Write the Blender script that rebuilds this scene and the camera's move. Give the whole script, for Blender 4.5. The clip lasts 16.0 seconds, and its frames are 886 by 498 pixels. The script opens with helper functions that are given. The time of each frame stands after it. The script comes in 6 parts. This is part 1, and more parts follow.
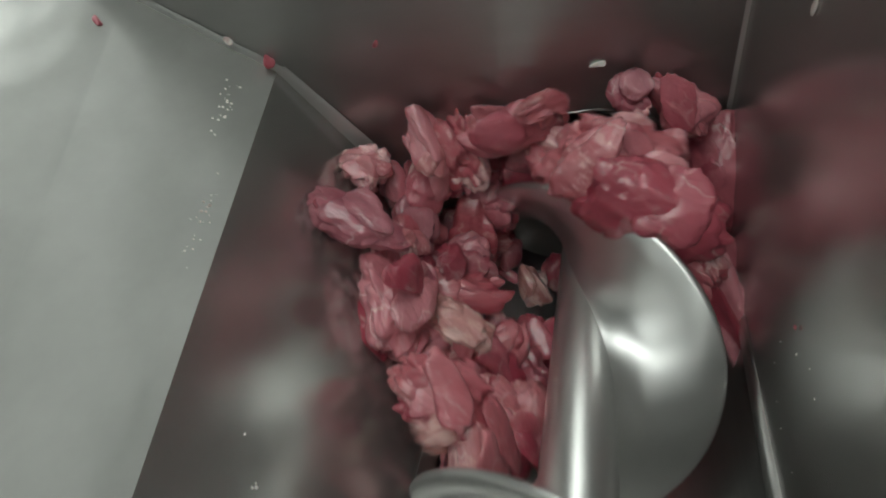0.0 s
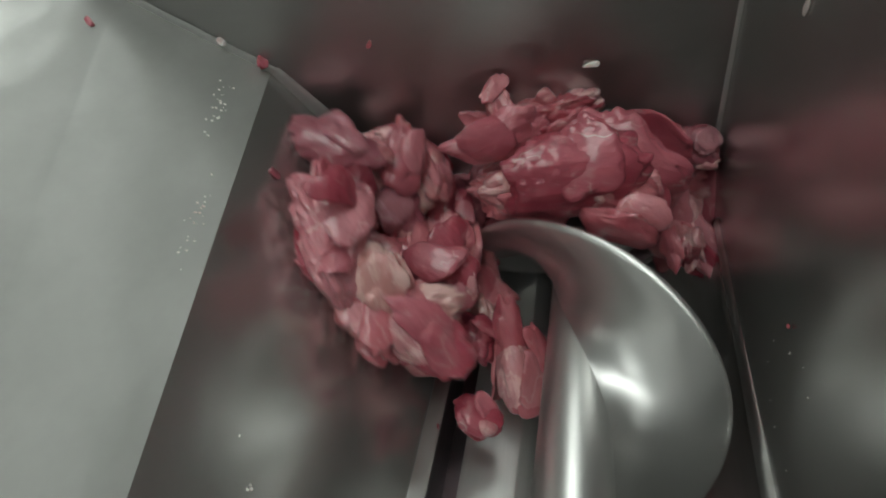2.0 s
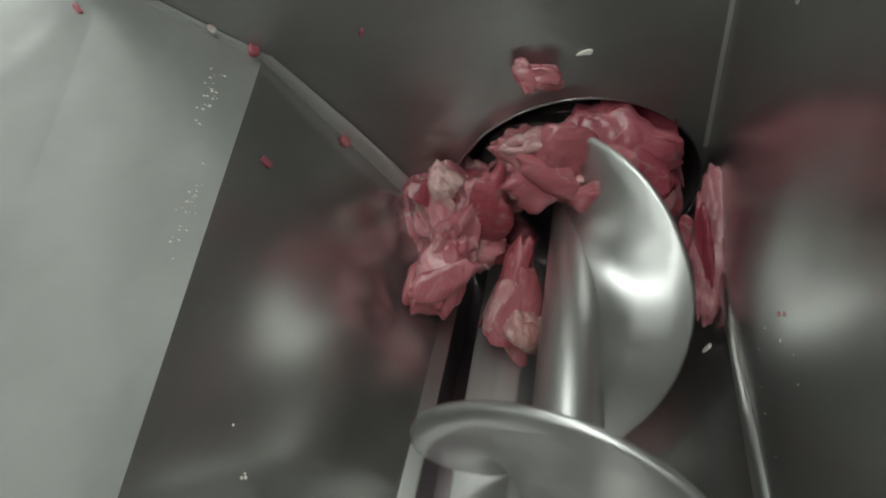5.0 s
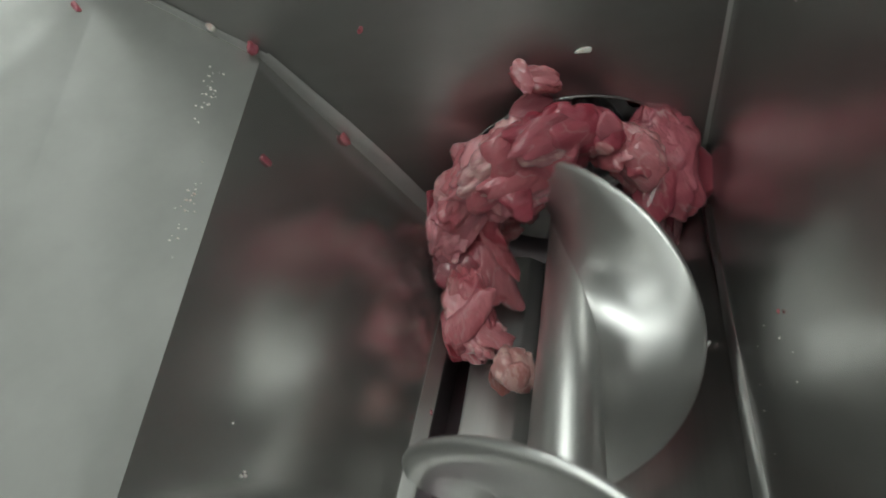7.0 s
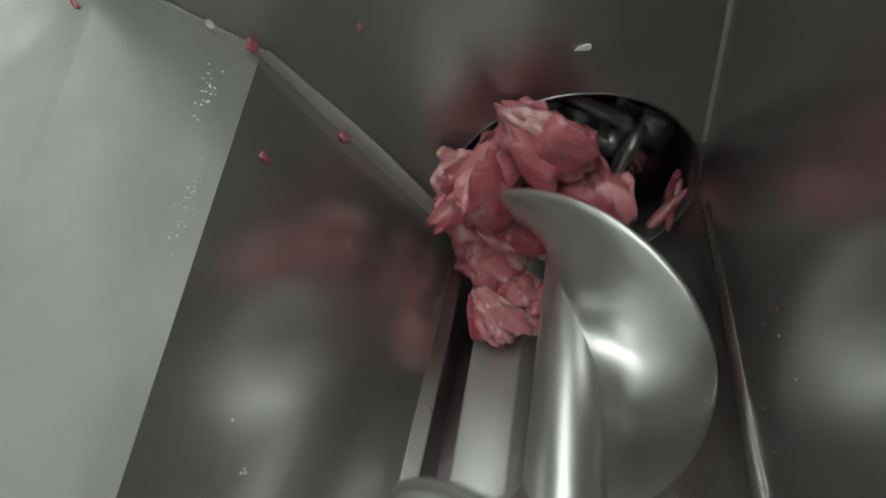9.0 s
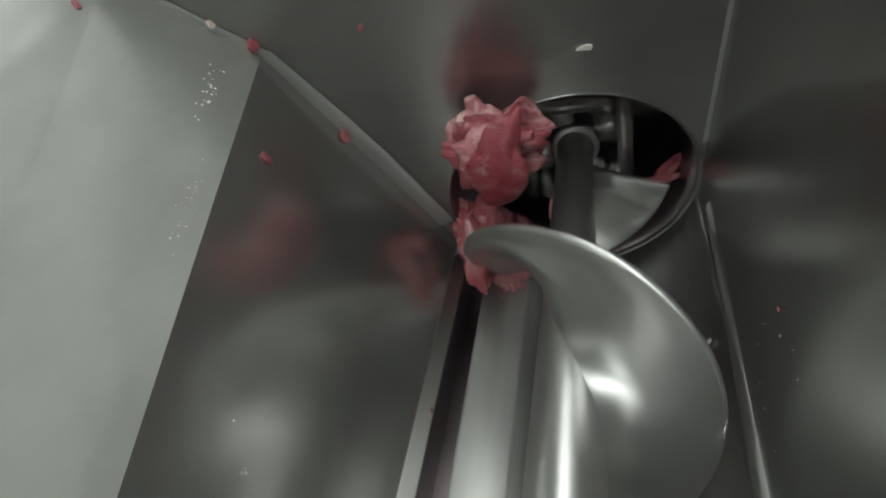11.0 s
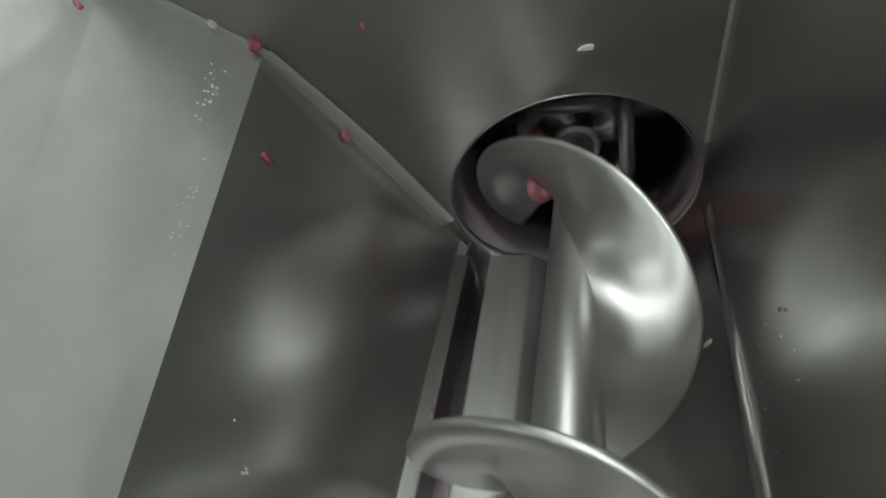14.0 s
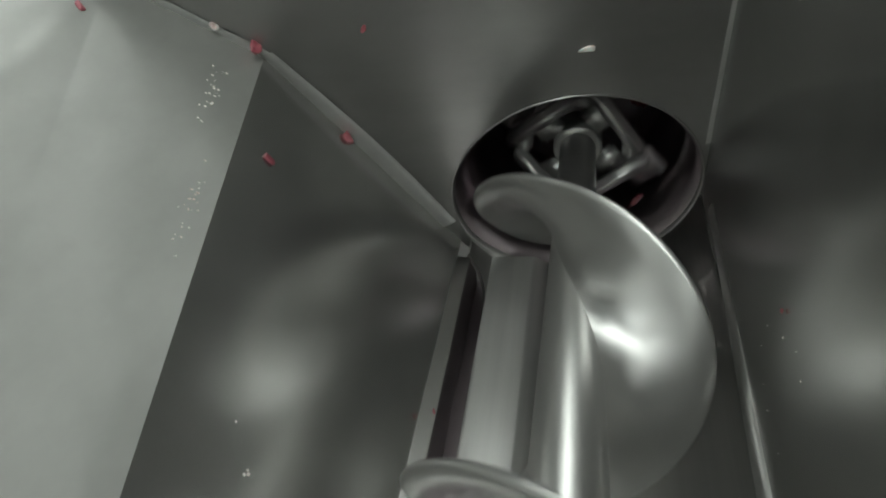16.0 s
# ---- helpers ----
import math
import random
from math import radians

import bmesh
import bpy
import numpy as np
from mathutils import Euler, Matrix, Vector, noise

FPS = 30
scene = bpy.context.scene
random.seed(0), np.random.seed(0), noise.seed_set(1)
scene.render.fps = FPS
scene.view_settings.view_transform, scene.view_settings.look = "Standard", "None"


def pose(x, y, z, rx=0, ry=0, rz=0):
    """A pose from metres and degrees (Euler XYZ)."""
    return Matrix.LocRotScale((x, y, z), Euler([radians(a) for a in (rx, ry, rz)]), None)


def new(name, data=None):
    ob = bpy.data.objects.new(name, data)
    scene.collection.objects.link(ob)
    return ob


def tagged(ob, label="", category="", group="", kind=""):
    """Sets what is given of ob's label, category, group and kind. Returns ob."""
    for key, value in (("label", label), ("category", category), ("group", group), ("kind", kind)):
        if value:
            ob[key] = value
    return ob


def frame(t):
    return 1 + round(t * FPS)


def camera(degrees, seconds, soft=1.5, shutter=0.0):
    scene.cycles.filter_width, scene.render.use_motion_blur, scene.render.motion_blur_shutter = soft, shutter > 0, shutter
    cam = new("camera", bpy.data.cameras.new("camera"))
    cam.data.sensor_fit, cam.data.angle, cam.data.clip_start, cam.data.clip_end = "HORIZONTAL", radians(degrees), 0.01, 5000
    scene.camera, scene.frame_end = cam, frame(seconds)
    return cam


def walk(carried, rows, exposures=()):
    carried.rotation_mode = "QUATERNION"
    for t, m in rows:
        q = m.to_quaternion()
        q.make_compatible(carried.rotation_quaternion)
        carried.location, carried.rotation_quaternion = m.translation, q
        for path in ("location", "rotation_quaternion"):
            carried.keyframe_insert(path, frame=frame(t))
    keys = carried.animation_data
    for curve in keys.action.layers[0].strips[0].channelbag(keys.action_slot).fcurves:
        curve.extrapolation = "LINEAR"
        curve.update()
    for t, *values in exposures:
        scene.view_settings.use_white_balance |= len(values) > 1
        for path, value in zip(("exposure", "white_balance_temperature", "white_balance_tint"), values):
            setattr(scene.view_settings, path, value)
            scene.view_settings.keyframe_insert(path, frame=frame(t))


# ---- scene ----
# ---- camera and walk ----
cam = camera(68.57, 16.0, soft=2.0, shutter=0.9)
EYE = (-0.0157, -0.4530, 0.3126)
TURNS = [
    (0.0, 51.72, 3.41, 10.80), (0.5, 51.70, 3.32, 10.82), (1.0, 51.68, 3.40, 10.70), (1.5, 51.66, 3.39, 10.48),
    (2.0, 51.73, 3.27, 10.30), (2.5, 51.58, 3.10, 10.19), (3.0, 51.42, 3.00, 10.06), (3.5, 51.15, 2.95, 9.94),
    (4.0, 50.74, 3.01, 9.83), (6.5, 50.69, 2.93, 9.68), (7.0, 50.54, 3.02, 9.65), (7.5, 50.42, 2.91, 9.64),
    (8.0, 50.37, 2.89, 9.65), (8.5, 50.31, 2.94, 9.63), (9.0, 50.32, 2.98, 9.64), (11.5, 50.36, 3.06, 9.72),
    (12.0, 50.48, 3.08, 9.80), (12.5, 50.48, 3.13, 9.83), (13.0, 50.33, 3.10, 9.81), (13.5, 50.32, 3.00, 9.82),
    (14.0, 50.34, 3.02, 9.81), (14.5, 50.34, 3.12, 9.79), (15.0, 50.35, 3.10, 9.83), (15.5, 50.44, 3.16, 9.88),
    (16.0, 50.47, 3.13, 9.89)]
walk(cam, [(t, pose(*EYE, rx, ry, rz)) for t, rx, ry, rz in TURNS])

# ---- world, lights ----
world = bpy.data.worlds.new("room_air")
world.use_nodes = True
world.node_tree.nodes["Background"].inputs[0].default_value = (0.55, 0.6, 0.58, 1)
world.node_tree.nodes["Background"].inputs[1].default_value = 0.02
scene.world = world
LAMP_GLOW = 4.15
# x, y, width, length, turn and glow of each ceiling light
# All unseen; third added to brighten the trough, last two to band the tray.
LIGHTS = ((-0.1, -1.35, 0.46, 2.6, 0, 1), (-0.2, 0.68, 0.72, 0.75, 0, 1), (-1.35, -2.1, 0.7, 0.75, 0, 1), (0.92, 1.22, 0.12, 1.8, 33.5, 0.30), (0.80, 0.45, 0.30, 1.7, 37.7, 0.17))
scene.view_settings.exposure = 0.0


# ---- materials ----
def material(name):
    m = bpy.data.materials.new(name)
    m.use_nodes = True
    nt = m.node_tree
    return m, nt, nt.nodes["Principled BSDF"]


def node(nt, kind, **inputs):
    n = nt.nodes.new(kind)
    for k, v in inputs.items():
        n.inputs[k.replace("_", " ")].default_value = v
    return n


def noise_tex(nt, scale, detail=4.0, rough=0.5, stretch=None):
    co = nt.nodes.new("ShaderNodeTexCoord")
    mp = nt.nodes.new("ShaderNodeMapping")
    nt.links.new(co.outputs["Object"], mp.inputs[0])
    if stretch:
        mp.inputs["Scale"].default_value = stretch
    n = node(nt, "ShaderNodeTexNoise", Scale=scale, Detail=detail, Roughness=rough)
    nt.links.new(mp.outputs[0], n.inputs["Vector"])
    return n


def ramp(nt, source, stops):
    r = nt.nodes.new("ShaderNodeValToRGB")
    nt.links.new(source, r.inputs[0])
    while len(r.color_ramp.elements) < len(stops):
        r.color_ramp.elements.new(0.5)
    for e, (at, c) in zip(r.color_ramp.elements, stops):
        e.position = at
        e.color = (*c, 1) if len(c) == 3 else c
    return r


def grey(v):
    return (v, v, v)


def steel(name, base, rough, spread, stretch, bump=0.02, smear=0.0, run=(1, 1, 1), metal=1.0, streak=0.93, wave=26.0, cloud_scale=14.0):
    """Stainless steel: brushed grain along one way, cloudy smudges and grease."""
    m, nt, b = material(name)
    b.inputs["Metallic"].default_value = metal
    cloud = noise_tex(nt, cloud_scale, 5.0, 0.6, run)
    tint = ramp(nt, cloud.outputs[0], [(0.34, tuple(c * streak for c in base)), (0.62, base)])
    nt.links.new(tint.outputs[0], b.inputs["Base Color"])
    grain = noise_tex(nt, 300.0, 3.0, 0.6, stretch)
    mix = node(nt, "ShaderNodeMath")
    mix.operation = "MULTIPLY_ADD"
    mix.inputs[1].default_value = spread
    mix.inputs[2].default_value = rough - spread / 2
    smudge = noise_tex(nt, 30.0, 6.0, 0.65, run)
    nt.links.new(smudge.outputs[0], mix.inputs[0])
    nt.links.new(mix.outputs[0], b.inputs["Roughness"])
    bp = node(nt, "ShaderNodeBump", Strength=bump, Distance=0.001)
    nt.links.new(grain.outputs[0], bp.inputs["Height"])
    last = bp
    if smear:
        wide = noise_tex(nt, wave, 2.0, 0.45, run)
        bp2 = node(nt, "ShaderNodeBump", Strength=smear, Distance=0.004)
        nt.links.new(wide.outputs[0], bp2.inputs["Height"])
        nt.links.new(bp.outputs[0], bp2.inputs["Normal"])
        last = bp2
    nt.links.new(last.outputs[0], b.inputs["Normal"])
    return m


M_WALL = steel("hopper_steel", (0.53, 0.525, 0.515), 0.35, 0.10, (1, 0.06, 1), 0.01, 0.06, (1, 0.4, 1))
M_END = steel("end_plate_steel", (0.53, 0.525, 0.515), 0.35, 0.10, (1, 1, 1), 0.01, 0.10, (0.5, 1, 1.4), 0.94, 0.84, 12.0, 8.0)
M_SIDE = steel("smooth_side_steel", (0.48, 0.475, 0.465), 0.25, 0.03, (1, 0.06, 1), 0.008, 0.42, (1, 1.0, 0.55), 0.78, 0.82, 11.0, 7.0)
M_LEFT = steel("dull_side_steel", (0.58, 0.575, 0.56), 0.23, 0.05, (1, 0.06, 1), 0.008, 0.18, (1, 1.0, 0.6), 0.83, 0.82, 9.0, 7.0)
M_TRAY = steel("greasy_tray_steel", (0.58, 0.578, 0.556), 0.235, 0.04, (1, 0.3, 1), 0.04, 0.34, (1.0, 0.6, 1.0), 0.4, 0.82)
M_RAIL = steel("polished_rail_steel", (0.50, 0.495, 0.48), 0.32, 0.06, (1, 0.04, 1), 0.02)
M_BAR = steel("polished_bar_steel", (0.78, 0.775, 0.76), 0.34, 0.08, (1, 0.04, 1), 0.02)
M_SEAM = steel("ground_weld_steel", (0.80, 0.795, 0.78), 0.42, 0.2, (1, 1, 1), 0.03, 0.3, (1, 1, 1), 0.7, 0.85)
M_TROUGH = steel("trough_steel", (0.52, 0.515, 0.50), 0.32, 0.06, (1, 0.04, 1), 0.01, 0.12, (1.6, 0.08, 1.6), 0.95, 0.80)
M_RIB = steel("brushed_rib_steel", (0.80, 0.795, 0.78), 0.46, 0.14, (1, 0.02, 1), 0.04, 0.05, (1.6, 0.06, 1.6), 0.9, 0.80)
M_AUGER = steel("cast_auger_steel", (0.72, 0.715, 0.70), 0.34, 0.08, (1, 1, 1), 0.015, 0.05, (1, 0.7, 1), 0.92, 0.92)
# Base darkened for the shade inside barrel and slot, with a bloody tint.
M_BARREL = steel("shaded_barrel_steel", (0.38, 0.33, 0.35), 0.33, 0.08, (1, 1, 1), 0.03, 0.1)


def plaster(name, c, scale=6.0):
    m, nt, b = material(name)
    n = noise_tex(nt, scale, 5.0)
    r = ramp(nt, n.outputs[0], [(0.3, tuple(x * 0.85 for x in c)), (0.7, c)])
    nt.links.new(r.outputs[0], b.inputs["Base Color"])
    b.inputs["Roughness"].default_value = 0.7
    return m


M_ROOM = plaster("room_wall_paint", (0.66, 0.67, 0.65))
M_CEIL = plaster("ceiling_paint", (0.72, 0.73, 0.71))
M_FLOOR = plaster("floor_resin", (0.30, 0.30, 0.29))


def lamp_material(glow):
    m, nt, b = material("lamp_diffuser")
    b.inputs["Base Color"].default_value = (0.9, 0.9, 0.9, 1)
    b.inputs["Emission Color"].default_value = (0.93, 1.0, 0.95, 1)
    b.inputs["Emission Strength"].default_value = LAMP_GLOW * glow
    return m



def flesh(name, dark, mid, fat, lo, hi, rough=0.38):
    """Raw meat: red muscle with paler bands, fat marbling, a wet skin and fibre relief."""
    m, nt, b = material(name)
    info = nt.nodes.new("ShaderNodeObjectInfo")
    big = noise_tex(nt, 32.0, 3.0, 0.55, (0.7, 1.5, 1.2))
    muscle = ramp(nt, big.outputs[0], [(0.32, dark), (0.62, mid)])
    marb = noise_tex(nt, 85.0, 6.0, 0.66, (0.5, 1.3, 1.1))
    off = node(nt, "ShaderNodeMath")
    off.operation = "MULTIPLY_ADD"
    off.inputs[1].default_value = 0.11
    nt.links.new(info.outputs["Random"], off.inputs[0])
    nt.links.new(marb.outputs[0], off.inputs[2])
    mask = ramp(nt, off.outputs[0], [((lo + hi) / 2 - 0.07, grey(0)), ((lo + hi) / 2 + 0.02, grey(1))])
    mx = nt.nodes.new("ShaderNodeMix")
    mx.data_type = "RGBA"
    nt.links.new(mask.outputs[0], mx.inputs[0])
    nt.links.new(muscle.outputs[0], mx.inputs[6])
    mx.inputs[7].default_value = (*fat, 1)
    # thin pale sinews, in patches
    line = noise_tex(nt, 48.0, 2.5, 0.5, (0.55, 1.2, 1.0))
    mid_off = node(nt, "ShaderNodeMath")
    mid_off.operation = "SUBTRACT"
    mid_off.inputs[1].default_value = 0.5
    nt.links.new(line.outputs[0], mid_off.inputs[0])
    ab = node(nt, "ShaderNodeMath")
    ab.operation = "ABSOLUTE"
    nt.links.new(mid_off.outputs[0], ab.inputs[0])
    thin = ramp(nt, ab.outputs[0], [(0.0, grey(0.6)), (0.022, grey(0))])
    where = noise_tex(nt, 26.0, 2.0, 0.5)
    patch = ramp(nt, where.outputs[0], [(0.48, grey(0)), (0.62, grey(1))])
    both = node(nt, "ShaderNodeMath")
    both.operation = "MULTIPLY"
    nt.links.new(thin.outputs[0], both.inputs[0])
    nt.links.new(patch.outputs[0], both.inputs[1])
    mx2 = nt.nodes.new("ShaderNodeMix")
    mx2.data_type = "RGBA"
    nt.links.new(both.outputs[0], mx2.inputs[0])
    nt.links.new(mx.outputs[2], mx2.inputs[6])
    mx2.inputs[7].default_value = (0.70, 0.50, 0.49, 1)
    hsv = node(nt, "ShaderNodeHueSaturation")
    val = node(nt, "ShaderNodeMath")
    val.operation = "MULTIPLY_ADD"
    val.inputs[1].default_value = 0.50
    val.inputs[2].default_value = 0.93
    nt.links.new(info.outputs["Random"], val.inputs[0])
    sat = node(nt, "ShaderNodeMath")
    sat.operation = "MULTIPLY_ADD"
    sat.inputs[1].default_value = -0.30
    sat.inputs[2].default_value = 1.14
    nt.links.new(info.outputs["Random"], sat.inputs[0])
    nt.links.new(sat.outputs[0], hsv.inputs["Saturation"])
    nt.links.new(val.outputs[0], hsv.inputs["Value"])
    nt.links.new(mx2.outputs[2], hsv.inputs["Color"])
    nt.links.new(hsv.outputs[0], b.inputs["Base Color"])
    b.inputs["Roughness"].default_value = rough
    b.inputs["Coat Weight"].default_value = 0.9
    b.inputs["Coat Roughness"].default_value = 0.12
    b.inputs["Subsurface Weight"].default_value = 0.08
    b.inputs["Subsurface Radius"].default_value = (0.006, 0.002, 0.0015)
    b.inputs["Subsurface Scale"].default_value = 0.6
    fib = noise_tex(nt, 190.0, 6.0, 0.66, (0.35, 1.0, 1.0))
    bp = node(nt, "ShaderNodeBump", Strength=0.8, Distance=0.002)
    nt.links.new(fib.outputs[0], bp.inputs["Height"])
    lumps = noise_tex(nt, 75.0, 3.0, 0.55, (0.5, 1.2, 1.0))
    bp2 = node(nt, "ShaderNodeBump", Strength=0.55, Distance=0.004)
    nt.links.new(lumps.outputs[0], bp2.inputs["Height"])
    nt.links.new(bp.outputs[0], bp2.inputs["Normal"])
    nt.links.new(bp2.outputs[0], b.inputs["Normal"])
    return m


M_FLESH = {
    "flesh": flesh("raw_muscle", (0.353, 0.071, 0.098), (0.515, 0.137, 0.173), (0.626, 0.264, 0.291), 0.66, 0.86),
    "slab": flesh("sliced_muscle", (0.353, 0.071, 0.098), (0.515, 0.137, 0.173), (0.626, 0.264, 0.291), 0.66, 0.86),
    "dark": flesh("dark_muscle", (0.222, 0.043, 0.062), (0.394, 0.096, 0.125), (0.485, 0.191, 0.211), 0.70, 0.90),
    "pale": flesh("pale_muscle", (0.474, 0.129, 0.155), (0.615, 0.218, 0.247), (0.687, 0.366, 0.381), 0.60, 0.84),
    "frill": flesh("torn_muscle", (0.404, 0.089, 0.112), (0.565, 0.172, 0.201), (0.687, 0.366, 0.371), 0.57, 0.78),
    "skin": flesh("membraned_muscle", (0.313, 0.084, 0.112), (0.465, 0.164, 0.201), (0.524, 0.264, 0.291), 0.60, 0.82),
    "fat": flesh("fat_tissue", (0.474, 0.183, 0.175), (0.575, 0.284, 0.266), (0.656, 0.401, 0.371), 0.48, 0.70, 0.42),
}
M_FATCAP = flesh("fat_layer_tissue", (0.470, 0.150, 0.170), (0.570, 0.235, 0.250), (0.680, 0.390, 0.385), 0.52, 0.76, 0.34)

M_BEAD = flesh("white_fat", (0.72, 0.56, 0.52), (0.80, 0.68, 0.64), (0.86, 0.80, 0.76), 0.45, 0.6, 0.3)


# ---- builders ----
def mesh_of(name, verts, faces, mat, smooth=True):
    me = bpy.data.meshes.new(name)
    me.from_pydata([tuple(v) for v in verts], [], faces)
    me.materials.append(mat)
    if smooth:
        me.polygons.foreach_set("use_smooth", [True] * len(me.polygons))
    me.update()
    return me


def part(name, bm, mat, parent, label="", smooth=True):
    bmesh.ops.recalc_face_normals(bm, faces=bm.faces)
    me = bpy.data.meshes.new(name)
    bm.to_mesh(me)
    bm.free()
    me.materials.append(mat)
    if smooth:
        me.polygons.foreach_set("use_smooth", [True] * len(me.polygons))
    ob = new(name, me)
    ob.parent = parent
    if label:
        tagged(ob, label)
    return ob


def sheet(name, corners, thick, mat, label, bevel=0.001, away=None):
    """A flat steel sheet with thickness laid on the side away from the hopper's inside."""
    bm = bmesh.new()
    vs = [bm.verts.new(c) for c in corners]
    f = bm.faces.new(vs)
    bm.normal_update()
    n = f.normal.copy()
    if n.dot(Vector(away)) < 0:
        n = -n
    g = bmesh.ops.extrude_face_region(bm, geom=[f])
    bmesh.ops.translate(bm, verts=[v for v in g["geom"] if isinstance(v, bmesh.types.BMVert)], vec=n * thick)
    if bevel:
        bmesh.ops.bevel(bm, geom=list(bm.edges), offset=bevel, segments=2, affect="EDGES")
    ob = part(name, bm, mat, None, smooth=False)
    return tagged(ob, label, "hopper wall", kind="structure")


def tube_along_y(bm, rings, segs=64, close=False):
    """Rings of (y, radius) or (function of angle, radius)."""
    rows = []
    for y, r in rings:
        row = []
        for i in range(segs):
            a = 2 * math.pi * i / segs
            x, z = r * math.sin(a), r * math.cos(a)
            row.append(bm.verts.new((x, y(x, z) if callable(y) else y, z)))
        rows.append(row)
    for p, q in zip(rows, rows[1:]):
        for i in range(segs):
            j = (i + 1) % segs
            bm.faces.new((p[i], p[j], q[j], q[i]))
    if close:
        bm.faces.new(rows[0][::-1])
        bm.faces.new(rows[-1])
    return rows


# ---- the hopper ----
WA, WB = 0.1835, -0.2397


def end_y(x, z):
    """The leaning end plate of the hopper."""
    return WA * x + WB * z


def on_end(x, z, out=0.0):
    return (x, end_y(x, z) - out, z)


def right_x(z):
    return 0.1012 - 0.095 * z


NEAR = -0.66
TOP = 0.30
END_TOP = 0.228
LEFT_NOSE = Vector((-0.2095, -0.0735, 0.1463))
NOSE_RUN = Vector((0.0348, -0.2722, -0.0617))
LEFT_FOOT = (-0.0975, -0.0545)
TRAY_RISE = Vector((-0.0531, -0.0201, 0.0430))


def build_end_wall():
    up = (END_TOP - LEFT_NOSE.z) / TRAY_RISE.z
    outline = [(right_x(END_TOP), END_TOP), (LEFT_NOSE.x + TRAY_RISE.x * up, END_TOP), (LEFT_NOSE.x, LEFT_NOSE.z), LEFT_FOOT, (-0.0893, -0.0666)]
    for i in range(1, 24):
        a = radians(233 - (233 - 95) * i / 24)
        outline.append((0.1115 * math.sin(a), 0.1115 * math.cos(a)))
    outline.append((right_x(-0.008) + 0.004, -0.008))
    bm = bmesh.new()
    ring = [bm.verts.new(on_end(x, z)) for x, z in outline]
    edges = [bm.edges.new((ring[i], ring[(i + 1) % len(ring)])) for i in range(len(ring))]
    hole = [bm.verts.new(on_end(0.1 * math.sin(2 * math.pi * i / 96), 0.1 * math.cos(2 * math.pi * i / 96))) for i in range(96)]
    edges += [bm.edges.new((hole[i], hole[(i + 1) % 96])) for i in range(96)]
    bmesh.ops.triangle_fill(bm, use_beauty=True, edges=edges)
    for f in bm.faces:
        if f.normal.y > 0:
            f.normal_flip()
    g = bmesh.ops.extrude_face_region(bm, geom=list(bm.faces))
    bmesh.ops.translate(bm, verts=[v for v in g["geom"] if isinstance(v, bmesh.types.BMVert)], vec=(0, 0.006, 0))
    ob = part("wall_end", bm, M_END, None, smooth=False)
    tagged(ob, "leaning stainless steel end plate with round barrel opening", "hopper wall", kind="structure")
    # bright bevelled lip of the opening
    bm = bmesh.new()
    tube_along_y(bm, [(lambda x, z: end_y(x, z) + 0.012, 0.0992), (lambda x, z: end_y(x, z) + 0.001, 0.0992),
                      (lambda x, z: end_y(x, z) - 0.0008, 0.1003), (lambda x, z: end_y(x, z) - 0.0010, 0.1008),
                      (lambda x, z: end_y(x, z) - 0.0006, 0.1014), (lambda x, z: end_y(x, z) + 0.004, 0.1014)], 96)
    part("opening_lip", bm, M_WALL, ob)
    return ob


wall_end = build_end_wall()


def near_point(p, run, y):
    k = (y - p[1]) / run[1]
    return Vector(p) + Vector(run) * k


foot_back = Vector(on_end(*LEFT_FOOT))
wall_left = sheet("wall_left", [LEFT_NOSE, foot_back, Vector((LEFT_FOOT[0], NEAR, LEFT_FOOT[1])), near_point(LEFT_NOSE, NOSE_RUN, NEAR)],
                  0.004, M_LEFT, "steep brushed stainless steel hopper side with reddish smears", 0, (-1, 0, -0.5))
nose_near = near_point(LEFT_NOSE, NOSE_RUN, NEAR)
fold_back, fold_near = LEFT_NOSE + TRAY_RISE * 1.35, nose_near + TRAY_RISE * 0.35
flat_rise = Matrix.Rotation(radians(-2.0), 3, NOSE_RUN.normalized()) @ TRAY_RISE
feed_tray = sheet("feed_tray", [LEFT_NOSE, fold_back, fold_near, nose_near],
                  0.004, M_TRAY, "bright greasy stainless steel feed slope beside the hopper", 0, (-0.6, 0, -0.8))
feed_tray_top = sheet("feed_tray_top", [fold_back, fold_back + flat_rise * 5.5, fold_near + flat_rise * 6.5, fold_near],
                      0.004, M_TRAY, "flatter bright greasy upper part of the steel feed slope", 0, (-0.6, 0, -0.8))
rz0 = -0.012
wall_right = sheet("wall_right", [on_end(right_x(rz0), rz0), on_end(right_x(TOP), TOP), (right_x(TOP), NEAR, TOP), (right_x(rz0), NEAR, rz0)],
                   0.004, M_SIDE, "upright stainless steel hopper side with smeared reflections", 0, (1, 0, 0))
wall_near = sheet("wall_near", [(-0.62, NEAR, TOP), (0.11, NEAR, TOP), (0.11, NEAR, -0.13), (-0.62, NEAR, -0.13)],
                  0.004, M_WALL, "plain stainless steel near wall of the hopper", 0, (0, -1, 0))


LEDGE_Z, LEDGE_X = -0.0550, -0.0868


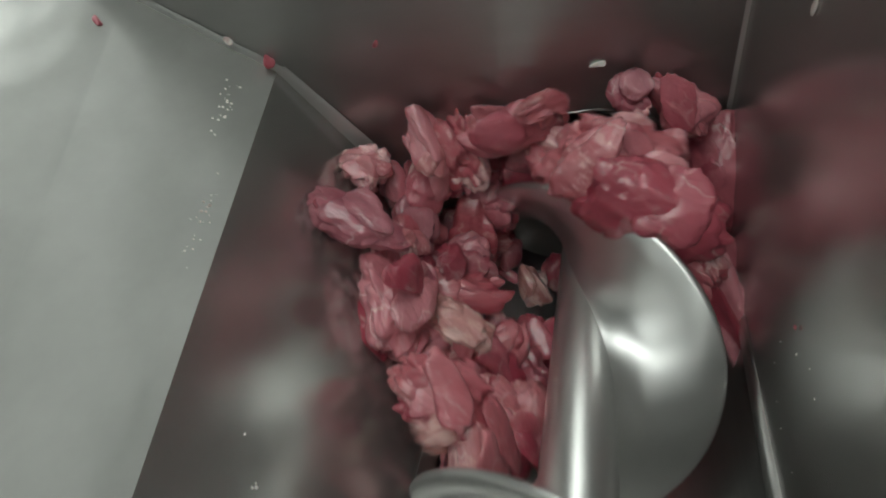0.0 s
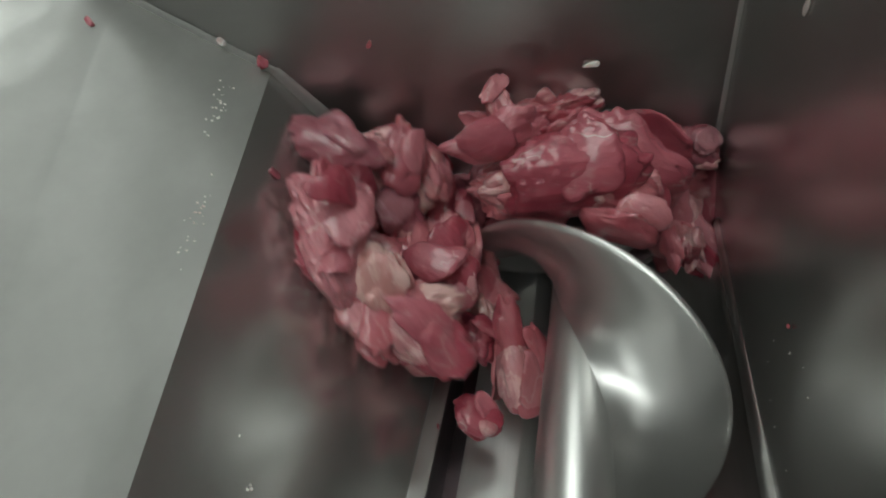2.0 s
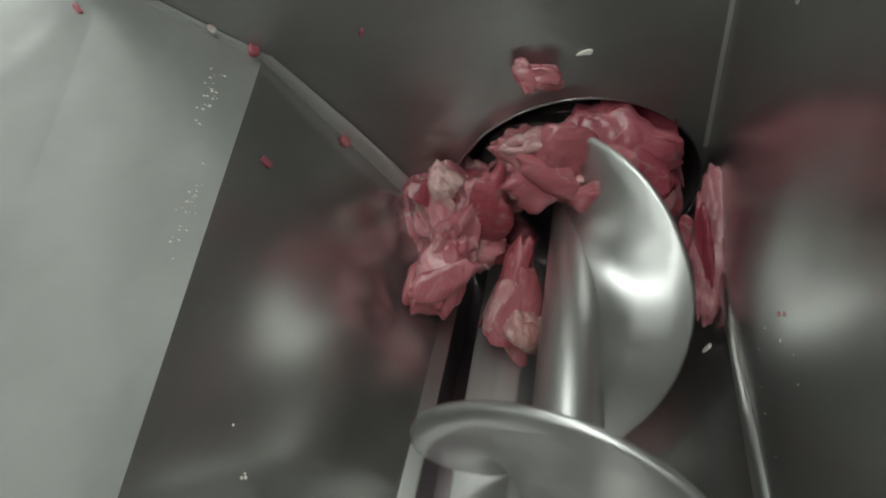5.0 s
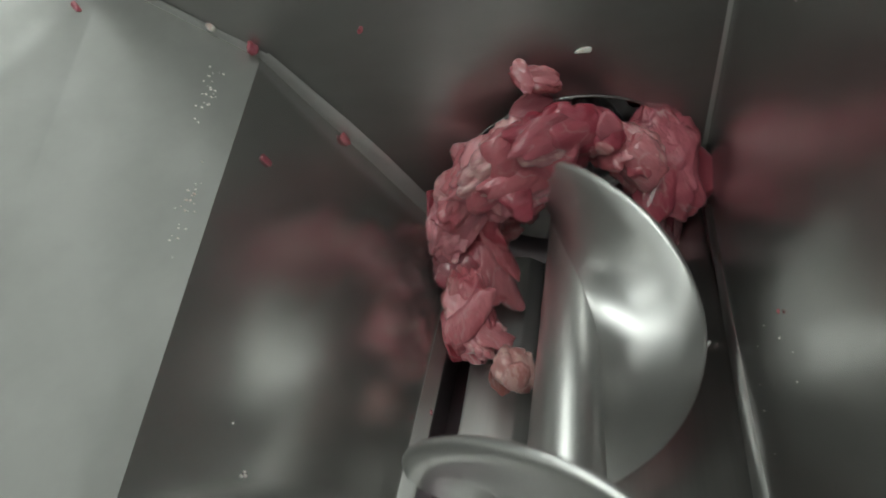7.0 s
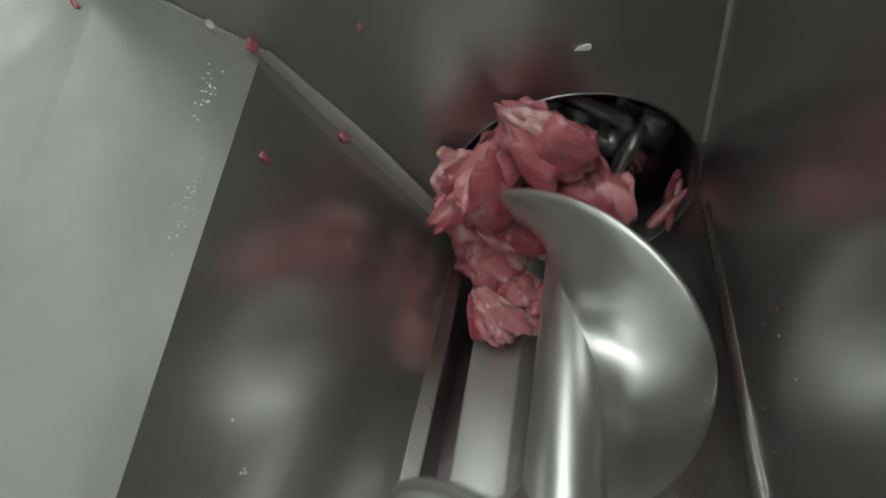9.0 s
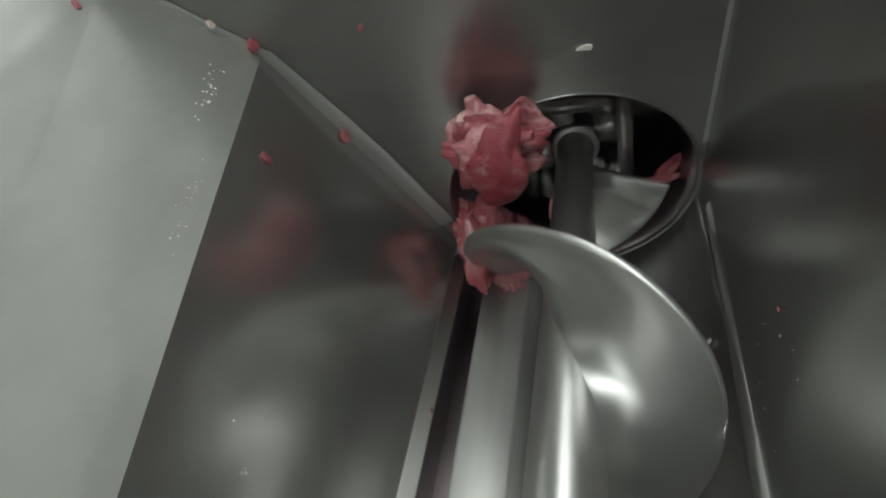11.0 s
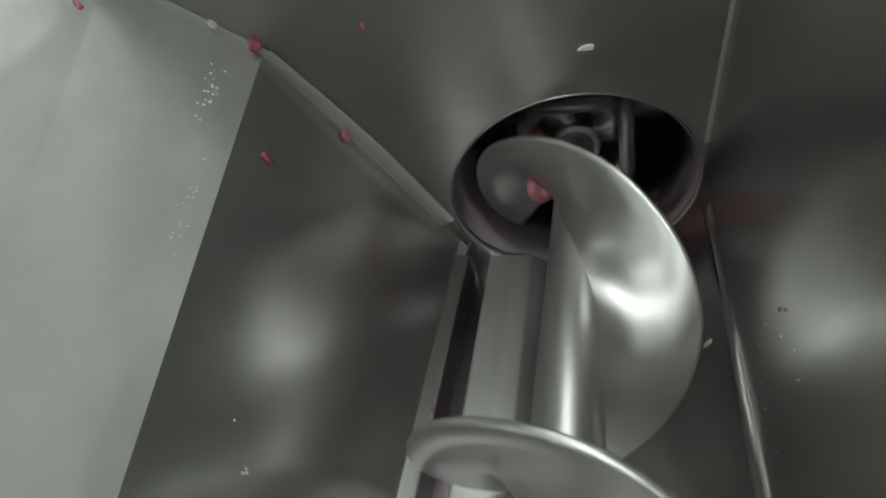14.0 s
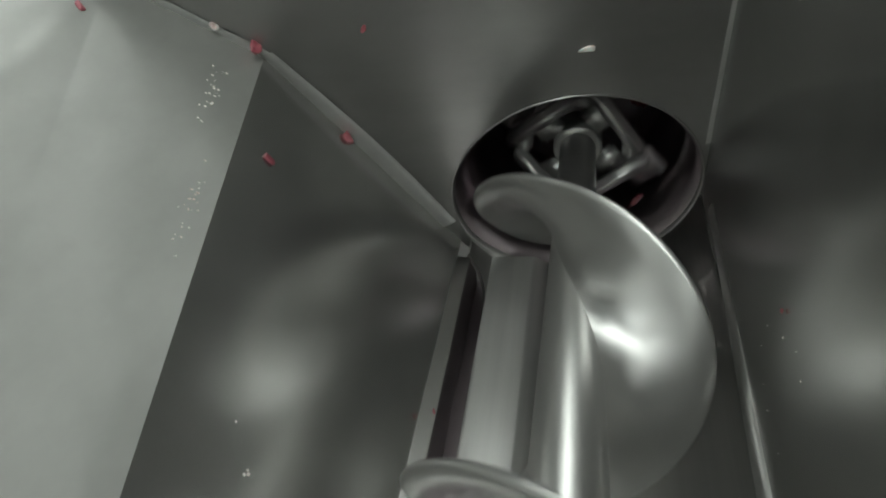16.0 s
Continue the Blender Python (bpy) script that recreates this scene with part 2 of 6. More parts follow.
def extrude_y(name, prof, y0, y1, mat, label, smooth=False, category="trough"):
    """A profile in x and z drawn along the trough, closed at both ends."""
    bm = bmesh.new()
    rows = [[bm.verts.new((x, (y(x, z) if callable(y) else y), z)) for x, z in prof] for y in (y0, y1)]
    n = len(prof)
    for i in range(n):
        k = (i + 1) % n
        bm.faces.new((rows[0][i], rows[0][k], rows[1][k], rows[1][i]))
    bm.faces.new(rows[0][::-1])
    bm.faces.new(rows[1])
    ob = part(name, bm, mat, None, smooth=smooth)
    if smooth:
        ob.modifiers.new("edges", "EDGE_SPLIT").split_angle = radians(35)
    return tagged(ob, label, category, kind="structure")


def arc(r, a0, a1, n, cx=0.0, cz=0.0):
    return [(cx + r * math.sin(radians(a0 + (a1 - a0) * i / n)), cz + r * math.cos(radians(a0 + (a1 - a0) * i / n))) for i in range(n + 1)]


# the screw's liner: a rolled sheet with a rounded lip beside the slot
lip_x, lip_z = 0.1085 * math.sin(radians(-138.5)), 0.1085 * math.cos(radians(-138.5))
BED = [(lip_x, -0.1065), (-0.0205, -0.1065), (-0.0200, -0.0990)] + arc(0.1008, 190, 96, 36)
BED += [(0.1014, -0.008)]
extrude_y("trough", BED + [(0.1052, -0.008), (0.1052, -0.125), (lip_x, -0.125)],
          end_y, NEAR + 0.004, M_TROUGH, "rounded polished stainless steel trough under the screw", True)
extrude_y("guide_rib", [(lip_x, lip_z - 0.004), (lip_x + 0.0006, lip_z + 0.0006), (lip_x + 0.0026, lip_z + 0.0016), (-0.0345, -0.0818), (-0.0330, -0.0822), (-0.0318, -0.0832),
                        (-0.0212, -0.0925), (-0.0204, -0.0940), (-0.0204, -0.1062), (lip_x, -0.1062)],
          end_y, NEAR + 0.004, M_RIB, "raised brushed steel guide rib along the trough", True)
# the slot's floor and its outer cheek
# the slot's shade is put into its colour by the darker barrel steel
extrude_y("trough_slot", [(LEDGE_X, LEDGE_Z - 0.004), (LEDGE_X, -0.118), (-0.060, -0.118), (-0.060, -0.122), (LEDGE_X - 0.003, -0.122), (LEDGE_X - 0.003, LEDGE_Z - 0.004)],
          end_y, NEAR + 0.004, M_BARREL, "narrow slot beside the trough liner, its shade in the colour")


def slot_end():
    """The plate that closes the slot beside the barrel opening, with a rounded corner."""
    bm = bmesh.new()
    x0, x1 = LEDGE_X - 0.001, lip_x + 0.001
    outline = [(x0, 0.0), (x1, 0.0), (x1, -0.052)]
    for i in range(9):
        t = radians(90 * i / 8)
        outline.append((x1 - 0.017 * (1 - math.cos(t)) - 0.0005, -0.048 + 0.026 * math.sin(t)))
    outline.append((x0, -0.020))
    vs = []
    for x, y in outline:
        k = (x - x0) / (x1 - x0)
        z = LEDGE_Z * (1 - k) + (lip_z + 0.001) * k
        vs.append(bm.verts.new((x, y if y < 0 else end_y(x, z), z)))
    f = bm.faces.new(vs)
    g = bmesh.ops.extrude_face_region(bm, geom=[f])
    bmesh.ops.translate(bm, verts=[v for v in g["geom"] if isinstance(v, bmesh.types.BMVert)], vec=(-0.002, 0, -0.004))
    ob = part("trough_lip", bm, M_TROUGH, None, smooth=False)
    return tagged(ob, "rounded steel lip beside the barrel opening", "trough", kind="structure")


slot_end()


def rail(name, far, near, label):
    """A half-round bar along the trough's rim; far and near: y, x, lower and upper z."""
    bm = bmesh.new()
    rows = []
    for y, x, z0, z1 in (far, near):
        mid, half = (z0 + z1) / 2, (z1 - z0) / 2
        rows.append([bm.verts.new((x + 0.0042 - 0.0052 * math.sin(math.pi * i / 10) ** 0.7, y, mid - half * math.cos(math.pi * i / 10))) for i in range(11)])
    for i in range(11):
        j = (i + 1) % 11
        bm.faces.new((rows[0][i], rows[0][j], rows[1][j], rows[1][i]))
    bm.faces.new(rows[0][::-1])
    bm.faces.new(rows[1])
    ob = part(name, bm, M_BAR, None)
    ob.modifiers.new("edges", "EDGE_SPLIT").split_angle = radians(40)
    return tagged(ob, label, "trim", kind="structure")


extrude_y("trim_left", [(-0.0982, LEDGE_Z - 0.006), (-0.0982, LEDGE_Z + 0.0010), (-0.0976, LEDGE_Z + 0.0018), (-0.0968, LEDGE_Z + 0.0016), (LEDGE_X - 0.0012, LEDGE_Z - 0.0008), (LEDGE_X - 0.0003, LEDGE_Z - 0.0012), (LEDGE_X, LEDGE_Z - 0.0020), (LEDGE_X, LEDGE_Z - 0.006)],
          lambda x, z: end_y(x, z) - 0.022, NEAR + 0.004, M_RAIL, "bright polished steel strip along the trough rim", category="trim")
rail("trim_right", (-0.030, 0.0985, 0.0080, 0.0205), (NEAR + 0.004, 0.0985, -0.0660, -0.0360), "bright polished half-round steel bar along the trough rim")


def seam(name, pts, mat, label):
    """A smooth weld bead along a corner of the hopper."""
    bm = bmesh.new()
    rows = []
    for p, w in pts:
        p = Vector(p)
        row = []
        for i in range(7):
            a = math.pi * i / 6
            row.append(bm.verts.new(p + Vector((math.cos(a) * w * 0.6, -math.sin(a) * w * 0.14 - 0.0004, math.cos(a) * w * 0.34))))
        rows.append(row)
    for p, q in zip(rows, rows[1:]):
        for i in range(6):
            bm.faces.new((p[i], p[i + 1], q[i + 1], q[i]))
    ob = part(name, bm, mat, None)
    return tagged(ob, label, "weld seam", kind="structure")


def seam_points(a, b, w0, w1, n=14):
    a, b = Vector(a), Vector(b)
    return [(a.lerp(b, i / n) + Vector((0, noise.noise((i * 0.7, w0, 2)) * 0.0006, 0)), w0 + (w1 - w0) * i / n) for i in range(n + 1)]


seam("seam_left", [(p + Vector((0.0035, 0, 0.0020)) * math.sin(math.pi * i / 14), w) for i, (p, w) in enumerate(seam_points(LEFT_NOSE, on_end(-0.1095, -0.0308), 0.010, 0.016))], M_SEAM, "smooth ground weld seam in the hopper corner")
seam("seam_tray", seam_points(LEFT_NOSE + TRAY_RISE * 1.8, LEFT_NOSE, 0.006, 0.008), M_SEAM, "smooth ground weld seam above the feed slope")
seam("seam_right", seam_points(on_end(right_x(0.225) - 0.001, 0.225), on_end(right_x(0.05) - 0.001, 0.05), 0.003, 0.004), M_SEAM,
     "fine weld seam in the hopper corner")


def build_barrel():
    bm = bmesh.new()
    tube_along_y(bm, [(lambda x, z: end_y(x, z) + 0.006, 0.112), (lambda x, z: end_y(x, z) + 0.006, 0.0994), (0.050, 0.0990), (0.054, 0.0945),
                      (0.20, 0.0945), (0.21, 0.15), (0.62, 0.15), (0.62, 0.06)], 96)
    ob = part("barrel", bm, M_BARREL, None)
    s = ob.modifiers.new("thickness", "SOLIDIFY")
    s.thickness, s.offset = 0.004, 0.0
    return tagged(ob, "steel grinder barrel behind the end plate, inner shade and bloody tint in its colour", "barrel", kind="structure")


barrel = build_barrel()


# ---- the feed screw ----
TURN_Y = ((-2.9, -0.645), (-2.4, -0.545), (-1.9, -0.460), (-1.5, -0.374), (-1.3, -0.3144), (-1.1, -0.2788), (-0.9, -0.2481), (-0.7, -0.2098),
          (-0.5, -0.1580), (-0.3, -0.0931), (-0.1, -0.0220), (0.0, 0.0120), (0.105, 0.0320), (0.19, 0.0445))


def spline(points, u):
    """Smooth curve through a short table."""
    n = len(points)
    i = max(0, min(n - 2, sum(1 for q, _ in points[1:-1] if q <= u)))
    x0, y0 = points[i]
    x1, y1 = points[i + 1]
    m0 = (points[min(i + 1, n - 1)][1] - points[max(i - 1, 0)][1]) / (points[min(i + 1, n - 1)][0] - points[max(i - 1, 0)][0])
    m1 = (points[min(i + 2, n - 1)][1] - y0) / (points[min(i + 2, n - 1)][0] - x0)
    h = x1 - x0
    s = (u - x0) / h
    return (2 * s ** 3 - 3 * s * s + 1) * y0 + (s ** 3 - 2 * s * s + s) * h * m0 + (3 * s * s - 2 * s ** 3) * y1 + (s ** 3 - s * s) * h * m1


def blade_radius(y):
    if y > -0.1:
        return 0.0791 + 0.0064 * (y + 0.1) / 0.143
    t = max(-0.22, y) + 0.15
    return 0.1 * (0.827 - 0.589 * t - 2.474 * t * t)


def shaft_radius(y):
    return 0.0162 - 0.020 * min(0.0, max(y, -0.34))


def build_auger():
    root = new("feed_screw")
    tagged(root, "large cast stainless steel screw turning in the trough", "feed screw")
    bm = bmesh.new()
    ys = [NEAR + 0.004 + i * (0.10 - NEAR) / 40 for i in range(41)]
    tube_along_y(bm, [(y, shaft_radius(y)) for y in ys], 48, True)
    part("shaft", bm, M_AUGER, root, "smooth tapered steel shaft")
    bm = bmesh.new()
    rows = []
    steps = 420
    for i in range(steps + 1):
        u = 0.19 - (2.9 + 0.19) * i / steps
        a = -2 * math.pi * u
        y = spline(TURN_Y, u)
        rs, re = shaft_radius(y) - 0.001, blade_radius(y)
        w = re - rs
        grow = min(1.0, 0.35 + i / 10)
        prof = [(rs, -0.034), (rs + 0.0012, -0.0270), (rs + 0.0034, -0.0205), (rs + 0.0068, -0.0148), (rs + 0.0115, -0.0100), (rs + 0.0175, -0.0068), (rs + 0.0260, -0.0050), (rs + 0.75 * w, -0.0040), (re - 0.003, -0.0034),
                (re - 0.0008, -0.0022), (re, 0.0), (re - 0.0008, 0.0022), (re - 0.003, 0.0034), (rs + 0.6 * w, 0.0044), (rs + 0.018, 0.0062),
                (rs + 0.010, 0.0090), (rs + 0.004, 0.0140), (rs, 0.022)]
        rows.append([bm.verts.new((r * math.sin(a), y + d * grow, r * math.cos(a))) for r, d in prof])
    for p, q in zip(rows, rows[1:]):
        for i in range(len(p) - 1):
            bm.faces.new((p[i], p[i + 1], q[i + 1], q[i]))
    bm.faces.new(rows[0][::-1])
    bm.faces.new(rows[-1])
    part("flight", bm, M_AUGER, root, "polished helical blade with a worn bright rim")
    return root


def build_paddle():
    """The fast four-armed paddle that turns in the barrel beyond the screw."""
    root = new("transfer_paddle")
    tagged(root, "dull cast steel paddle wheel with four barred arms in the barrel", "paddle wheel")
    bm = bmesh.new()
    tube_along_y(bm, [(0.072, 0.019), (0.074, 0.022), (0.104, 0.022), (0.107, 0.019)], 40, True)
    part("hub", bm, M_AUGER, root)
    for k in range(4):
        turn = Matrix.Rotation(radians(90 * k), 3, "Y")
        for name, size, at in (("arm", (0.026, 0.010, 0.026), (-0.012, 0.082, 0.031)), ("cross_bar", (0.078, 0.013, 0.013), (-0.006, 0.070, 0.044)),
                               ("end_post", (0.012, 0.040, 0.014), (0.031, 0.090, 0.036)), ("blade", (0.034, 0.006, 0.036), (-0.030, 0.096, 0.062))):
            bm = bmesh.new()
            bmesh.ops.create_cube(bm, size=1.0)
            bmesh.ops.scale(bm, vec=size, verts=bm.verts)
            bmesh.ops.translate(bm, vec=at, verts=bm.verts)
            bmesh.ops.bevel(bm, geom=list(bm.edges), offset=0.003, segments=2, affect="EDGES")
            bmesh.ops.rotate(bm, cent=(0, 0, 0), matrix=turn, verts=bm.verts)
            part(name, bm, M_AUGER, root)
    return root


auger = build_auger()
paddle = build_paddle()

# ---- meat ----
MEAT_SIZES = {
    'fat_lump': (57, 38, 30, 'fat'),
    'drum_a': (91, 39, 32, 'skin'),
    'frill_a': (40, 34, 26, 'frill'),
    'wedge_a': (59, 32, 27, 'flesh'),
    'fold_a': (71, 55, 39, 'flesh'),
    'fold_b': (64, 46, 34, 'flesh'),
    'slab_a': (78, 41, 30, 'pale'),
    'core_a': (55, 46, 39, 'dark'),
    'core_b': (52, 48, 39, 'frill'),
    'core_c': (57, 46, 39, 'dark'),
    'slab_b': (74, 45, 28, 'slab'),
    'pink_a': (64, 48, 34, 'pale'),
    'strip_a': (105, 39, 32, 'pale'),
    'lump_a': (44, 36, 28, 'flesh'),
    'pale_a': (40, 36, 26, 'fat'),
    'wedge_b': (44, 24, 20, 'fat'),
    'oval_a': (62, 41, 32, 'flesh'),
    'curl_a': (44, 20, 15, 'pale'),
    'frill_b': (78, 64, 46, 'frill'),
    'purple_a': (34, 30, 26, 'skin'),
    'red_a': (64, 36, 30, 'flesh'),
    'slab_c': (104, 64, 32, 'slab'),
    'slab_d': (98, 74, 32, 'slab'),
    'slab_e': (80, 50, 30, 'slab'),
    'pale_b': (52, 34, 25, 'pale'),
    'hang_a': (112, 30, 18, 'slab'),
    'strip_b': (92, 42, 26, 'slab'),
    'strip_c': (68, 39, 30, 'frill'),
    'stripe_a': (57, 39, 30, 'skin'),
    'tan_a': (34, 26, 20, 'fat'),
    'dark_a': (44, 36, 30, 'dark'),
    'star_a': (38, 34, 24, 'flesh'),
    'pink_b': (80, 55, 39, 'pale'),
    'pink_c': (73, 52, 39, 'pale'),
    'flesh_d': (68, 46, 34, 'flesh'),
    'flesh_e': (57, 46, 34, 'frill'),
    'flesh_f': (64, 46, 32, 'flesh'),
    'flesh_g': (59, 46, 34, 'dark'),
    'nodule_a': (71, 64, 50, 'frill'),
    'tube_a': (82, 43, 32, 'frill'),
    'slice_a': (66, 36, 27, 'frill'),
    'bit_b': (40, 22, 18, 'flesh'),
    'bit_c': (30, 20, 16, 'pale'),
    'ribbon_a': (59, 14, 11, 'flesh'),
    'tri_a': (31, 24, 15, 'dark'),
    'core_d': (73, 59, 46, 'dark'),
    'fill_a': (52, 41, 30, 'dark'),
    'fill_b': (40, 30, 22, 'flesh'),
    'fill_c': (44, 34, 26, 'flesh'),
    'fill_d': (44, 34, 26, 'pale'),
    'fill_e': (40, 32, 24, 'frill'),
    'fill_f': (40, 30, 22, 'flesh'),
    'fill_g': (44, 30, 24, 'pale'),
    'fill_h': (44, 34, 22, 'pale'),
    'fill_i': (40, 30, 20, 'frill'),
    'fill_j': (34, 26, 20, 'frill'),
    'fill_k': (40, 30, 24, 'flesh'),
    'fill_l': (40, 32, 24, 'flesh'),
    'fill_m': (44, 34, 26, 'flesh'),
    'fill_n': (52, 41, 30, 'flesh'),
    'fill_o': (66, 52, 39, 'dark'),
}


RAGGED = {"flesh": 0.07, "dark": 0.08, "pale": 0.09, "frill": 0.17, "skin": 0.05, "fat": 0.13, "slab": 0.05}
FOLDED = {"flesh": 0.15, "dark": 0.20, "pale": 0.17, "frill": 0.24, "skin": 0.12, "fat": 0.12, "slab": 0.1}
LOBED = {"flesh": 0.28, "dark": 0.32, "pale": 0.32, "frill": 0.38, "skin": 0.24, "fat": 0.26, "slab": 0.2}
KNIVES = {"flesh": 6, "dark": 5, "pale": 5, "frill": 4, "skin": 4, "fat": 4, "slab": 5}


def lobe(bm, rnd, length, width, thick, style, roll, fine, place):
    """One muscle or flap of a piece: bent, cut flat by the knife, folded and ragged at its rim."""
    made = bmesh.ops.create_icosphere(bm, subdivisions=fine, radius=1.0)["verts"]
    off = Vector((rnd.uniform(-50, 50), rnd.uniform(-50, 50), rnd.uniform(-50, 50)))
    bend, taper, cut, lean = rnd.uniform(-0.35, 0.35), rnd.uniform(-0.35, 0.35), rnd.uniform(-0.4, 0.4), rnd.uniform(-0.4, 0.4)
    rag, fold, lump = RAGGED[style], FOLDED[style], LOBED[style]
    knives = []
    for _ in range(KNIVES[style]):
        w = Vector((rnd.gauss(0, 1), rnd.gauss(0, 1), rnd.gauss(0, 0.8))).normalized()
        knives.append((w, rnd.uniform(0.5, 0.88)))
    for v in made:
        d = v.co.normalized()
        p = Vector([math.copysign(abs(c) ** 0.9, c) for c in d])
        for w, far in knives:
            over = p.dot(w) - far
            if over > 0:
                p -= w * over * 0.62
        at = Vector((p.x * length, p.y * width, p.z * thick)) / 40
        n1 = noise.noise(at * 1.05 + off)
        n2 = 1 - abs(noise.noise(Vector((at.x * 0.9, at.y * 2.0, at.z * 2.0)) + off * 2)) * 2
        n3 = noise.noise(at * 3.6 + off)
        n4 = noise.noise(at * 9.0 + off)
        n5 = abs(noise.noise(Vector((at.x * 1.0, at.y * 2.3, at.z * 2.3)) - off))
        groove = max(0.0, 0.14 - n5) / 0.14
        rim = max(0.0, 1 - abs(p.z) * 1.6)
        k = 1 + lump * n1 - fold * max(0.0, n2 - 0.45) * 1.5 + rag * n3 * (0.4 + 1.1 * rim) + 0.45 * rag * n4 * (0.3 + 1.3 * rim) - 0.16 * groove ** 2
        q = p * k
        q.y *= 1 + taper * q.x
        q.z *= 1 - 0.3 * taper * q.x
        q.y += bend * (q.x * q.x - 0.4)
        q.z += 0.4 * cut * (q.x * q.x - 0.3) + 0.18 * math.sin(3.2 * q.y + 6 * cut)
        x, y, z = q.x * length / 2, q.y * width / 2, q.z * thick / 2
        if roll:
            r = 1.12 * width / roll
            a = y * 1.12 / r + lean * q.x
            deep = r + z * 0.66
            y, z = deep * math.sin(a), deep * math.cos(a) - r * 0.72
        v.co = place @ (Vector((x, y, z)) * 0.001)
    bmesh.ops.smooth_vert(bm, verts=made, factor=0.4, use_axis_x=True, use_axis_y=True, use_axis_z=True)
    return off


def chunk_mesh(name, length, width, thick, style, seed):
    """A torn lump of meat: a main muscle with smaller lobes and flaps folded over it."""
    rnd = random.Random(seed)
    bm = bmesh.new()
    small = length < 32
    roll = rnd.uniform(1.7, 2.7) if style in ("flesh", "pale", "skin", "slab") and width > 31 and rnd.random() < 0.5 else 0.0
    off = lobe(bm, rnd, length * 0.96, width * 0.90, thick * 0.84, style, roll, 4 if small else 5, Matrix())
    flaps = []
    if small:
        return bm, off, flaps
    for k in range({"flesh": 2, "dark": 3, "pale": 2, "frill": 5, "skin": 1, "fat": 2, "slab": 1}[style] + (1 if length > 60 else 0)):
        a = rnd.uniform(0, 2 * math.pi)
        up = 1 if k % 2 == 0 else -1
        ln = length * rnd.uniform(0.42, 0.80)
        wd = min(ln, width * rnd.uniform(0.50, 0.85))
        tk = max(5.0, thick * rnd.uniform(0.20, 0.40))
        x, y = math.cos(a) * length * rnd.uniform(0.08, 0.28), math.sin(a) * width * rnd.uniform(0.06, 0.26)
        z = up * thick * (0.34 - 0.5 * (x / length) ** 2 - 0.5 * (y / width) ** 2)
        tilt = pose(0, 0, 0, math.degrees(-up * y / width) * 0.9 + rnd.uniform(-18, 18), math.degrees(up * x / length) * 0.9 + rnd.uniform(-18, 18), rnd.uniform(-75, 75))
        if up < 0:
            tilt = tilt @ Matrix.Rotation(math.pi, 4, "X")
        flap = bmesh.new()
        lobe(flap, rnd, ln, wd, tk, style, rnd.uniform(0.7, 2.2) if rnd.random() < 0.75 else 0.0, 4, Matrix.Translation((x * 0.001, y * 0.001, z * 0.001)) @ tilt)
        flaps.append(flap)
    return bm, off, flaps


def make_chunk(key, length, width, thick, style, seed):
    words = {
        "flesh": "smooth red raw meat chunk with thin pale seams",
        "dark": "dark red raw meat lump deep in the pile",
        "slab": "broad smooth red raw meat slice with pale sinews",
        "pale": "pale pink raw meat piece with soft fat",
        "frill": "ragged torn raw meat piece with white fat flecks",
        "skin": "purplish raw meat piece under a shiny membrane",
        "fat": "cream coloured lump of raw fat tissue",
    }
    bm, off, flaps = chunk_mesh("meat_chunk", length, width, thick, style, seed)
    bm.normal_update()
    # a thin uneven layer of fat or membrane over a patch of the lump
    need = {"flesh": 0.34, "dark": 0.5, "pale": 0.26, "frill": 0.22, "skin": 0.28, "fat": 0.9, "slab": 0.36}[style]
    lay = bmesh.new()
    made = {}
    for f in bm.faces:
        c = f.calc_center_median() * 1000 / length
        if noise.noise(c * 2.2 + off) > need - 0.08:
            ring = []
            for v in f.verts:
                if v.index not in made:
                    h = noise.noise(v.co * 1000 / length * 2.2 + off) - need
                    lift = max(-0.0012, min(0.0016, h * 0.012)) + 0.0005 * noise.noise(v.co * 400 + off)
                    made[v.index] = lay.verts.new(v.co + v.normal * lift)
                ring.append(made[v.index])
            lay.faces.new(ring)
    # keep the largest connected patch only
    best, seen = set(), set()
    for f in lay.faces:
        if f in seen:
            continue
        group, stack = set(), [f]
        while stack:
            g = stack.pop()
            if g in seen:
                continue
            seen.add(g)
            group.add(g)
            stack += [h for v in g.verts for h in v.link_faces if h not in seen]
        if len(group) > len(best):
            best = group
    bmesh.ops.delete(lay, geom=[f for f in lay.faces if f not in best], context="FACES")
    ob = part("meat_chunk", bm, M_FLESH[style], None)
    tagged(ob, words[style], "meat", "meat in the hopper")
    for flap in flaps:
        part("flap", flap, M_FLESH[style], ob)
    if len(lay.faces) > 12:
        part("fat_layer", lay, M_FATCAP, ob, "whitish fat layer")
    else:
        lay.free()
    return ob


meat = {}
for number, (key, (ln, wd, tk, style)) in enumerate(MEAT_SIZES.items()):
    meat[key] = make_chunk(key, ln, wd, tk, style, 100 + number * 7)


# ---- scraps stuck to the steel ----
def scrap(length, width, style, seed, place, normal, label, spin=0.0):
    bm, _, _ = chunk_mesh("meat_scrap", length, width, min(length, width) * 0.55, style, seed)
    ob = part("meat_scrap", bm, M_BEAD if style == "fat" else M_FLESH[style], None)
    n = Vector(normal).normalized()
    m = n.to_track_quat("Z", "Y").to_matrix().to_4x4() @ Matrix.Rotation(radians(spin), 4, "Z")
    ob.matrix_world = Matrix.Translation(Vector(place) + n * 0.001) @ m
    return tagged(ob, label, "meat scrap", "meat scraps on the steel")


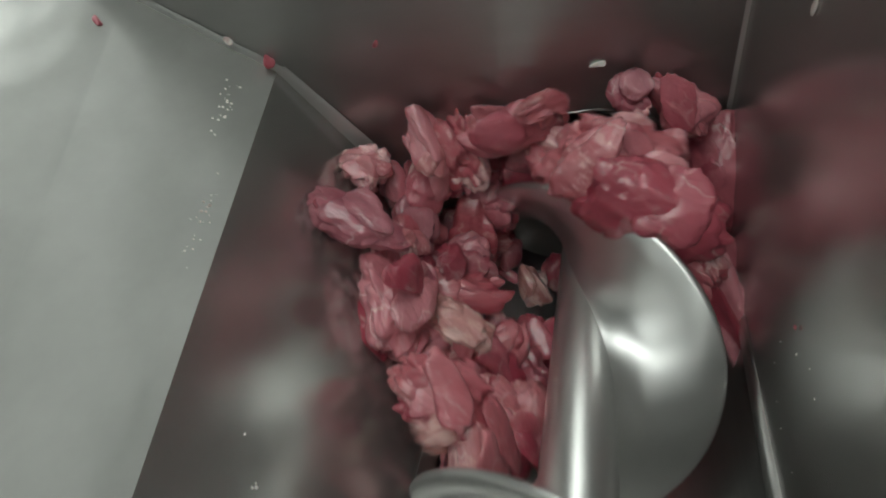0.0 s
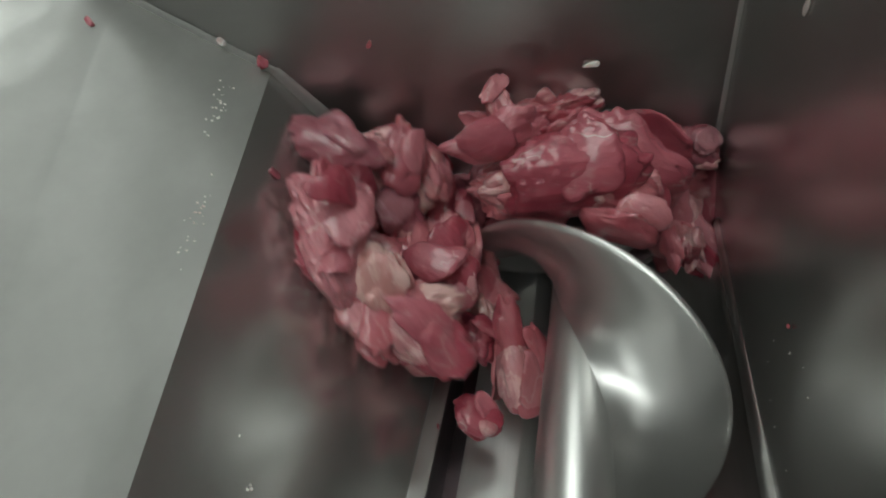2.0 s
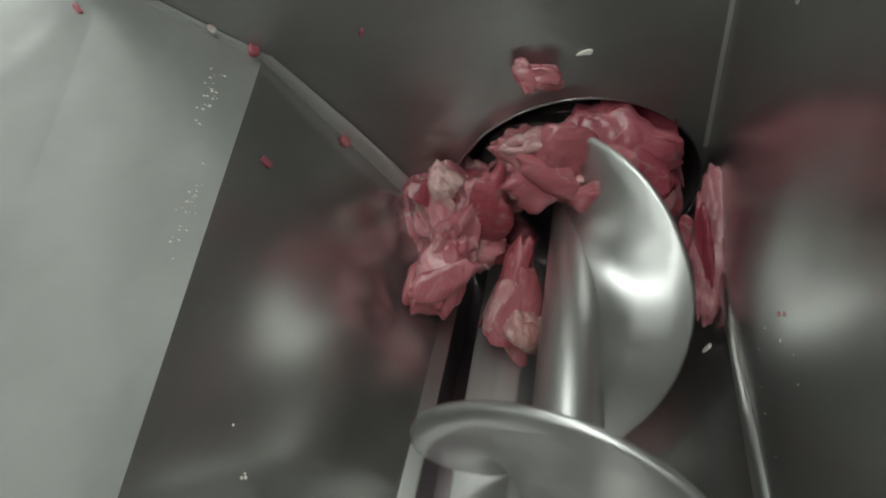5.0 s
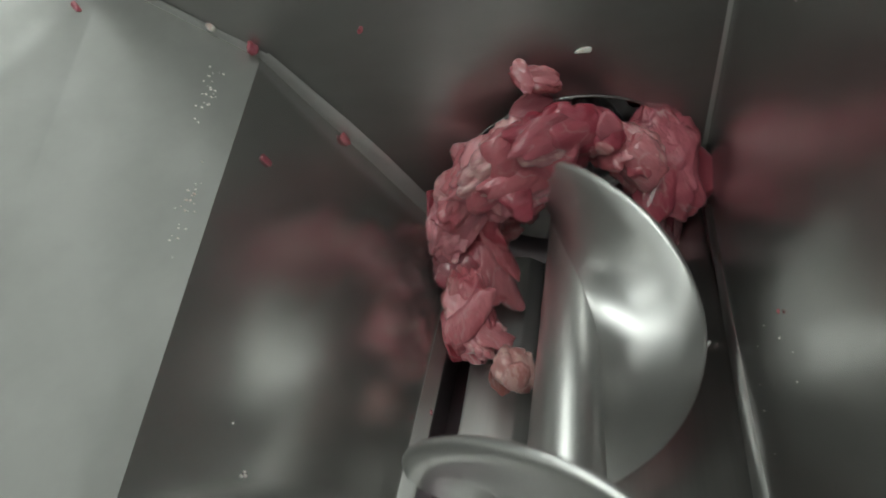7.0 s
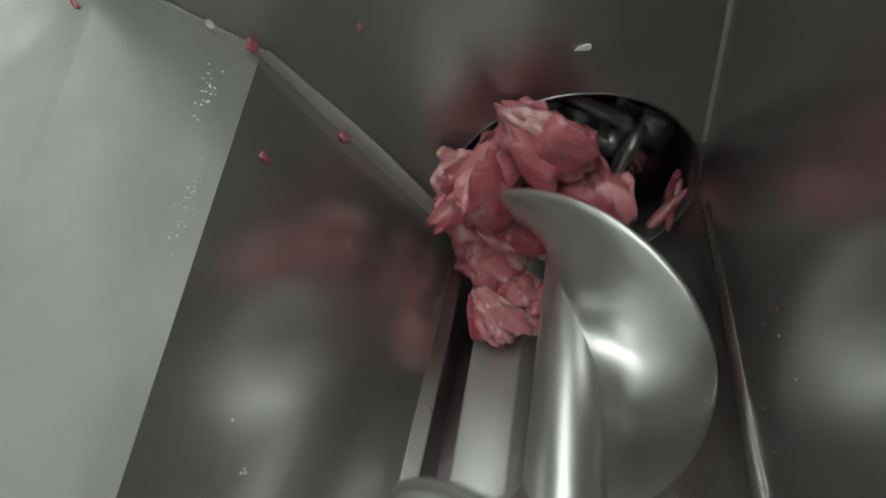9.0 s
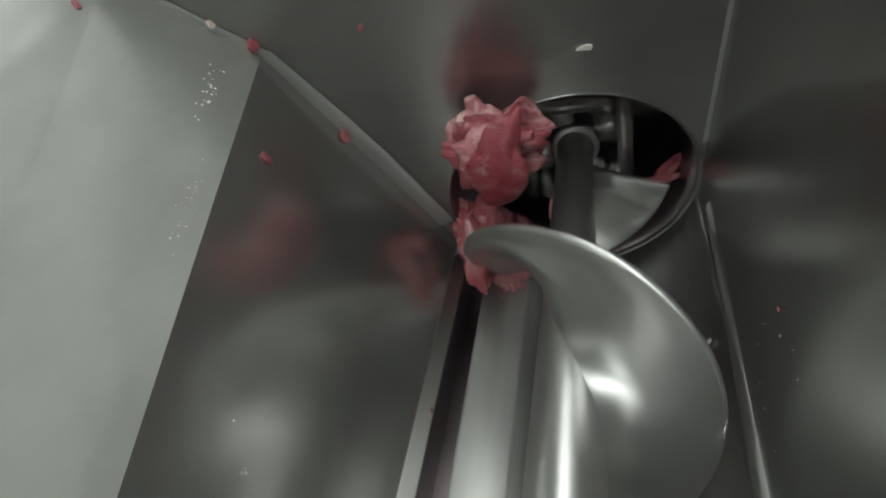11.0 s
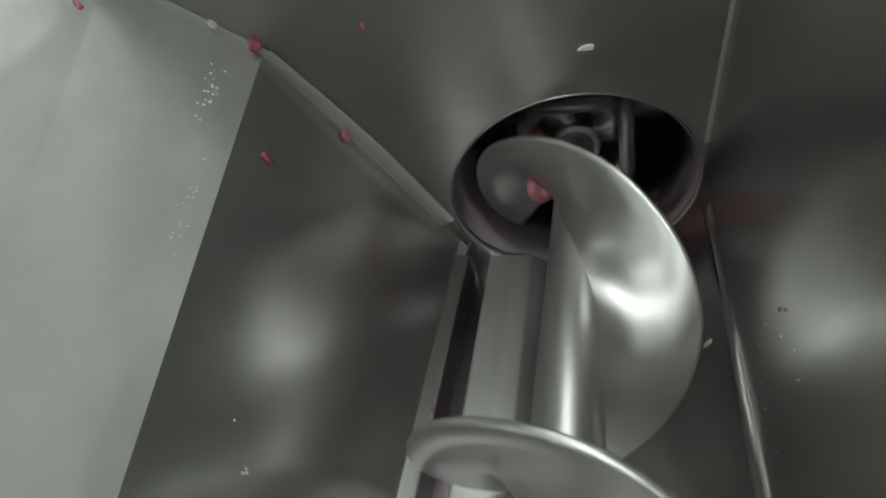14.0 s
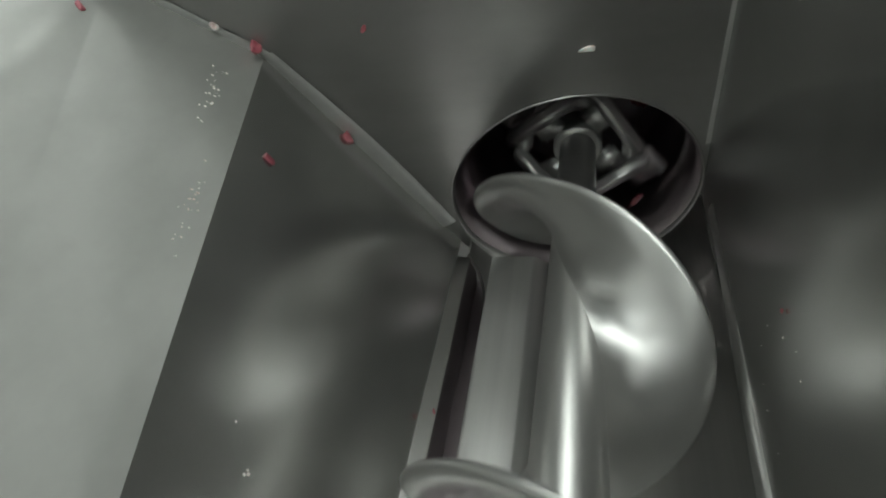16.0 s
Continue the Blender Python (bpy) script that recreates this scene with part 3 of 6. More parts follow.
TRAY_N, LEFT_N, END_N, RIGHT_N = (0.647, -0.089, 0.757), (0.871, 0, 0.492), (0.176, -0.957, -0.229), (-0.995, 0, -0.094)
scrap(9, 4.5, "flesh", 11, (-0.2801, -0.1343, 0.1994), TRAY_N, "small red meat scrap on the feed slope", 70)
scrap(8, 6, "fat", 12, (-0.2332, -0.0835, 0.1700), TRAY_N, "small whitish fat scrap on the weld seam", 10)
scrap(14, 12, "flesh", 13, (-0.2118, -0.0790, 0.1545), TRAY_N, "dark red meat scrap on the weld seam", 40)
scrap(8, 5, "pale", 14, (-0.1430, -0.0651, 0.1622), END_N, "small pink meat scrap on the end plate", 60)
scrap(13, 6, "fat", 15, (-0.0020, -0.0336, 0.1386), END_N, "flat whitish fat scrap on the end plate", 8)
scrap(9, 4, "fat", 16, (0.0808, -0.1535, 0.2147), RIGHT_N, "small whitish fat scrap on the hopper side", 60)
scrap(12, 5, "fat", 17, (0.0950, -0.1287, -0.0293), (-0.956, 0, 0.293), "narrow pale fat scrap beside the trough bar", 80)
scrap(6, 4, "flesh", 18, (-0.0890, -0.1898, -0.0548), LEFT_N, "tiny red meat crumb on the steel strip", 30)
scrap(4, 3, "pale", 19, (0.0925, -0.2151, 0.0885), RIGHT_N, "tiny pink meat crumb on the hopper side", 30)
scrap_seam = scrap(14, 9, "pale", 20, (-0.1701, -0.0534, 0.0766), LEFT_N, "pink meat scrap on the weld seam", 30)
scrap_side = scrap(11, 8, "dark", 21, (-0.1894, -0.1406, 0.1106), LEFT_N, "dark red meat scrap on the hopper side", 40)


def droplets(name, count, seed, origin, ax, ay, normal, sx, sy, size, label):
    """Fine beads of fat and water on the steel."""
    rnd = random.Random(seed)
    verts, faces = [], []
    o, ax, ay, n = Vector(origin), Vector(ax).normalized(), Vector(ay).normalized(), Vector(normal).normalized()
    for _ in range(count):
        c = o + ax * rnd.gauss(0, sx) + ay * rnd.gauss(0, sy)
        r = size * rnd.uniform(0.4, 1.3)
        k = len(verts)
        verts.append(c + n * (r * 0.6 + 0.0003))
        for i in range(7):
            a = 2 * math.pi * i / 7
            verts.append(c + (ax * math.cos(a) + ay * math.sin(a) * rnd.uniform(0.7, 1.8)) * r + n * 0.0001)
        for i in range(7):
            faces.append((k, k + 1 + i, k + 1 + (i + 1) % 7))
    ob = new(name, mesh_of(name, verts, faces, M_BEAD))
    return tagged(ob, label, "droplets", kind="stuff")


run = NOSE_RUN.normalized()
rise = TRAY_RISE.normalized()
droplets("fat_beads", 26, 1, LEFT_NOSE + run * 0.045 + rise * 0.022, run, rise, TRAY_N, 0.016, 0.0025, 0.0006, "fine pale fat beads on the feed slope")
droplets("fat_beads", 26, 2, LEFT_NOSE + run * 0.135 + rise * 0.012, run, rise, TRAY_N, 0.014, 0.0025, 0.0006, "fine pale fat beads on the feed slope")
wall_down = Vector((0.492, 0, -0.871))
droplets("fat_beads", 16, 3, (-0.150, -0.325, 0.040), (0, 1, 0), wall_down, LEFT_N, 0.018, 0.010, 0.0008, "fine pale fat beads on the hopper side")
droplets("fat_beads", 8, 4, (0.0935, -0.20, 0.08), (0, 1, 0), (0.09, 0, -1), RIGHT_N, 0.05, 0.04, 0.0006, "fine pale fat beads on the hopper side")

# ---- the room around ----
def room_slab(name, x0, x1, y0, y1, z0, z1, mat, label):
    bm = bmesh.new()
    bmesh.ops.create_cube(bm, size=1.0)
    bmesh.ops.scale(bm, vec=(x1 - x0, y1 - y0, z1 - z0), verts=bm.verts)
    bmesh.ops.translate(bm, vec=((x0 + x1) / 2, (y0 + y1) / 2, (z0 + z1) / 2), verts=bm.verts)
    ob = part(name, bm, mat, None, smooth=False)
    return tagged(ob, label, name.split("_")[0], kind="structure")


FLOOR_Z, CEIL_Z = -1.0, 1.75
room_slab("floor", -2.6, 2.6, -2.8, 2.6, FLOOR_Z - 0.1, FLOOR_Z, M_FLOOR, "dark resin floor of the processing room")
room_slab("ceiling", -2.6, 2.6, -2.8, 2.6, CEIL_Z, CEIL_Z + 0.1, M_CEIL, "pale painted ceiling of the processing room")
room_slab("wall_west", -2.7, -2.6, -2.8, 2.6, FLOOR_Z, CEIL_Z, M_ROOM, "plain grey room wall")
room_slab("wall_east", 2.6, 2.7, -2.8, 2.6, FLOOR_Z, CEIL_Z, M_ROOM, "plain grey room wall")
room_slab("wall_north", -2.6, 2.6, 2.6, 2.7, FLOOR_Z, CEIL_Z, M_ROOM, "plain grey room wall")
room_slab("wall_south", -2.6, 2.6, -2.9, -2.8, FLOOR_Z, CEIL_Z, M_ROOM, "plain grey room wall")


def grinder_body():
    """The closed steel cabinet that carries hopper and barrel."""
    bm = bmesh.new()
    for x0, x1, y0, y1, z0, z1 in ((-0.30, 0.16, NEAR - 0.01, 0.64, FLOOR_Z, -0.158), (-0.11, 0.11, NEAR, -0.02, -0.159, -0.1245)):
        g = bmesh.ops.create_cube(bm, size=1.0)
        bmesh.ops.scale(bm, vec=(x1 - x0, y1 - y0, z1 - z0), verts=g["verts"])
        bmesh.ops.translate(bm, vec=((x0 + x1) / 2, (y0 + y1) / 2, (z0 + z1) / 2), verts=g["verts"])
    ob = part("grinder_body", bm, M_WALL, None, smooth=False)
    return tagged(ob, "closed stainless steel cabinet under the hopper", "machine body", kind="structure")


grinder_body()


def ceiling_light(x, y, sx, sy, turn, glow):
    root = new("ceiling_light")
    root.location = (x, y, CEIL_Z)
    root.rotation_euler.z = radians(turn)
    tagged(root, "unseen white ceiling light placed to light the hopper", "ceiling light", "ceiling lights", kind="structure")
    bm = bmesh.new()
    bmesh.ops.create_cube(bm, size=1.0)
    bmesh.ops.scale(bm, vec=(sx + 0.04, sy + 0.04, 0.05), verts=bm.verts)
    bmesh.ops.translate(bm, vec=(0, 0, -0.026), verts=bm.verts)
    part("housing", bm, M_CEIL, root, smooth=False)
    bm = bmesh.new()
    bmesh.ops.create_cube(bm, size=1.0)
    bmesh.ops.scale(bm, vec=(sx, sy, 0.02), verts=bm.verts)
    bmesh.ops.translate(bm, vec=(0, 0, -0.062), verts=bm.verts)
    part("diffuser", bm, lamp_material(glow), root, smooth=False)
    return root


for lx, ly, sx, sy, turn, glow in LIGHTS:
    ceiling_light(lx, ly, sx, sy, turn, glow)


# ---- movement ----
def screw_rows():
    rows = []
    for i in range(65):
        t = i * 0.25
        rows.append((t, pose(0, 0, 0, 0, 360 * (-0.3285 + 0.43645 * t), 0)))
    return rows


def paddle_rows():
    return [(i * 0.25, pose(0, 0, 0, 0, 300 * (i * 0.25 - 15.53), 0)) for i in range(65)]


def motions():
    walk(auger, screw_rows())
    walk(paddle, paddle_rows())
    walk(meat['fat_lump'], [
        (0.00, pose(-0.086, -0.147, 0.001, 11, 30, -13)),
        (0.50, pose(-0.104, -0.116, 0.010, 25, 23, -6)),
        (1.00, pose(-0.139, -0.117, 0.074, 24, 19, -2)),
        (1.50, pose(-0.159, -0.095, 0.112, 55, -12, 23)),
        (1.75, pose(-0.141, -0.133, 0.081, 40, -41, 59)),
        (2.00, pose(-0.123, -0.171, 0.050, -3, -51, 120)),
        (2.50, pose(-0.090, -0.178, 0.038, -15, -42, 147)),
        (3.00, pose(-0.101, -0.127, 0.008, -37, -26, 170)),
        (3.50, pose(-0.129, -0.113, 0.056, -63, -7, -173)),
        (4.00, pose(-0.124, -0.064, 0.051, -74, -32, 161)),
        (4.20, pose(-0.118, -0.073, 0.023, -10, -48, 127)),
        (5.20, pose(-0.098, -0.025, 0.004, -51, -44, 140)),
        (5.65, pose(-0.069, 0.120, -0.045, -51, -44, 140)),
        (6.10, pose(-0.039, 0.250, -0.050, -51, -44, 140)),
        (6.60, pose(-0.075, 0.360, -0.075, -51, -44, 140)),
        (16.00, pose(-0.075, 0.360, -0.075, -51, -44, 140))])
    walk(meat['drum_a'], [
        (0.00, pose(-0.144, -0.136, 0.070, 16, 25, -8)),
        (0.50, pose(-0.152, -0.125, 0.083, 30, 7, 8)),
        (1.00, pose(-0.175, -0.115, 0.125, 35, -12, 23)),
        (1.50, pose(-0.185, -0.115, 0.137, 40, -20, 30)),
        (2.00, pose(-0.164, -0.093, 0.102, 24, 19, -3)),
        (2.50, pose(-0.140, -0.091, 0.063, 23, 19, -3)),
        (3.00, pose(-0.139, -0.075, 0.061, 16, 15, 0)),
        (3.50, pose(-0.160, -0.080, 0.095, 9, 22, -7)),
        (4.00, pose(-0.136, -0.087, 0.051, -2, 39, -29)),
        (4.20, pose(-0.131, -0.057, 0.035, -28, 50, -68)),
        (5.20, pose(-0.109, -0.041, 0.004, -24, 51, -76)),
        (6.30, pose(-0.088, -0.039, 0.009, -46, 45, -113)),
        (6.50, pose(-0.087, -0.042, 0.023, -45, 45, -113)),
        (7.00, pose(-0.084, -0.028, -0.029, -53, 49, -99)),
        (7.50, pose(-0.069, 0.016, -0.064, -30, 50, -84)),
        (7.95, pose(-0.055, 0.120, -0.045, -30, 50, -84)),
        (8.40, pose(-0.028, 0.250, -0.050, -30, 50, -84)),
        (8.90, pose(-0.025, 0.360, -0.075, -30, 50, -84)),
        (16.00, pose(-0.025, 0.360, -0.075, -30, 50, -84))])
    walk(meat['frill_a'], [
        (0.00, pose(-0.156, -0.075, 0.078, 41, 19, -2)),
        (0.50, pose(-0.154, -0.067, 0.080, 62, 19, -2)),
        (1.00, pose(-0.158, -0.079, 0.122, 65, -4, 17)),
        (1.50, pose(-0.166, -0.084, 0.134, 74, -12, 23)),
        (2.00, pose(-0.137, -0.067, 0.090, 76, 11, 4)),
        (2.50, pose(-0.131, -0.057, 0.058, 58, 26, -10)),
        (3.00, pose(-0.119, -0.051, 0.045, 55, 18, -3)),
        (3.50, pose(-0.128, -0.065, 0.090, 68, 11, 4)),
        (4.00, pose(-0.112, -0.073, 0.067, 72, 18, -3)),
        (4.20, pose(-0.105, -0.051, 0.054, 41, 44, -40)),
        (5.20, pose(-0.096, -0.034, 0.027, 27, 44, -40)),
        (6.30, pose(-0.062, -0.053, 0.042, 44, 44, -40)),
        (6.50, pose(-0.049, -0.060, 0.076, 66, 26, -11)),
        (7.00, pose(-0.049, -0.057, 0.082, 59, -12, 23)),
        (7.50, pose(0.023, -0.029, 0.095, 67, 3, 10)),
        (7.95, pose(0.032, 0.120, -0.045, 67, 3, 10)),
        (8.40, pose(0.009, 0.250, -0.050, 67, 3, 10)),
        (8.90, pose(0.025, 0.360, -0.075, 67, 3, 10)),
        (16.00, pose(0.025, 0.360, -0.075, 67, 3, 10))])
    walk(meat['wedge_a'], [
        (0.00, pose(-0.115, -0.064, 0.095, 10, 49, -52)),
        (0.50, pose(-0.110, -0.058, 0.077, -6, 51, -59)),
        (1.00, pose(-0.113, -0.071, 0.122, 7, 49, -52)),
        (1.50, pose(-0.122, -0.078, 0.142, 24, 47, -45)),
        (2.00, pose(-0.114, -0.057, 0.070, 26, 45, -39)),
        (2.50, pose(-0.093, -0.046, 0.042, 16, 45, -39)),
        (3.00, pose(-0.099, -0.052, 0.039, 50, 11, 4)),
        (3.50, pose(-0.115, -0.060, 0.080, 62, -13, 23)),
        (4.00, pose(-0.089, -0.069, 0.066, 61, -5, 16)),
        (4.10, pose(-0.093, -0.055, 0.044, 44, 32, -11)),
        (4.20, pose(-0.098, -0.041, 0.022, -5, 50, -68)),
        (5.20, pose(-0.087, -0.032, 0.027, 8, 48, -53)),
        (5.65, pose(-0.063, 0.120, -0.045, 8, 48, -53)),
        (6.10, pose(-0.035, 0.250, -0.050, 8, 48, -53)),
        (6.60, pose(0.075, 0.360, -0.075, 8, 48, -53)),
        (16.00, pose(0.075, 0.360, -0.075, 8, 48, -53))])
    walk(meat['fold_a'], [
        (0.00, pose(-0.125, -0.160, 0.026, -34, 49, -52)),
        (0.50, pose(-0.139, -0.149, 0.052, -24, 45, -39)),
        (1.00, pose(-0.165, -0.147, 0.098, -4, 40, -27)),
        (1.50, pose(-0.169, -0.140, 0.105, 6, 33, -18)),
        (2.00, pose(-0.156, -0.154, 0.083, -23, 45, -39)),
        (2.50, pose(-0.135, -0.149, 0.045, -25, 45, -39)),
        (3.00, pose(-0.137, -0.144, 0.046, -15, 45, -39)),
        (3.50, pose(-0.150, -0.152, 0.072, -12, 44, -40)),
        (4.00, pose(-0.147, -0.090, 0.062, -1, 32, -19)),
        (4.20, pose(-0.130, -0.059, 0.032, -43, 50, -68)),
        (5.20, pose(-0.114, -0.039, 0.002, -7, 50, -68)),
        (5.75, pose(-0.085, -0.053, 0.038, 35, 30, -13)),
        (6.30, pose(-0.056, -0.066, 0.074, 45, -5, 16)),
        (6.50, pose(-0.046, -0.065, 0.079, 45, 3, 10)),
        (7.00, pose(-0.037, -0.052, 0.042, 39, -24, 33)),
        (7.50, pose(0.008, -0.048, 0.055, 58, -3, 15)),
        (7.95, pose(0.024, 0.120, -0.045, 58, -3, 15)),
        (8.40, pose(0.003, 0.250, -0.050, 58, -3, 15)),
        (8.90, pose(-0.075, 0.410, -0.075, 58, -3, 15)),
        (16.00, pose(-0.075, 0.410, -0.075, 58, -3, 15))])
    walk(meat['fold_b'], [
        (0.00, pose(-0.108, -0.159, -0.005, 16, 19, -2)),
        (0.50, pose(-0.120, -0.162, 0.018, 27, 19, -2)),
        (1.00, pose(-0.147, -0.163, 0.066, 41, 11, 4)),
        (1.50, pose(-0.154, -0.154, 0.078, 34, 11, 4)),
        (2.00, pose(-0.146, -0.169, 0.065, -21, 49, -52)),
        (2.50, pose(-0.123, -0.146, 0.022, -1, 45, -39)),
        (3.00, pose(-0.122, -0.160, 0.021, 27, 26, -10)),
        (3.50, pose(-0.141, -0.156, 0.054, 16, 33, -19)),
        (4.00, pose(-0.129, -0.106, 0.031, 9, 32, -19)),
        (4.20, pose(-0.107, -0.036, -0.005, -2, 50, -68)),
        (5.20, pose(-0.090, -0.074, 0.009, -13, 50, -68)),
        (6.30, pose(-0.090, -0.116, 0.016, -23, 49, -61)),
        (6.50, pose(-0.097, -0.028, 0.001, -37, 47, -106)),
        (7.00, pose(-0.091, -0.066, 0.011, -47, 45, -113)),
        (7.45, pose(-0.065, 0.120, -0.045, -47, 45, -113)),
        (7.90, pose(-0.036, 0.250, -0.050, -47, 45, -113)),
        (8.40, pose(-0.025, 0.410, -0.075, -47, 45, -113)),
        (16.00, pose(-0.025, 0.410, -0.075, -47, 45, -113))])
    walk(meat['slab_a'], [
        (0.00, pose(-0.086, -0.205, 0.007, 47, 19, -2)),
        (0.50, pose(-0.110, -0.158, -0.002, 60, 15, 1)),
        (1.00, pose(-0.142, -0.146, 0.057, 63, 11, 4)),
        (1.50, pose(-0.147, -0.140, 0.066, 53, 11, 4)),
        (2.00, pose(-0.130, -0.174, 0.037, 34, 33, -18)),
        (2.50, pose(-0.118, -0.182, 0.015, 47, 30, -14)),
        (3.00, pose(-0.115, -0.177, 0.009, 49, 26, -10)),
        (3.50, pose(-0.128, -0.184, 0.033, -24, 49, -99)),
        (4.00, pose(-0.115, -0.126, 0.007, -22, 49, -99)),
        (4.20, pose(-0.090, -0.144, 0.015, -29, 45, -113)),
        (5.20, pose(-0.088, -0.110, 0.006, -14, 49, -99)),
        (6.30, pose(-0.066, -0.130, -0.034, 28, 44, -40)),
        (6.50, pose(-0.069, -0.135, -0.030, 14, 50, -68)),
        (7.00, pose(-0.072, -0.111, -0.027, 18, 50, -68)),
        (7.50, pose(-0.072, -0.112, -0.052, 9, 50, -68)),
        (8.00, pose(-0.082, -0.120, -0.010, 19, 44, -40)),
        (8.25, pose(-0.093, -0.101, -0.003, -14, 43, -100)),
        (8.50, pose(-0.103, -0.083, 0.005, -30, 23, -147)),
        (9.00, pose(-0.057, -0.053, -0.046, -2, -18, 176)),
        (9.45, pose(-0.049, 0.120, -0.045, -2, -18, 176)),
        (9.90, pose(-0.023, 0.250, -0.050, -2, -18, 176)),
        (10.40, pose(0.025, 0.410, -0.075, -2, -18, 176)),
        (16.00, pose(0.025, 0.410, -0.075, -2, -18, 176))])
    walk(meat['core_a'], [
        (0.00, pose(-0.087, -0.074, -0.003, 66, 3, 11)),
        (0.50, pose(-0.086, -0.048, -0.006, 68, 3, 11)),
        (1.00, pose(-0.101, -0.050, 0.052, 84, 3, 11)),
        (1.50, pose(-0.059, -0.031, -0.018, 78, 3, 10)),
        (2.00, pose(-0.120, -0.078, 0.014, 62, 3, 10)),
        (2.50, pose(-0.074, -0.027, -0.017, 92, 3, 10)),
        (3.00, pose(-0.092, -0.096, 0.028, 66, 3, 10)),
        (3.50, pose(-0.127, -0.054, 0.048, 80, 3, 10)),
        (4.00, pose(-0.102, -0.037, 0.002, 87, 3, 10)),
        (4.20, pose(-0.070, -0.029, 0.026, 93, 3, 10)),
        (4.65, pose(-0.055, 0.120, -0.045, 93, 3, 10)),
        (5.10, pose(-0.028, 0.250, -0.050, 93, 3, 10)),
        (5.60, pose(0.075, 0.410, -0.075, 93, 3, 10)),
        (16.00, pose(0.075, 0.410, -0.075, 93, 3, 10))])
    walk(meat['core_b'], [
        (0.00, pose(-0.060, -0.118, -0.040, 43, 33, -18)),
        (0.50, pose(-0.067, -0.056, -0.037, 42, 26, -9)),
        (1.00, pose(-0.087, -0.033, 0.013, 74, 19, -2)),
        (1.50, pose(-0.081, -0.076, 0.097, 85, 19, -2)),
        (2.00, pose(-0.092, -0.090, 0.026, 48, 33, -18)),
        (2.50, pose(-0.068, -0.077, -0.035, 38, 33, -18)),
        (3.00, pose(-0.075, -0.048, -0.020, 40, 18, -3)),
        (3.50, pose(-0.099, -0.045, 0.034, 83, 3, 10)),
        (4.00, pose(-0.074, -0.030, 0.026, 93, 3, 10)),
        (4.20, pose(-0.039, -0.038, 0.049, 95, 3, 10)),
        (4.65, pose(-0.040, 0.120, -0.045, 95, 3, 10)),
        (5.10, pose(-0.016, 0.250, -0.050, 95, 3, 10)),
        (5.60, pose(-0.075, 0.460, -0.075, 95, 3, 10)),
        (16.00, pose(-0.075, 0.460, -0.075, 95, 3, 10))])
    walk(meat['core_c'], [
        (0.00, pose(-0.113, -0.096, 0.001, 32, 3, 11)),
        (0.50, pose(-0.117, -0.071, 0.008, 23, 3, 11)),
        (1.00, pose(-0.135, -0.055, 0.048, 55, 3, 11)),
        (1.50, pose(-0.142, -0.063, 0.072, 67, 3, 10)),
        (2.00, pose(-0.119, -0.122, 0.013, 33, 3, 10)),
        (2.50, pose(-0.089, -0.180, 0.019, 23, 3, 10)),
        (3.00, pose(-0.090, -0.172, 0.020, 24, 3, 10)),
        (3.50, pose(-0.123, -0.120, 0.021, 33, 3, 10)),
        (4.00, pose(-0.109, -0.072, -0.006, 36, 3, 10)),
        (4.20, pose(-0.091, -0.093, 0.018, 39, 3, 10)),
        (4.65, pose(-0.066, 0.120, -0.045, 39, 3, 10)),
        (5.10, pose(-0.036, 0.250, -0.050, 39, 3, 10)),
        (5.60, pose(-0.025, 0.460, -0.075, 39, 3, 10)),
        (16.00, pose(-0.025, 0.460, -0.075, 39, 3, 10))])
    walk(meat['slab_b'], [
        (0.00, pose(-0.080, -0.208, -0.009, 19, 26, -9)),
        (0.50, pose(-0.089, -0.224, 0.024, 12, 33, -18)),
        (1.00, pose(-0.132, -0.178, 0.039, 29, 26, -10)),
        (1.50, pose(-0.147, -0.201, 0.068, 18, 40, -28)),
        (2.00, pose(-0.110, -0.161, -0.002, 23, 26, -10)),
        (2.50, pose(-0.085, -0.182, 0.001, 23, 19, -3)),
        (3.00, pose(-0.087, -0.190, 0.008, 32, 18, -3)),
        (3.50, pose(-0.111, -0.110, -0.002, 42, 18, -3)),
        (4.00, pose(-0.070, -0.030, -0.001, 72, 11, 3)),
        (4.20, pose(-0.065, -0.035, 0.019, 66, 18, -3)),
        (4.65, pose(-0.052, 0.120, -0.045, 66, 18, -3)),
        (5.10, pose(-0.026, 0.250, -0.050, 66, 18, -3)),
        (5.60, pose(0.025, 0.460, -0.075, 66, 18, -3)),
        (16.00, pose(0.025, 0.460, -0.075, 66, 18, -3))])
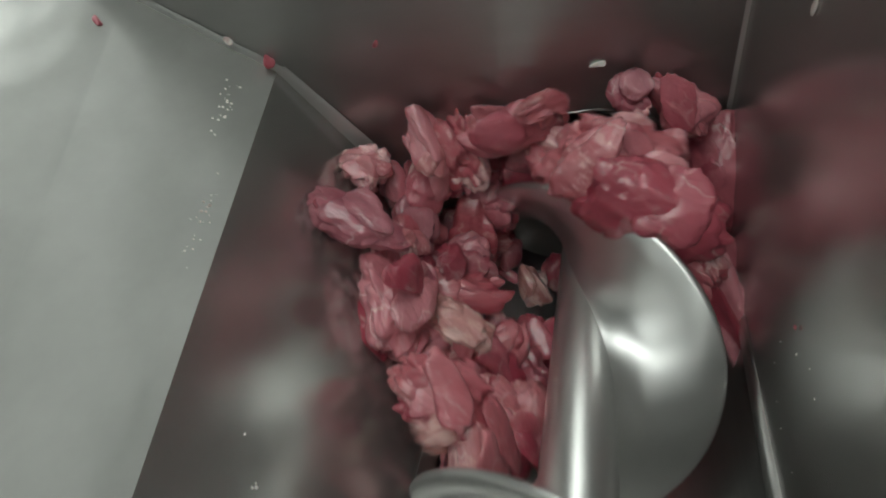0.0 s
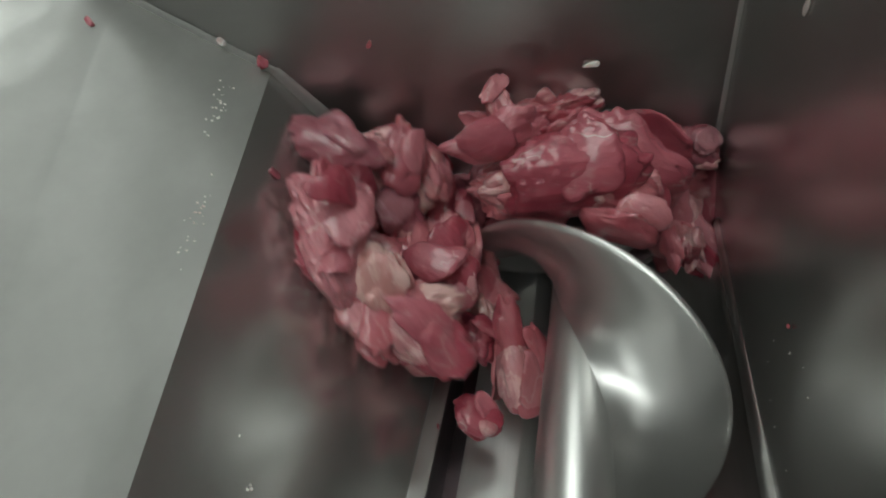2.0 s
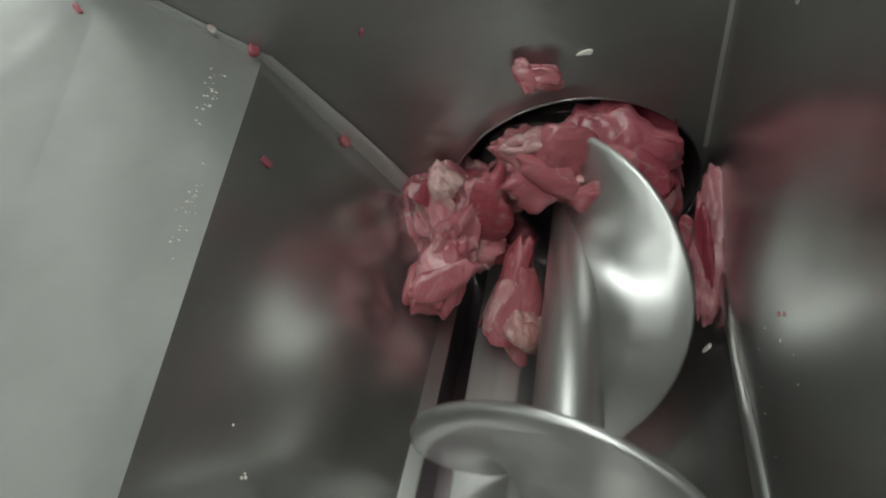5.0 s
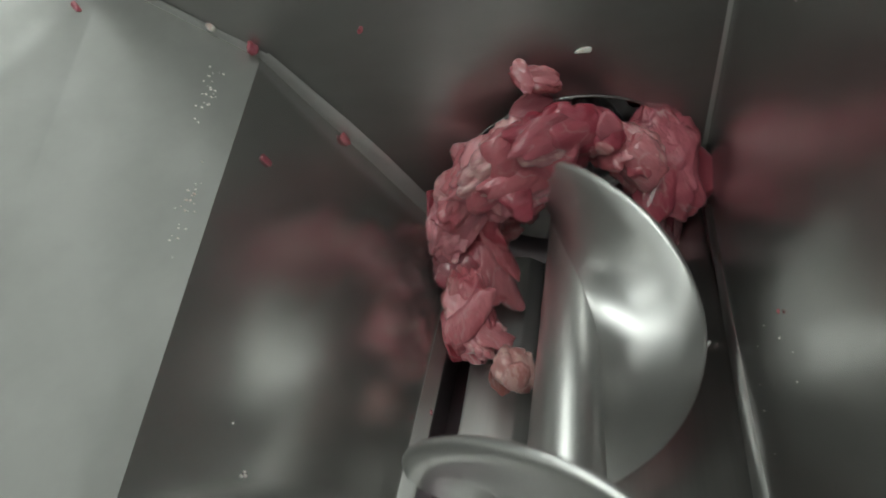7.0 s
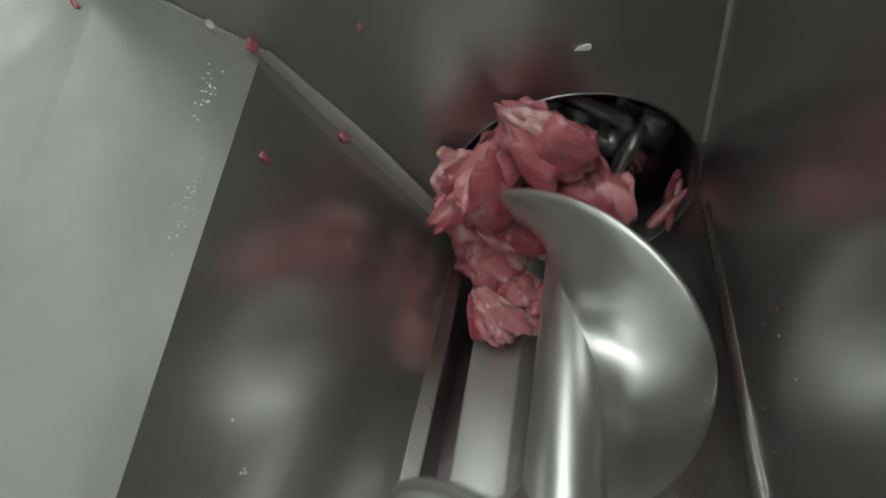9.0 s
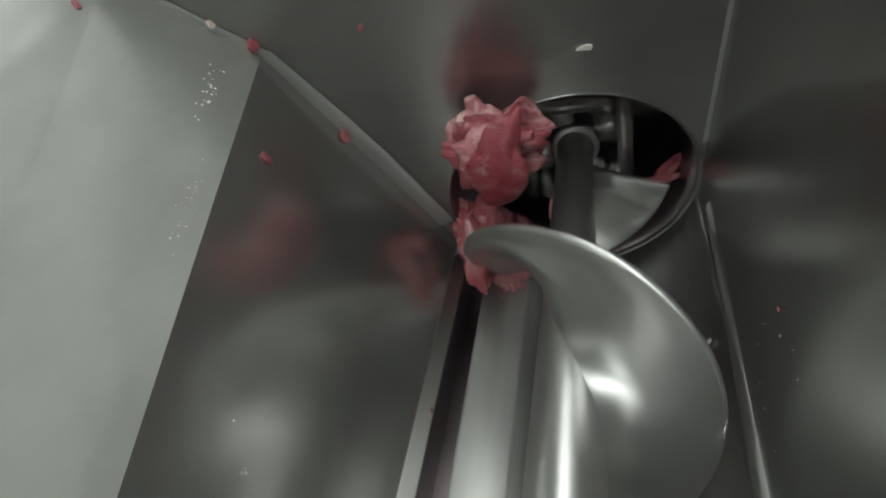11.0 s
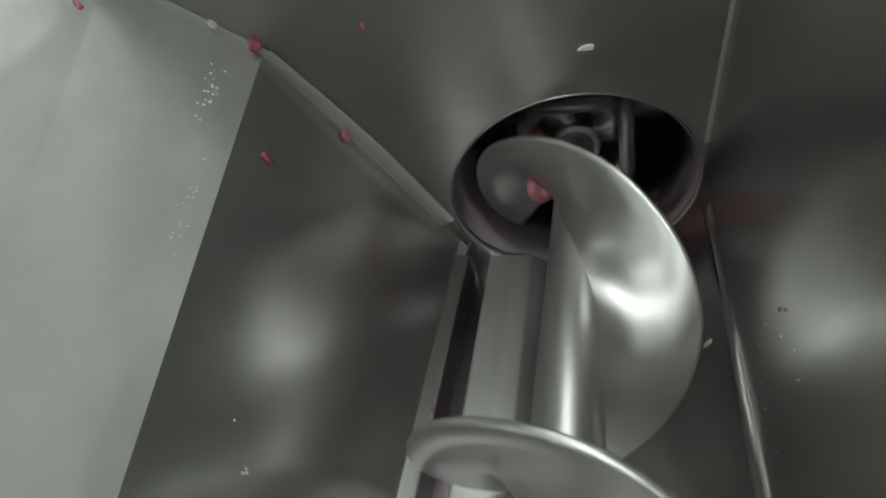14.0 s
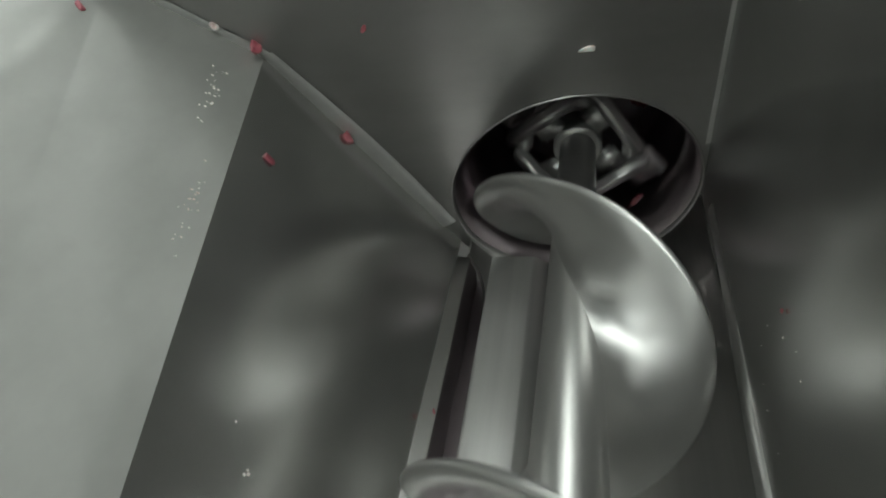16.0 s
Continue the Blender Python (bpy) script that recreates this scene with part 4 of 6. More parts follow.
    walk(meat['pink_a'], [
        (0.00, pose(-0.034, -0.184, -0.049, -19, 51, -67)),
        (0.50, pose(-0.057, -0.122, -0.039, 6, 40, -27)),
        (1.00, pose(-0.083, -0.066, -0.004, 33, 19, -2)),
        (1.50, pose(-0.104, -0.123, 0.020, -3, 45, -39)),
        (2.00, pose(-0.074, -0.079, -0.020, -9, 45, -39)),
        (2.50, pose(-0.055, -0.073, -0.040, 17, 19, -3)),
        (3.00, pose(-0.074, -0.054, -0.021, 42, -13, 23)),
        (3.50, pose(-0.081, -0.043, 0.054, 55, -27, 37)),
        (4.00, pose(-0.052, -0.035, 0.031, 53, -5, 16)),
        (4.20, pose(-0.060, -0.039, 0.022, 49, -12, 23)),
        (5.20, pose(-0.030, -0.036, 0.048, 70, 3, 10)),
        (5.65, pose(-0.035, 0.120, -0.045, 70, 3, 10)),
        (6.10, pose(-0.012, 0.250, -0.050, 70, 3, 10)),
        (6.60, pose(0.075, 0.460, -0.075, 70, 3, 10)),
        (16.00, pose(0.075, 0.460, -0.075, 70, 3, 10))])
    walk(meat['strip_a'], [
        (0.00, pose(-0.063, -0.219, -0.031, -31, 51, -67)),
        (0.25, pose(-0.066, -0.191, -0.030, 10, 34, -16)),
        (0.50, pose(-0.069, -0.163, -0.028, 23, 3, 11)),
        (1.00, pose(-0.090, -0.164, 0.018, 23, 19, -2)),
        (1.50, pose(-0.105, -0.185, 0.028, -4, 33, -18)),
        (2.00, pose(-0.039, -0.142, -0.042, -19, 51, -60)),
        (2.50, pose(-0.038, -0.153, -0.042, -16, 52, -76)),
        (3.00, pose(-0.059, -0.123, -0.026, -45, 41, -125)),
        (3.50, pose(-0.062, -0.025, -0.028, -56, 43, -119)),
        (4.00, pose(-0.012, -0.025, 0.005, -80, 27, -143)),
        (4.20, pose(-0.046, -0.060, -0.040, -52, 40, -124)),
        (5.20, pose(-0.045, -0.087, -0.045, -30, 49, -99)),
        (6.30, pose(-0.050, -0.104, -0.042, -15, 48, -53)),
        (6.50, pose(-0.049, -0.090, -0.043, -2, 44, -40)),
        (7.00, pose(-0.070, -0.059, -0.033, -7, 48, -53)),
        (7.50, pose(-0.053, 0.015, -0.076, -1, 50, -68)),
        (8.00, pose(-0.049, -0.036, -0.053, -3, 38, -29)),
        (8.25, pose(-0.059, -0.043, -0.014, 30, 12, 12)),
        (8.50, pose(-0.070, -0.050, 0.025, 42, -27, 37)),
        (9.00, pose(-0.065, -0.054, 0.044, 52, -27, 37)),
        (9.45, pose(-0.053, 0.120, -0.045, 52, -27, 37)),
        (9.90, pose(-0.026, 0.250, -0.050, 52, -27, 37)),
        (10.40, pose(-0.075, 0.510, -0.075, 52, -27, 37)),
        (16.00, pose(-0.075, 0.510, -0.075, 52, -27, 37))])
    walk(meat['lump_a'], [
        (0.00, pose(-0.040, -0.207, -0.049, -5, 45, -39)),
        (0.50, pose(-0.068, -0.194, -0.032, 12, 19, -2)),
        (1.00, pose(-0.061, -0.103, -0.033, 11, 11, 4)),
        (1.50, pose(-0.101, -0.180, 0.008, 1, 19, -2)),
        (2.00, pose(-0.071, -0.131, -0.028, 2, 33, -18)),
        (2.50, pose(-0.071, -0.145, -0.027, 8, 33, -18)),
        (3.00, pose(-0.036, -0.115, -0.056, -4, 45, -39)),
        (3.50, pose(-0.112, -0.139, 0.002, -3, 26, -10)),
        (4.00, pose(-0.116, -0.080, 0.006, 8, 26, -11)),
        (4.20, pose(-0.108, -0.054, -0.009, 7, 32, -19)),
        (4.65, pose(-0.074, 0.120, -0.045, 7, 32, -19)),
        (5.10, pose(-0.043, 0.250, -0.050, 7, 32, -19)),
        (5.60, pose(-0.025, 0.510, -0.075, 7, 32, -19)),
        (16.00, pose(-0.025, 0.510, -0.075, 7, 32, -19))])
    walk(meat['pale_a'], [
        (0.00, pose(-0.082, -0.215, -0.014, 14, 26, -9)),
        (0.50, pose(-0.039, -0.154, -0.052, 13, 19, -2)),
        (1.00, pose(-0.085, -0.168, 0.013, 15, 11, 4)),
        (1.50, pose(-0.111, -0.183, 0.039, 13, 19, -2)),
        (2.00, pose(-0.091, -0.159, 0.029, 41, 3, 10)),
        (2.50, pose(-0.034, -0.053, -0.053, 23, 3, 10)),
        (3.00, pose(-0.054, -0.027, -0.017, 49, 3, 10)),
        (3.50, pose(-0.115, -0.150, 0.032, 12, 18, -3)),
        (3.75, pose(-0.100, -0.115, 0.018, -4, 43, -41)),
        (4.00, pose(-0.085, -0.081, 0.004, -45, 49, -99)),
        (4.20, pose(-0.051, -0.085, -0.035, -19, 51, -84)),
        (5.20, pose(-0.030, -0.116, -0.051, -19, 50, -68)),
        (6.30, pose(-0.030, -0.156, -0.048, -4, 50, -68)),
        (6.50, pose(-0.034, -0.141, -0.048, -6, 50, -68)),
        (7.00, pose(-0.034, -0.152, -0.047, -13, 49, -61)),
        (7.50, pose(-0.029, -0.106, -0.066, -19, 50, -68)),
        (8.00, pose(-0.042, -0.034, -0.026, 46, 32, -19)),
        (8.50, pose(-0.085, -0.048, -0.005, 57, -20, 29)),
        (9.00, pose(-0.049, -0.038, -0.046, 18, 11, 3)),
        (9.45, pose(-0.045, 0.120, -0.045, 18, 11, 3)),
        (9.90, pose(-0.020, 0.250, -0.050, 18, 11, 3)),
        (10.40, pose(0.025, 0.510, -0.075, 18, 11, 3)),
        (16.00, pose(0.025, 0.510, -0.075, 18, 11, 3))])
    walk(meat['wedge_b'], [
        (0.00, pose(-0.039, -0.042, -0.051, 45, 45, -39)),
        (0.50, pose(-0.048, -0.017, -0.037, 68, 40, -27)),
        (1.00, pose(-0.054, -0.031, 0.014, 76, 33, -18)),
        (1.50, pose(-0.078, -0.029, -0.009, 96, 11, 4)),
        (1.75, pose(-0.072, -0.069, -0.018, 71, 40, -18)),
        (2.00, pose(-0.066, -0.108, -0.028, 20, 51, -68)),
        (2.25, pose(-0.046, -0.085, -0.038, 47, 31, -20)),
        (2.50, pose(-0.026, -0.063, -0.049, 50, 3, 10)),
        (3.00, pose(-0.040, -0.028, -0.004, 85, 3, 10)),
        (3.50, pose(-0.113, -0.068, 0.048, 62, 44, -40)),
        (4.00, pose(-0.012, -0.028, 0.002, 100, 11, 3)),
        (4.20, pose(-0.009, -0.031, 0.031, 99, 11, 3)),
        (5.20, pose(-0.009, -0.031, 0.046, 89, 3, 10)),
        (6.30, pose(-0.024, -0.056, 0.046, 97, 18, -3)),
        (6.50, pose(-0.011, -0.058, 0.094, 92, 26, -11)),
        (7.00, pose(-0.013, -0.052, 0.055, 80, -16, 26)),
        (7.50, pose(-0.025, -0.059, 0.072, 92, 18, -4)),
        (7.95, pose(-0.032, 0.120, -0.045, 92, 18, -4)),
        (8.40, pose(-0.010, 0.250, -0.050, 92, 18, -4)),
        (8.90, pose(0.075, 0.510, -0.075, 92, 18, -4)),
        (16.00, pose(0.075, 0.510, -0.075, 92, 18, -4))])
    walk(meat['oval_a'], [
        (0.00, pose(-0.074, -0.030, 0.029, 28, 51, -67)),
        (0.50, pose(-0.063, -0.030, 0.018, -22, 46, -113)),
        (1.00, pose(-0.047, -0.036, 0.054, 62, 45, -39)),
        (1.50, pose(-0.034, -0.043, 0.089, 98, 19, -2)),
        (2.00, pose(-0.071, -0.025, -0.005, 68, 40, -28)),
        (2.50, pose(-0.056, -0.018, -0.022, 67, 33, -18)),
        (3.00, pose(-0.028, -0.028, 0.035, 78, 33, -18)),
        (3.50, pose(-0.027, -0.031, 0.050, 70, 44, -40)),
        (4.00, pose(-0.036, -0.038, 0.068, 93, 11, 3)),
        (4.20, pose(-0.040, -0.040, 0.074, 85, -12, 23)),
        (4.65, pose(-0.040, 0.120, -0.045, 85, -12, 23)),
        (5.10, pose(-0.016, 0.250, -0.050, 85, -12, 23)),
        (5.60, pose(-0.075, 0.360, -0.025, 85, -12, 23)),
        (16.00, pose(-0.075, 0.360, -0.025, 85, -12, 23))])
    walk(meat['curl_a'], [
        (0.00, pose(-0.038, -0.056, 0.117, 77, -20, 30)),
        (0.50, pose(-0.070, -0.057, 0.101, 82, -20, 30)),
        (1.00, pose(-0.067, -0.060, 0.114, 69, -40, 56)),
        (1.50, pose(-0.087, -0.065, 0.136, -25, -45, 141)),
        (2.00, pose(-0.061, -0.056, 0.119, -23, -49, 128)),
        (2.50, pose(-0.059, -0.055, 0.117, -21, -49, 128)),
        (3.00, pose(-0.059, -0.053, 0.111, -2, -50, 120)),
        (3.50, pose(-0.058, -0.054, 0.115, -3, -50, 120)),
        (4.00, pose(-0.031, -0.046, 0.127, -69, -7, -173)),
        (4.20, pose(-0.031, -0.046, 0.127, -71, -7, -173)),
        (6.30, pose(-0.032, -0.046, 0.125, -71, -7, -173)),
        (6.50, pose(-0.032, -0.046, 0.125, -71, -7, -174)),
        (7.00, pose(-0.032, -0.045, 0.123, -61, -7, -174)),
        (7.50, pose(-0.032, -0.045, 0.124, -55, -7, -174)),
        (8.00, pose(-0.027, -0.045, 0.101, -63, -7, -174)),
        (8.45, pose(-0.033, 0.120, -0.045, -63, -7, -174)),
        (8.90, pose(-0.011, 0.250, -0.050, -63, -7, -174)),
        (9.40, pose(-0.025, 0.360, -0.025, -63, -7, -174)),
        (16.00, pose(-0.025, 0.360, -0.025, -63, -7, -174))])
    walk(meat['frill_b'], [
        (0.00, pose(-0.005, -0.075, 0.085, 74, 33, -18)),
        (0.50, pose(0.013, -0.027, 0.078, 80, 40, -27)),
        (1.00, pose(0.027, -0.026, 0.085, 98, 3, 11)),
        (1.50, pose(0.043, -0.014, 0.067, 84, 26, -10)),
        (2.00, pose(0.053, -0.007, 0.044, 82, 19, -3)),
        (2.45, pose(0.046, 0.120, -0.045, 82, 19, -3)),
        (2.90, pose(0.021, 0.250, -0.050, 82, 19, -3)),
        (3.40, pose(0.025, 0.360, -0.025, 82, 19, -3)),
        (16.00, pose(0.025, 0.360, -0.025, 82, 19, -3))])
    walk(meat['purple_a'], [
        (0.00, pose(0.019, -0.047, 0.125, 9, 51, -67)),
        (0.50, pose(0.032, -0.046, 0.130, 18, 51, -67)),
        (1.00, pose(0.064, -0.031, 0.097, 11, 51, -68)),
        (1.50, pose(0.063, -0.009, 0.046, 2, 51, -68)),
        (2.00, pose(0.078, -0.022, 0.074, 11, 51, -68)),
        (2.50, pose(0.088, -0.015, 0.055, 20, 51, -68)),
        (3.00, pose(0.084, -0.006, 0.048, 14, 51, -68)),
        (3.50, pose(0.038, 0.007, 0.070, 53, 18, -3)),
        (3.95, pose(0.039, 0.120, -0.045, 53, 18, -3)),
        (4.40, pose(0.015, 0.250, -0.050, 53, 18, -3)),
        (4.90, pose(0.075, 0.360, -0.025, 53, 18, -3)),
        (16.00, pose(0.075, 0.360, -0.025, 53, 18, -3))])
    walk(meat['red_a'], [
        (0.00, pose(0.051, -0.038, 0.113, 72, 30, -13)),
        (0.50, pose(0.060, -0.036, 0.112, 66, 33, -18)),
        (1.00, pose(0.078, -0.005, 0.039, -6, 52, -84)),
        (1.50, pose(0.072, -0.000, 0.017, 37, 45, -39)),
        (2.00, pose(0.097, 0.005, 0.013, 50, 45, -39)),
        (2.50, pose(0.087, -0.062, 0.066, 63, 49, -52)),
        (3.00, pose(0.083, -0.019, 0.065, 27, 49, -53)),
        (3.50, pose(0.061, 0.013, 0.058, 60, 18, -3)),
        (3.95, pose(0.050, 0.120, -0.045, 60, 18, -3)),
        (4.40, pose(0.024, 0.250, -0.050, 60, 18, -3)),
        (4.90, pose(-0.075, 0.410, -0.025, 60, 18, -3)),
        (16.00, pose(-0.075, 0.410, -0.025, 60, 18, -3))])
    walk(meat['slab_c'], [
        (0.00, pose(0.088, -0.027, 0.054, 78, 50, -55)),
        (0.50, pose(0.089, -0.018, 0.049, 64, 51, -59)),
        (1.00, pose(0.076, -0.024, -0.023, 37, 52, -76)),
        (1.50, pose(0.031, -0.023, 0.030, 75, 33, -18)),
        (2.00, pose(0.025, -0.060, 0.082, 89, 15, 1)),
        (2.50, pose(0.042, -0.049, 0.084, 81, 15, 1)),
        (3.00, pose(0.033, -0.029, 0.085, 75, 11, 4)),
        (3.50, pose(0.055, 0.009, 0.035, 79, 26, -10)),
        (4.00, pose(0.023, -0.022, 0.085, 90, 18, -3)),
        (4.20, pose(0.028, -0.022, 0.072, 89, 3, 10)),
        (5.20, pose(0.031, -0.019, 0.060, 75, 11, 3)),
        (6.30, pose(0.057, 0.009, 0.035, 64, 44, -40)),
        (6.50, pose(0.078, 0.066, -0.017, 60, 44, -40)),
        (7.00, pose(0.060, -0.027, 0.050, 50, 44, -40)),
        (7.50, pose(0.056, -0.078, 0.077, 74, 25, -11)),
        (8.00, pose(0.062, -0.035, 0.063, 65, 44, -40)),
        (8.45, pose(0.051, 0.120, -0.045, 65, 44, -40)),
        (8.90, pose(0.025, 0.250, -0.050, 65, 44, -40)),
        (9.40, pose(-0.025, 0.410, -0.025, 65, 44, -40)),
        (16.00, pose(-0.025, 0.410, -0.025, 65, 44, -40))])
    walk(meat['slab_d'], [
        (0.00, pose(0.034, -0.108, 0.075, 82, 26, -9)),
        (0.50, pose(0.059, -0.068, 0.037, 67, 37, -22)),
        (1.00, pose(0.068, -0.068, -0.032, 50, 51, -68)),
        (1.50, pose(-0.003, -0.070, 0.047, 92, 11, 4)),
        (2.00, pose(-0.011, -0.089, 0.087, 87, -1, 13)),
        (2.50, pose(-0.011, -0.064, 0.086, 79, 3, 10)),
        (3.00, pose(-0.033, -0.035, 0.059, 82, 11, 4)),
        (3.50, pose(-0.004, -0.003, 0.059, 93, 18, -3)),
        (3.95, pose(-0.022, 0.120, -0.045, 93, 18, -3)),
        (4.40, pose(-0.001, 0.250, -0.050, 93, 18, -3)),
        (4.90, pose(0.025, 0.410, -0.025, 93, 18, -3)),
        (16.00, pose(0.025, 0.410, -0.025, 93, 18, -3))])
    walk(meat['slab_e'], [
        (0.00, pose(0.073, -0.071, 0.028, 71, 23, -6)),
        (0.50, pose(0.082, -0.046, 0.001, 70, 49, -52)),
        (1.00, pose(0.080, -0.096, -0.022, 76, 49, -52)),
        (1.50, pose(0.068, -0.021, -0.027, 71, 49, -52)),
        (2.00, pose(0.071, -0.018, 0.012, 73, 40, -28)),
        (2.50, pose(0.089, 0.002, 0.014, 64, 45, -39)),
        (3.00, pose(0.081, -0.005, 0.042, 63, 49, -53)),
        (3.50, pose(0.047, 0.009, 0.029, 91, 33, -19)),
        (4.00, pose(0.048, -0.020, 0.076, 83, 32, -19)),
        (4.20, pose(0.058, -0.009, 0.010, 76, 32, -19)),
        (5.20, pose(0.044, -0.015, 0.024, 89, 32, -19)),
        (5.65, pose(0.042, 0.120, -0.045, 89, 32, -19)),
        (6.10, pose(0.017, 0.250, -0.050, 89, 32, -19)),
        (6.60, pose(0.075, 0.410, -0.025, 89, 32, -19)),
        (16.00, pose(0.075, 0.410, -0.025, 89, 32, -19))])
    walk(meat['pale_b'], [
        (0.00, pose(0.092, -0.083, 0.001, 82, 33, -18)),
        (0.25, pose(0.089, -0.083, -0.003, 63, -8, 4)),
        (0.50, pose(0.086, -0.082, -0.008, 22, -34, 46)),
        (1.00, pose(0.015, -0.083, 0.073, -22, -45, 141)),
        (1.50, pose(-0.012, -0.043, -0.034, -51, -15, -179)),
        (2.00, pose(0.074, 0.006, -0.034, -54, -33, 162)),
        (2.50, pose(0.090, -0.033, 0.012, -46, -47, 134)),
        (3.00, pose(0.092, 0.005, 0.010, 0, -51, 112)),
        (3.50, pose(0.073, -0.004, 0.048, -33, -44, 140)),
        (4.00, pose(0.072, -0.016, -0.030, -43, -44, 140)),
        (4.20, pose(0.082, -0.022, -0.012, -49, -44, 140)),
        (5.20, pose(0.057, -0.008, 0.019, -24, -44, 140)),
        (5.65, pose(0.049, 0.120, -0.045, -24, -44, 140)),
        (6.10, pose(0.023, 0.250, -0.050, -24, -44, 140)),
        (6.60, pose(-0.075, 0.460, -0.025, -24, -44, 140)),
        (16.00, pose(-0.075, 0.460, -0.025, -24, -44, 140))])
    walk(meat['hang_a'], [
        (0.00, pose(0.093, -0.119, 0.006, 44, 49, -52)),
        (0.50, pose(0.090, -0.094, -0.014, 5, 46, -113)),
        (1.00, pose(0.092, -0.056, 0.020, 31, 52, -76)),
        (1.50, pose(0.092, -0.019, -0.015, 16, 52, -76)),
        (2.00, pose(0.093, -0.037, -0.005, 46, 42, -33)),
        (2.50, pose(0.092, -0.110, 0.018, 36, 52, -76)),
        (3.00, pose(0.091, -0.105, 0.027, 32, 51, -77)),
        (3.50, pose(0.092, -0.056, 0.014, 21, 51, -77)),
        (4.00, pose(0.091, -0.090, 0.026, 23, 51, -78)),
        (4.20, pose(0.091, -0.107, 0.031, 34, 50, -68)),
        (5.20, pose(0.092, -0.070, 0.015, 18, 50, -92)),
        (6.30, pose(0.090, -0.038, -0.023, -6, 45, -113)),
        (6.50, pose(0.093, -0.027, -0.014, 5, 47, -106)),
        (7.00, pose(0.079, 0.025, -0.015, -4, 50, -84)),
        (7.50, pose(0.092, -0.063, 0.017, 31, 50, -68)),
        (8.00, pose(0.072, -0.003, -0.038, -19, 45, -113)),
        (8.50, pose(0.080, -0.008, -0.035, 38, 44, -40)),
        (9.00, pose(0.083, 0.134, -0.080, 37, 44, -40)),
        (9.45, pose(0.061, 0.120, -0.045, 37, 44, -40)),
        (9.90, pose(0.033, 0.250, -0.050, 37, 44, -40)),
        (10.40, pose(-0.025, 0.460, -0.025, 37, 44, -40)),
        (16.00, pose(-0.025, 0.460, -0.025, 37, 44, -40))])
    walk(meat['strip_b'], [
        (0.00, pose(-0.059, -0.054, 0.097, 84, -12, 23)),
        (0.50, pose(-0.042, -0.036, 0.074, 78, -20, 30)),
        (1.00, pose(-0.054, -0.042, 0.088, 76, 3, 11)),
        (1.50, pose(-0.045, -0.061, 0.121, 76, -4, 17)),
        (2.00, pose(-0.061, -0.066, 0.099, 82, -12, 23)),
        (2.50, pose(-0.043, -0.042, 0.087, 77, -24, 33)),
        (3.00, pose(-0.046, -0.025, 0.062, 45, -41, 55)),
        (3.50, pose(0.034, 0.011, 0.027, -52, -44, 140)),
        (3.95, pose(0.037, 0.120, -0.045, -52, -44, 140)),
        (4.40, pose(0.014, 0.250, -0.050, -52, -44, 140)),
        (4.90, pose(0.025, 0.460, -0.025, -52, -44, 140)),
        (16.00, pose(0.025, 0.460, -0.025, -52, -44, 140))])
    walk(meat['strip_c'], [
        (0.00, pose(-0.093, -0.056, 0.082, 58, 45, -39)),
        (0.50, pose(-0.077, -0.054, 0.082, 61, 40, -27)),
        (1.00, pose(-0.083, -0.058, 0.095, 63, 33, -18)),
        (1.50, pose(-0.066, -0.070, 0.138, 87, 11, 4)),
        (2.00, pose(-0.018, -0.039, 0.103, 87, -16, 26)),
        (2.50, pose(-0.014, -0.037, 0.099, 77, -20, 30)),
        (3.00, pose(-0.007, -0.028, 0.037, 69, -13, 23)),
        (3.50, pose(0.014, -0.008, 0.006, 71, 33, -19)),
        (4.00, pose(0.004, -0.033, 0.076, 91, 18, -3)),
        (4.20, pose(0.004, -0.031, 0.071, 90, 18, -3)),
        (4.65, pose(0.022, 0.120, -0.045, 90, 18, -3)),
        (5.10, pose(0.002, 0.250, -0.050, 90, 18, -3)),
        (5.60, pose(0.075, 0.460, -0.025, 90, 18, -3)),
        (16.00, pose(0.075, 0.460, -0.025, 90, 18, -3))])
    walk(meat['stripe_a'], [
        (0.00, pose(-0.122, -0.088, 0.037, -1, 49, -52)),
        (0.50, pose(-0.121, -0.075, 0.033, 17, 33, -18)),
        (1.00, pose(-0.139, -0.083, 0.098, 67, 19, -2)),
        (1.50, pose(-0.150, -0.084, 0.094, 80, 11, 4)),
        (2.00, pose(-0.132, -0.085, 0.054, 28, 33, -18)),
        (2.50, pose(-0.116, -0.089, 0.024, 23, 26, -10)),
        (3.00, pose(-0.122, -0.087, 0.036, 31, 18, -3)),
        (3.50, pose(-0.150, -0.072, 0.068, 44, 18, -3)),
        (4.00, pose(-0.122, -0.045, 0.017, 62, 32, -19)),
        (4.20, pose(-0.125, -0.073, 0.022, 9, 44, -40)),
        (4.65, pose(-0.082, 0.120, -0.045, 9, 44, -40)),
        (5.10, pose(-0.050, 0.250, -0.050, 9, 44, -40)),
        (5.60, pose(-0.075, 0.510, -0.025, 9, 44, -40)),
        (16.00, pose(-0.075, 0.510, -0.025, 9, 44, -40))])
